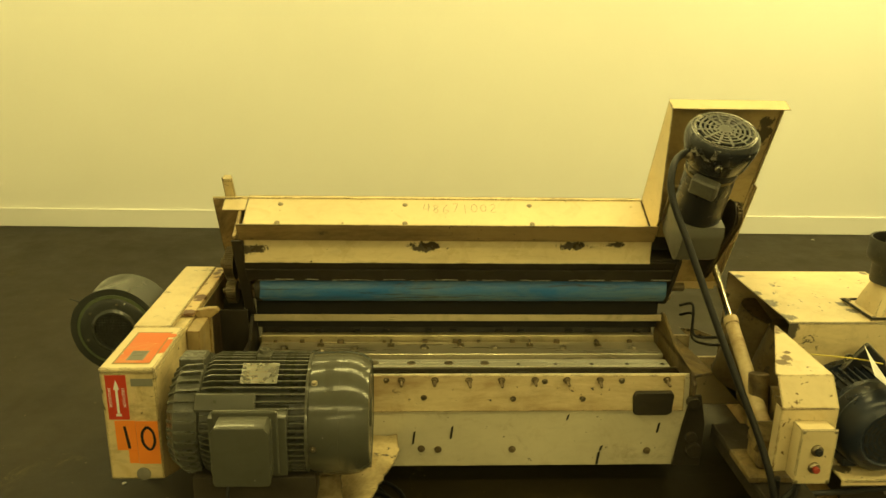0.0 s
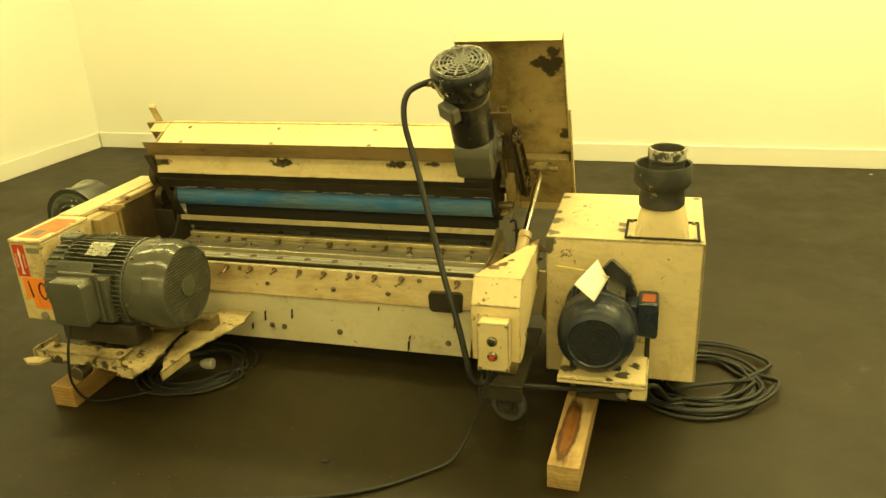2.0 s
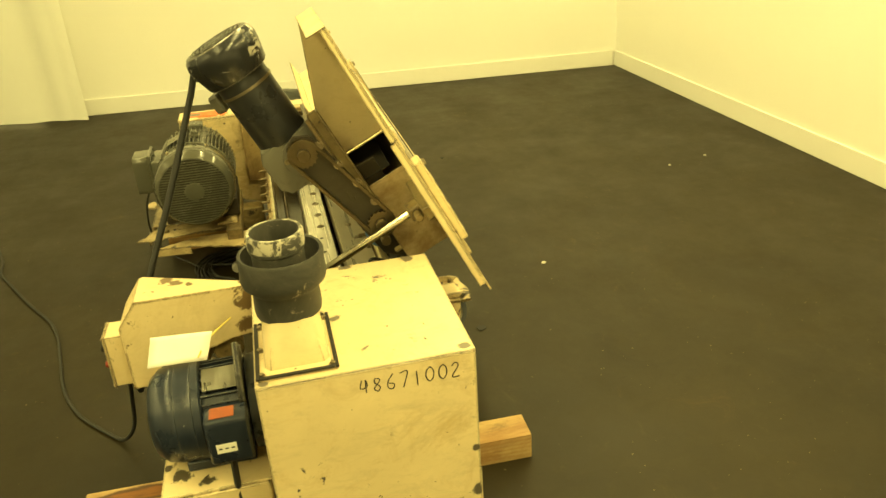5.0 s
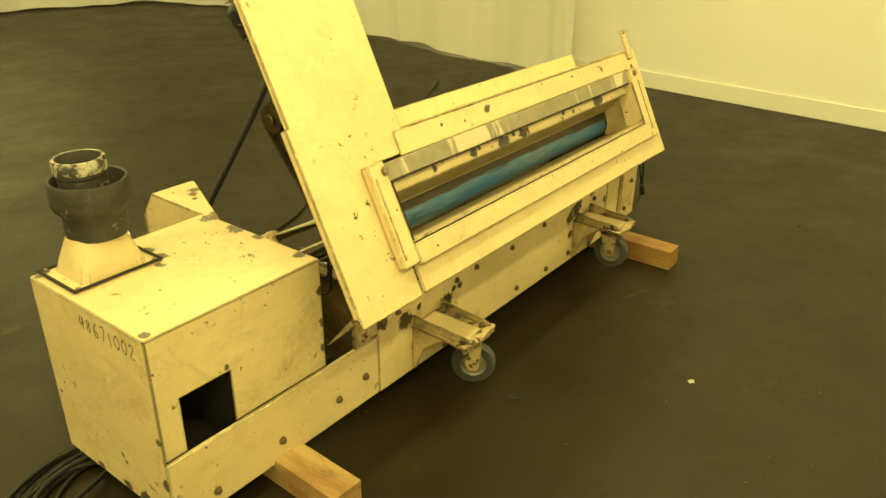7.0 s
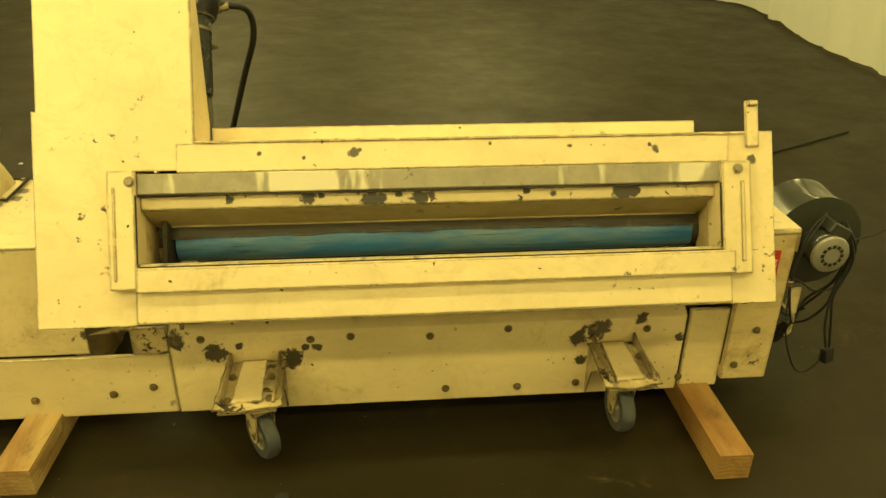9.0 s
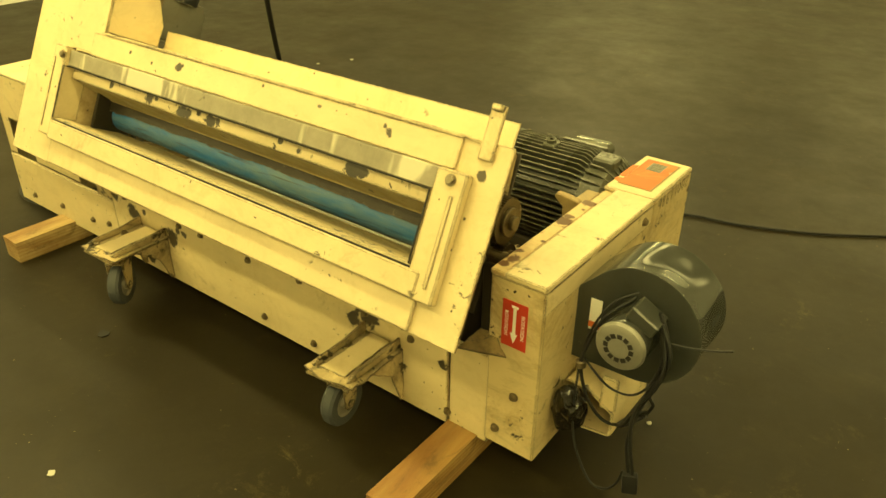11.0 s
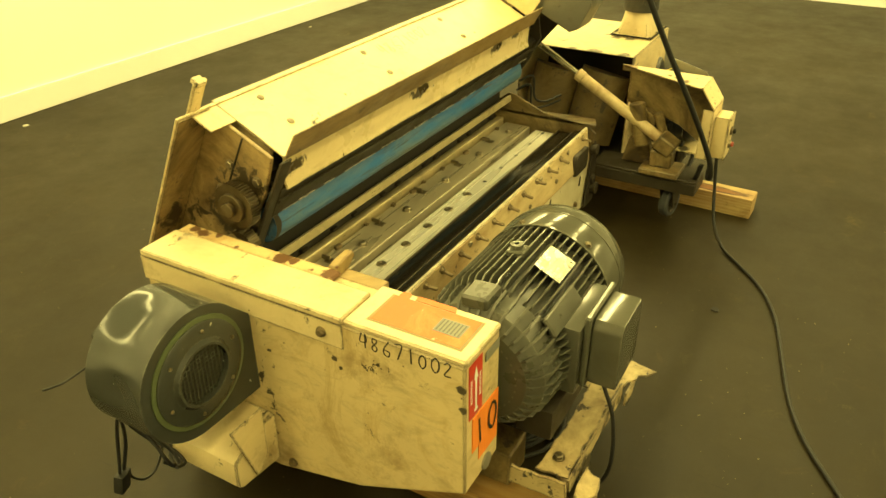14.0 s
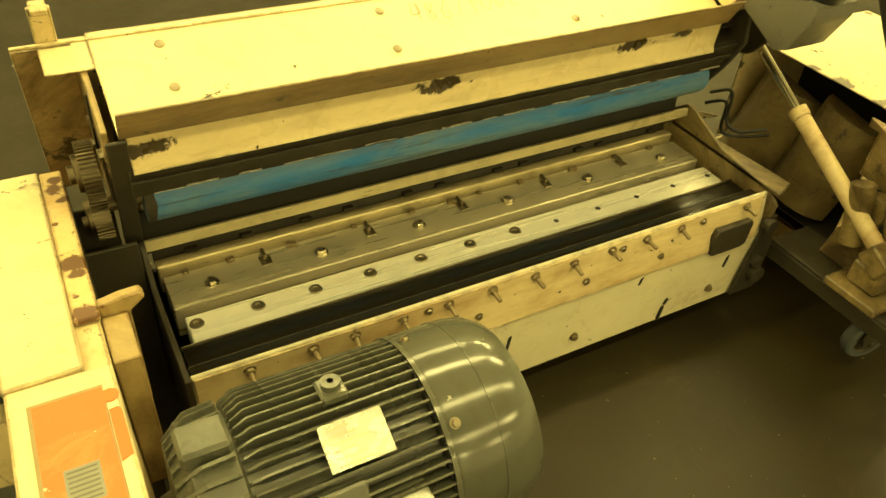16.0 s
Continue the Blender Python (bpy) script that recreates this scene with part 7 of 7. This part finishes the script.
def coil(cx, cy, r0, r1, turns, rr, seed, squash, yaw, label, tail):
    rng_ = random.Random(seed)
    t = B()
    pts = []
    N = turns * 14
    for i in range(N):
        s = i / N
        a = 2 * math.pi * i / 14
        k_ = i // 14
        r = r0 + (r1 - r0) * (0.5 + 0.5 * math.sin(k_ * 2.4 + seed)) + 0.012 * math.sin(a * 2 + k_)
        ox, oy = 0.035 * math.sin(k_ * 1.7 + seed), 0.03 * math.cos(k_ * 2.3 + seed)
        x, y = ox + r * math.cos(a), (oy + r * math.sin(a)) * squash
        c_, s_ = math.cos(yaw), math.sin(yaw)
        z = rr + rr * 1.5 * ((k_ * 5 + seed) % 7) / 3.0 * (0.6 + 0.4 * math.sin(a + k_)) + 0.001
        pts.append((cx + x * c_ - y * s_, cy + x * s_ + y * c_, max(rr, z)))
    pts += tail
    sweep(t, smooth_path(pts, 3), rr, 8)
    c_ = thing("cable_coil", (cx, cy, 0), label, "cable coil")
    part("cable", t, M_RUBBER, c_)
    return c_


coil(1.835, -0.19, 0.165, 0.285, 10, 0.0075, 3, 0.92, 0.4, "black power cable coiled on the floor beside the dust box", [(1.72, -0.30, 0.012), (1.78, -0.38, 0.012)])
lcoil = coil(-0.225, -0.50, 0.16, 0.225, 8, 0.006, 1, 0.9, 0.2, "black power cable coiled under the grey motor", [(-0.30, -0.70, 0.012), (-0.22, -0.46, 0.02)])
bm = B()
lathe(bm, [(0, 0), (0.014, 0), (0.022, 0.02), (0.024, 0.05), (0.020, 0.055), (0, 0.055)], (-0.185, -0.515, 0.045), (0.9, 0.15, 0.05), 20)
part("plug", bm, flat("grey_white_plug", (0.5, 0.48, 0.42), 0.5, 60, 0.5), lcoil, "grey and white plug")

# ---- small litter on the floor ----
rng = random.Random(2)
def fleck(x, y, r, mat, label, name="paint_fleck"):
    t = B()
    n = 9
    prism(t, [(x + r * rng.uniform(0.6, 1.1) * math.cos(2 * math.pi * i / n), y + r * rng.uniform(0.5, 1.0) * math.sin(2 * math.pi * i / n)) for i in range(n)], 0.0005, 0.004, "z", bevel=0)
    solo(name, t, mat, label, "litter", "litter on the floor")


M_FLECK = flat("pale_chip", (0.55, 0.53, 0.46), 0.6)
for x, y, r in [(0.230, 0.905, 0.013), (2.341, -2.535, 0.020), (2.455, -2.307, 0.012), (0.534, 2.80, 0.020), (-0.758, 2.10, 0.011), (-0.839, 2.389, 0.013), (3.05, 2.76, 0.016), (3.20, -0.01, 0.010), (-0.98, -0.285, 0.009)]:
    fleck(x, y, r, M_FLECK, "small pale paint chip on the floor")
for x, y, r in ((0.580, -0.960, 0.020), (0.701, 0.456, 0.024), (-1.466, 0.823, 0.016)):
    fleck(x, y, r, M_INK, "small black grease clot on the floor", "grease_clot")
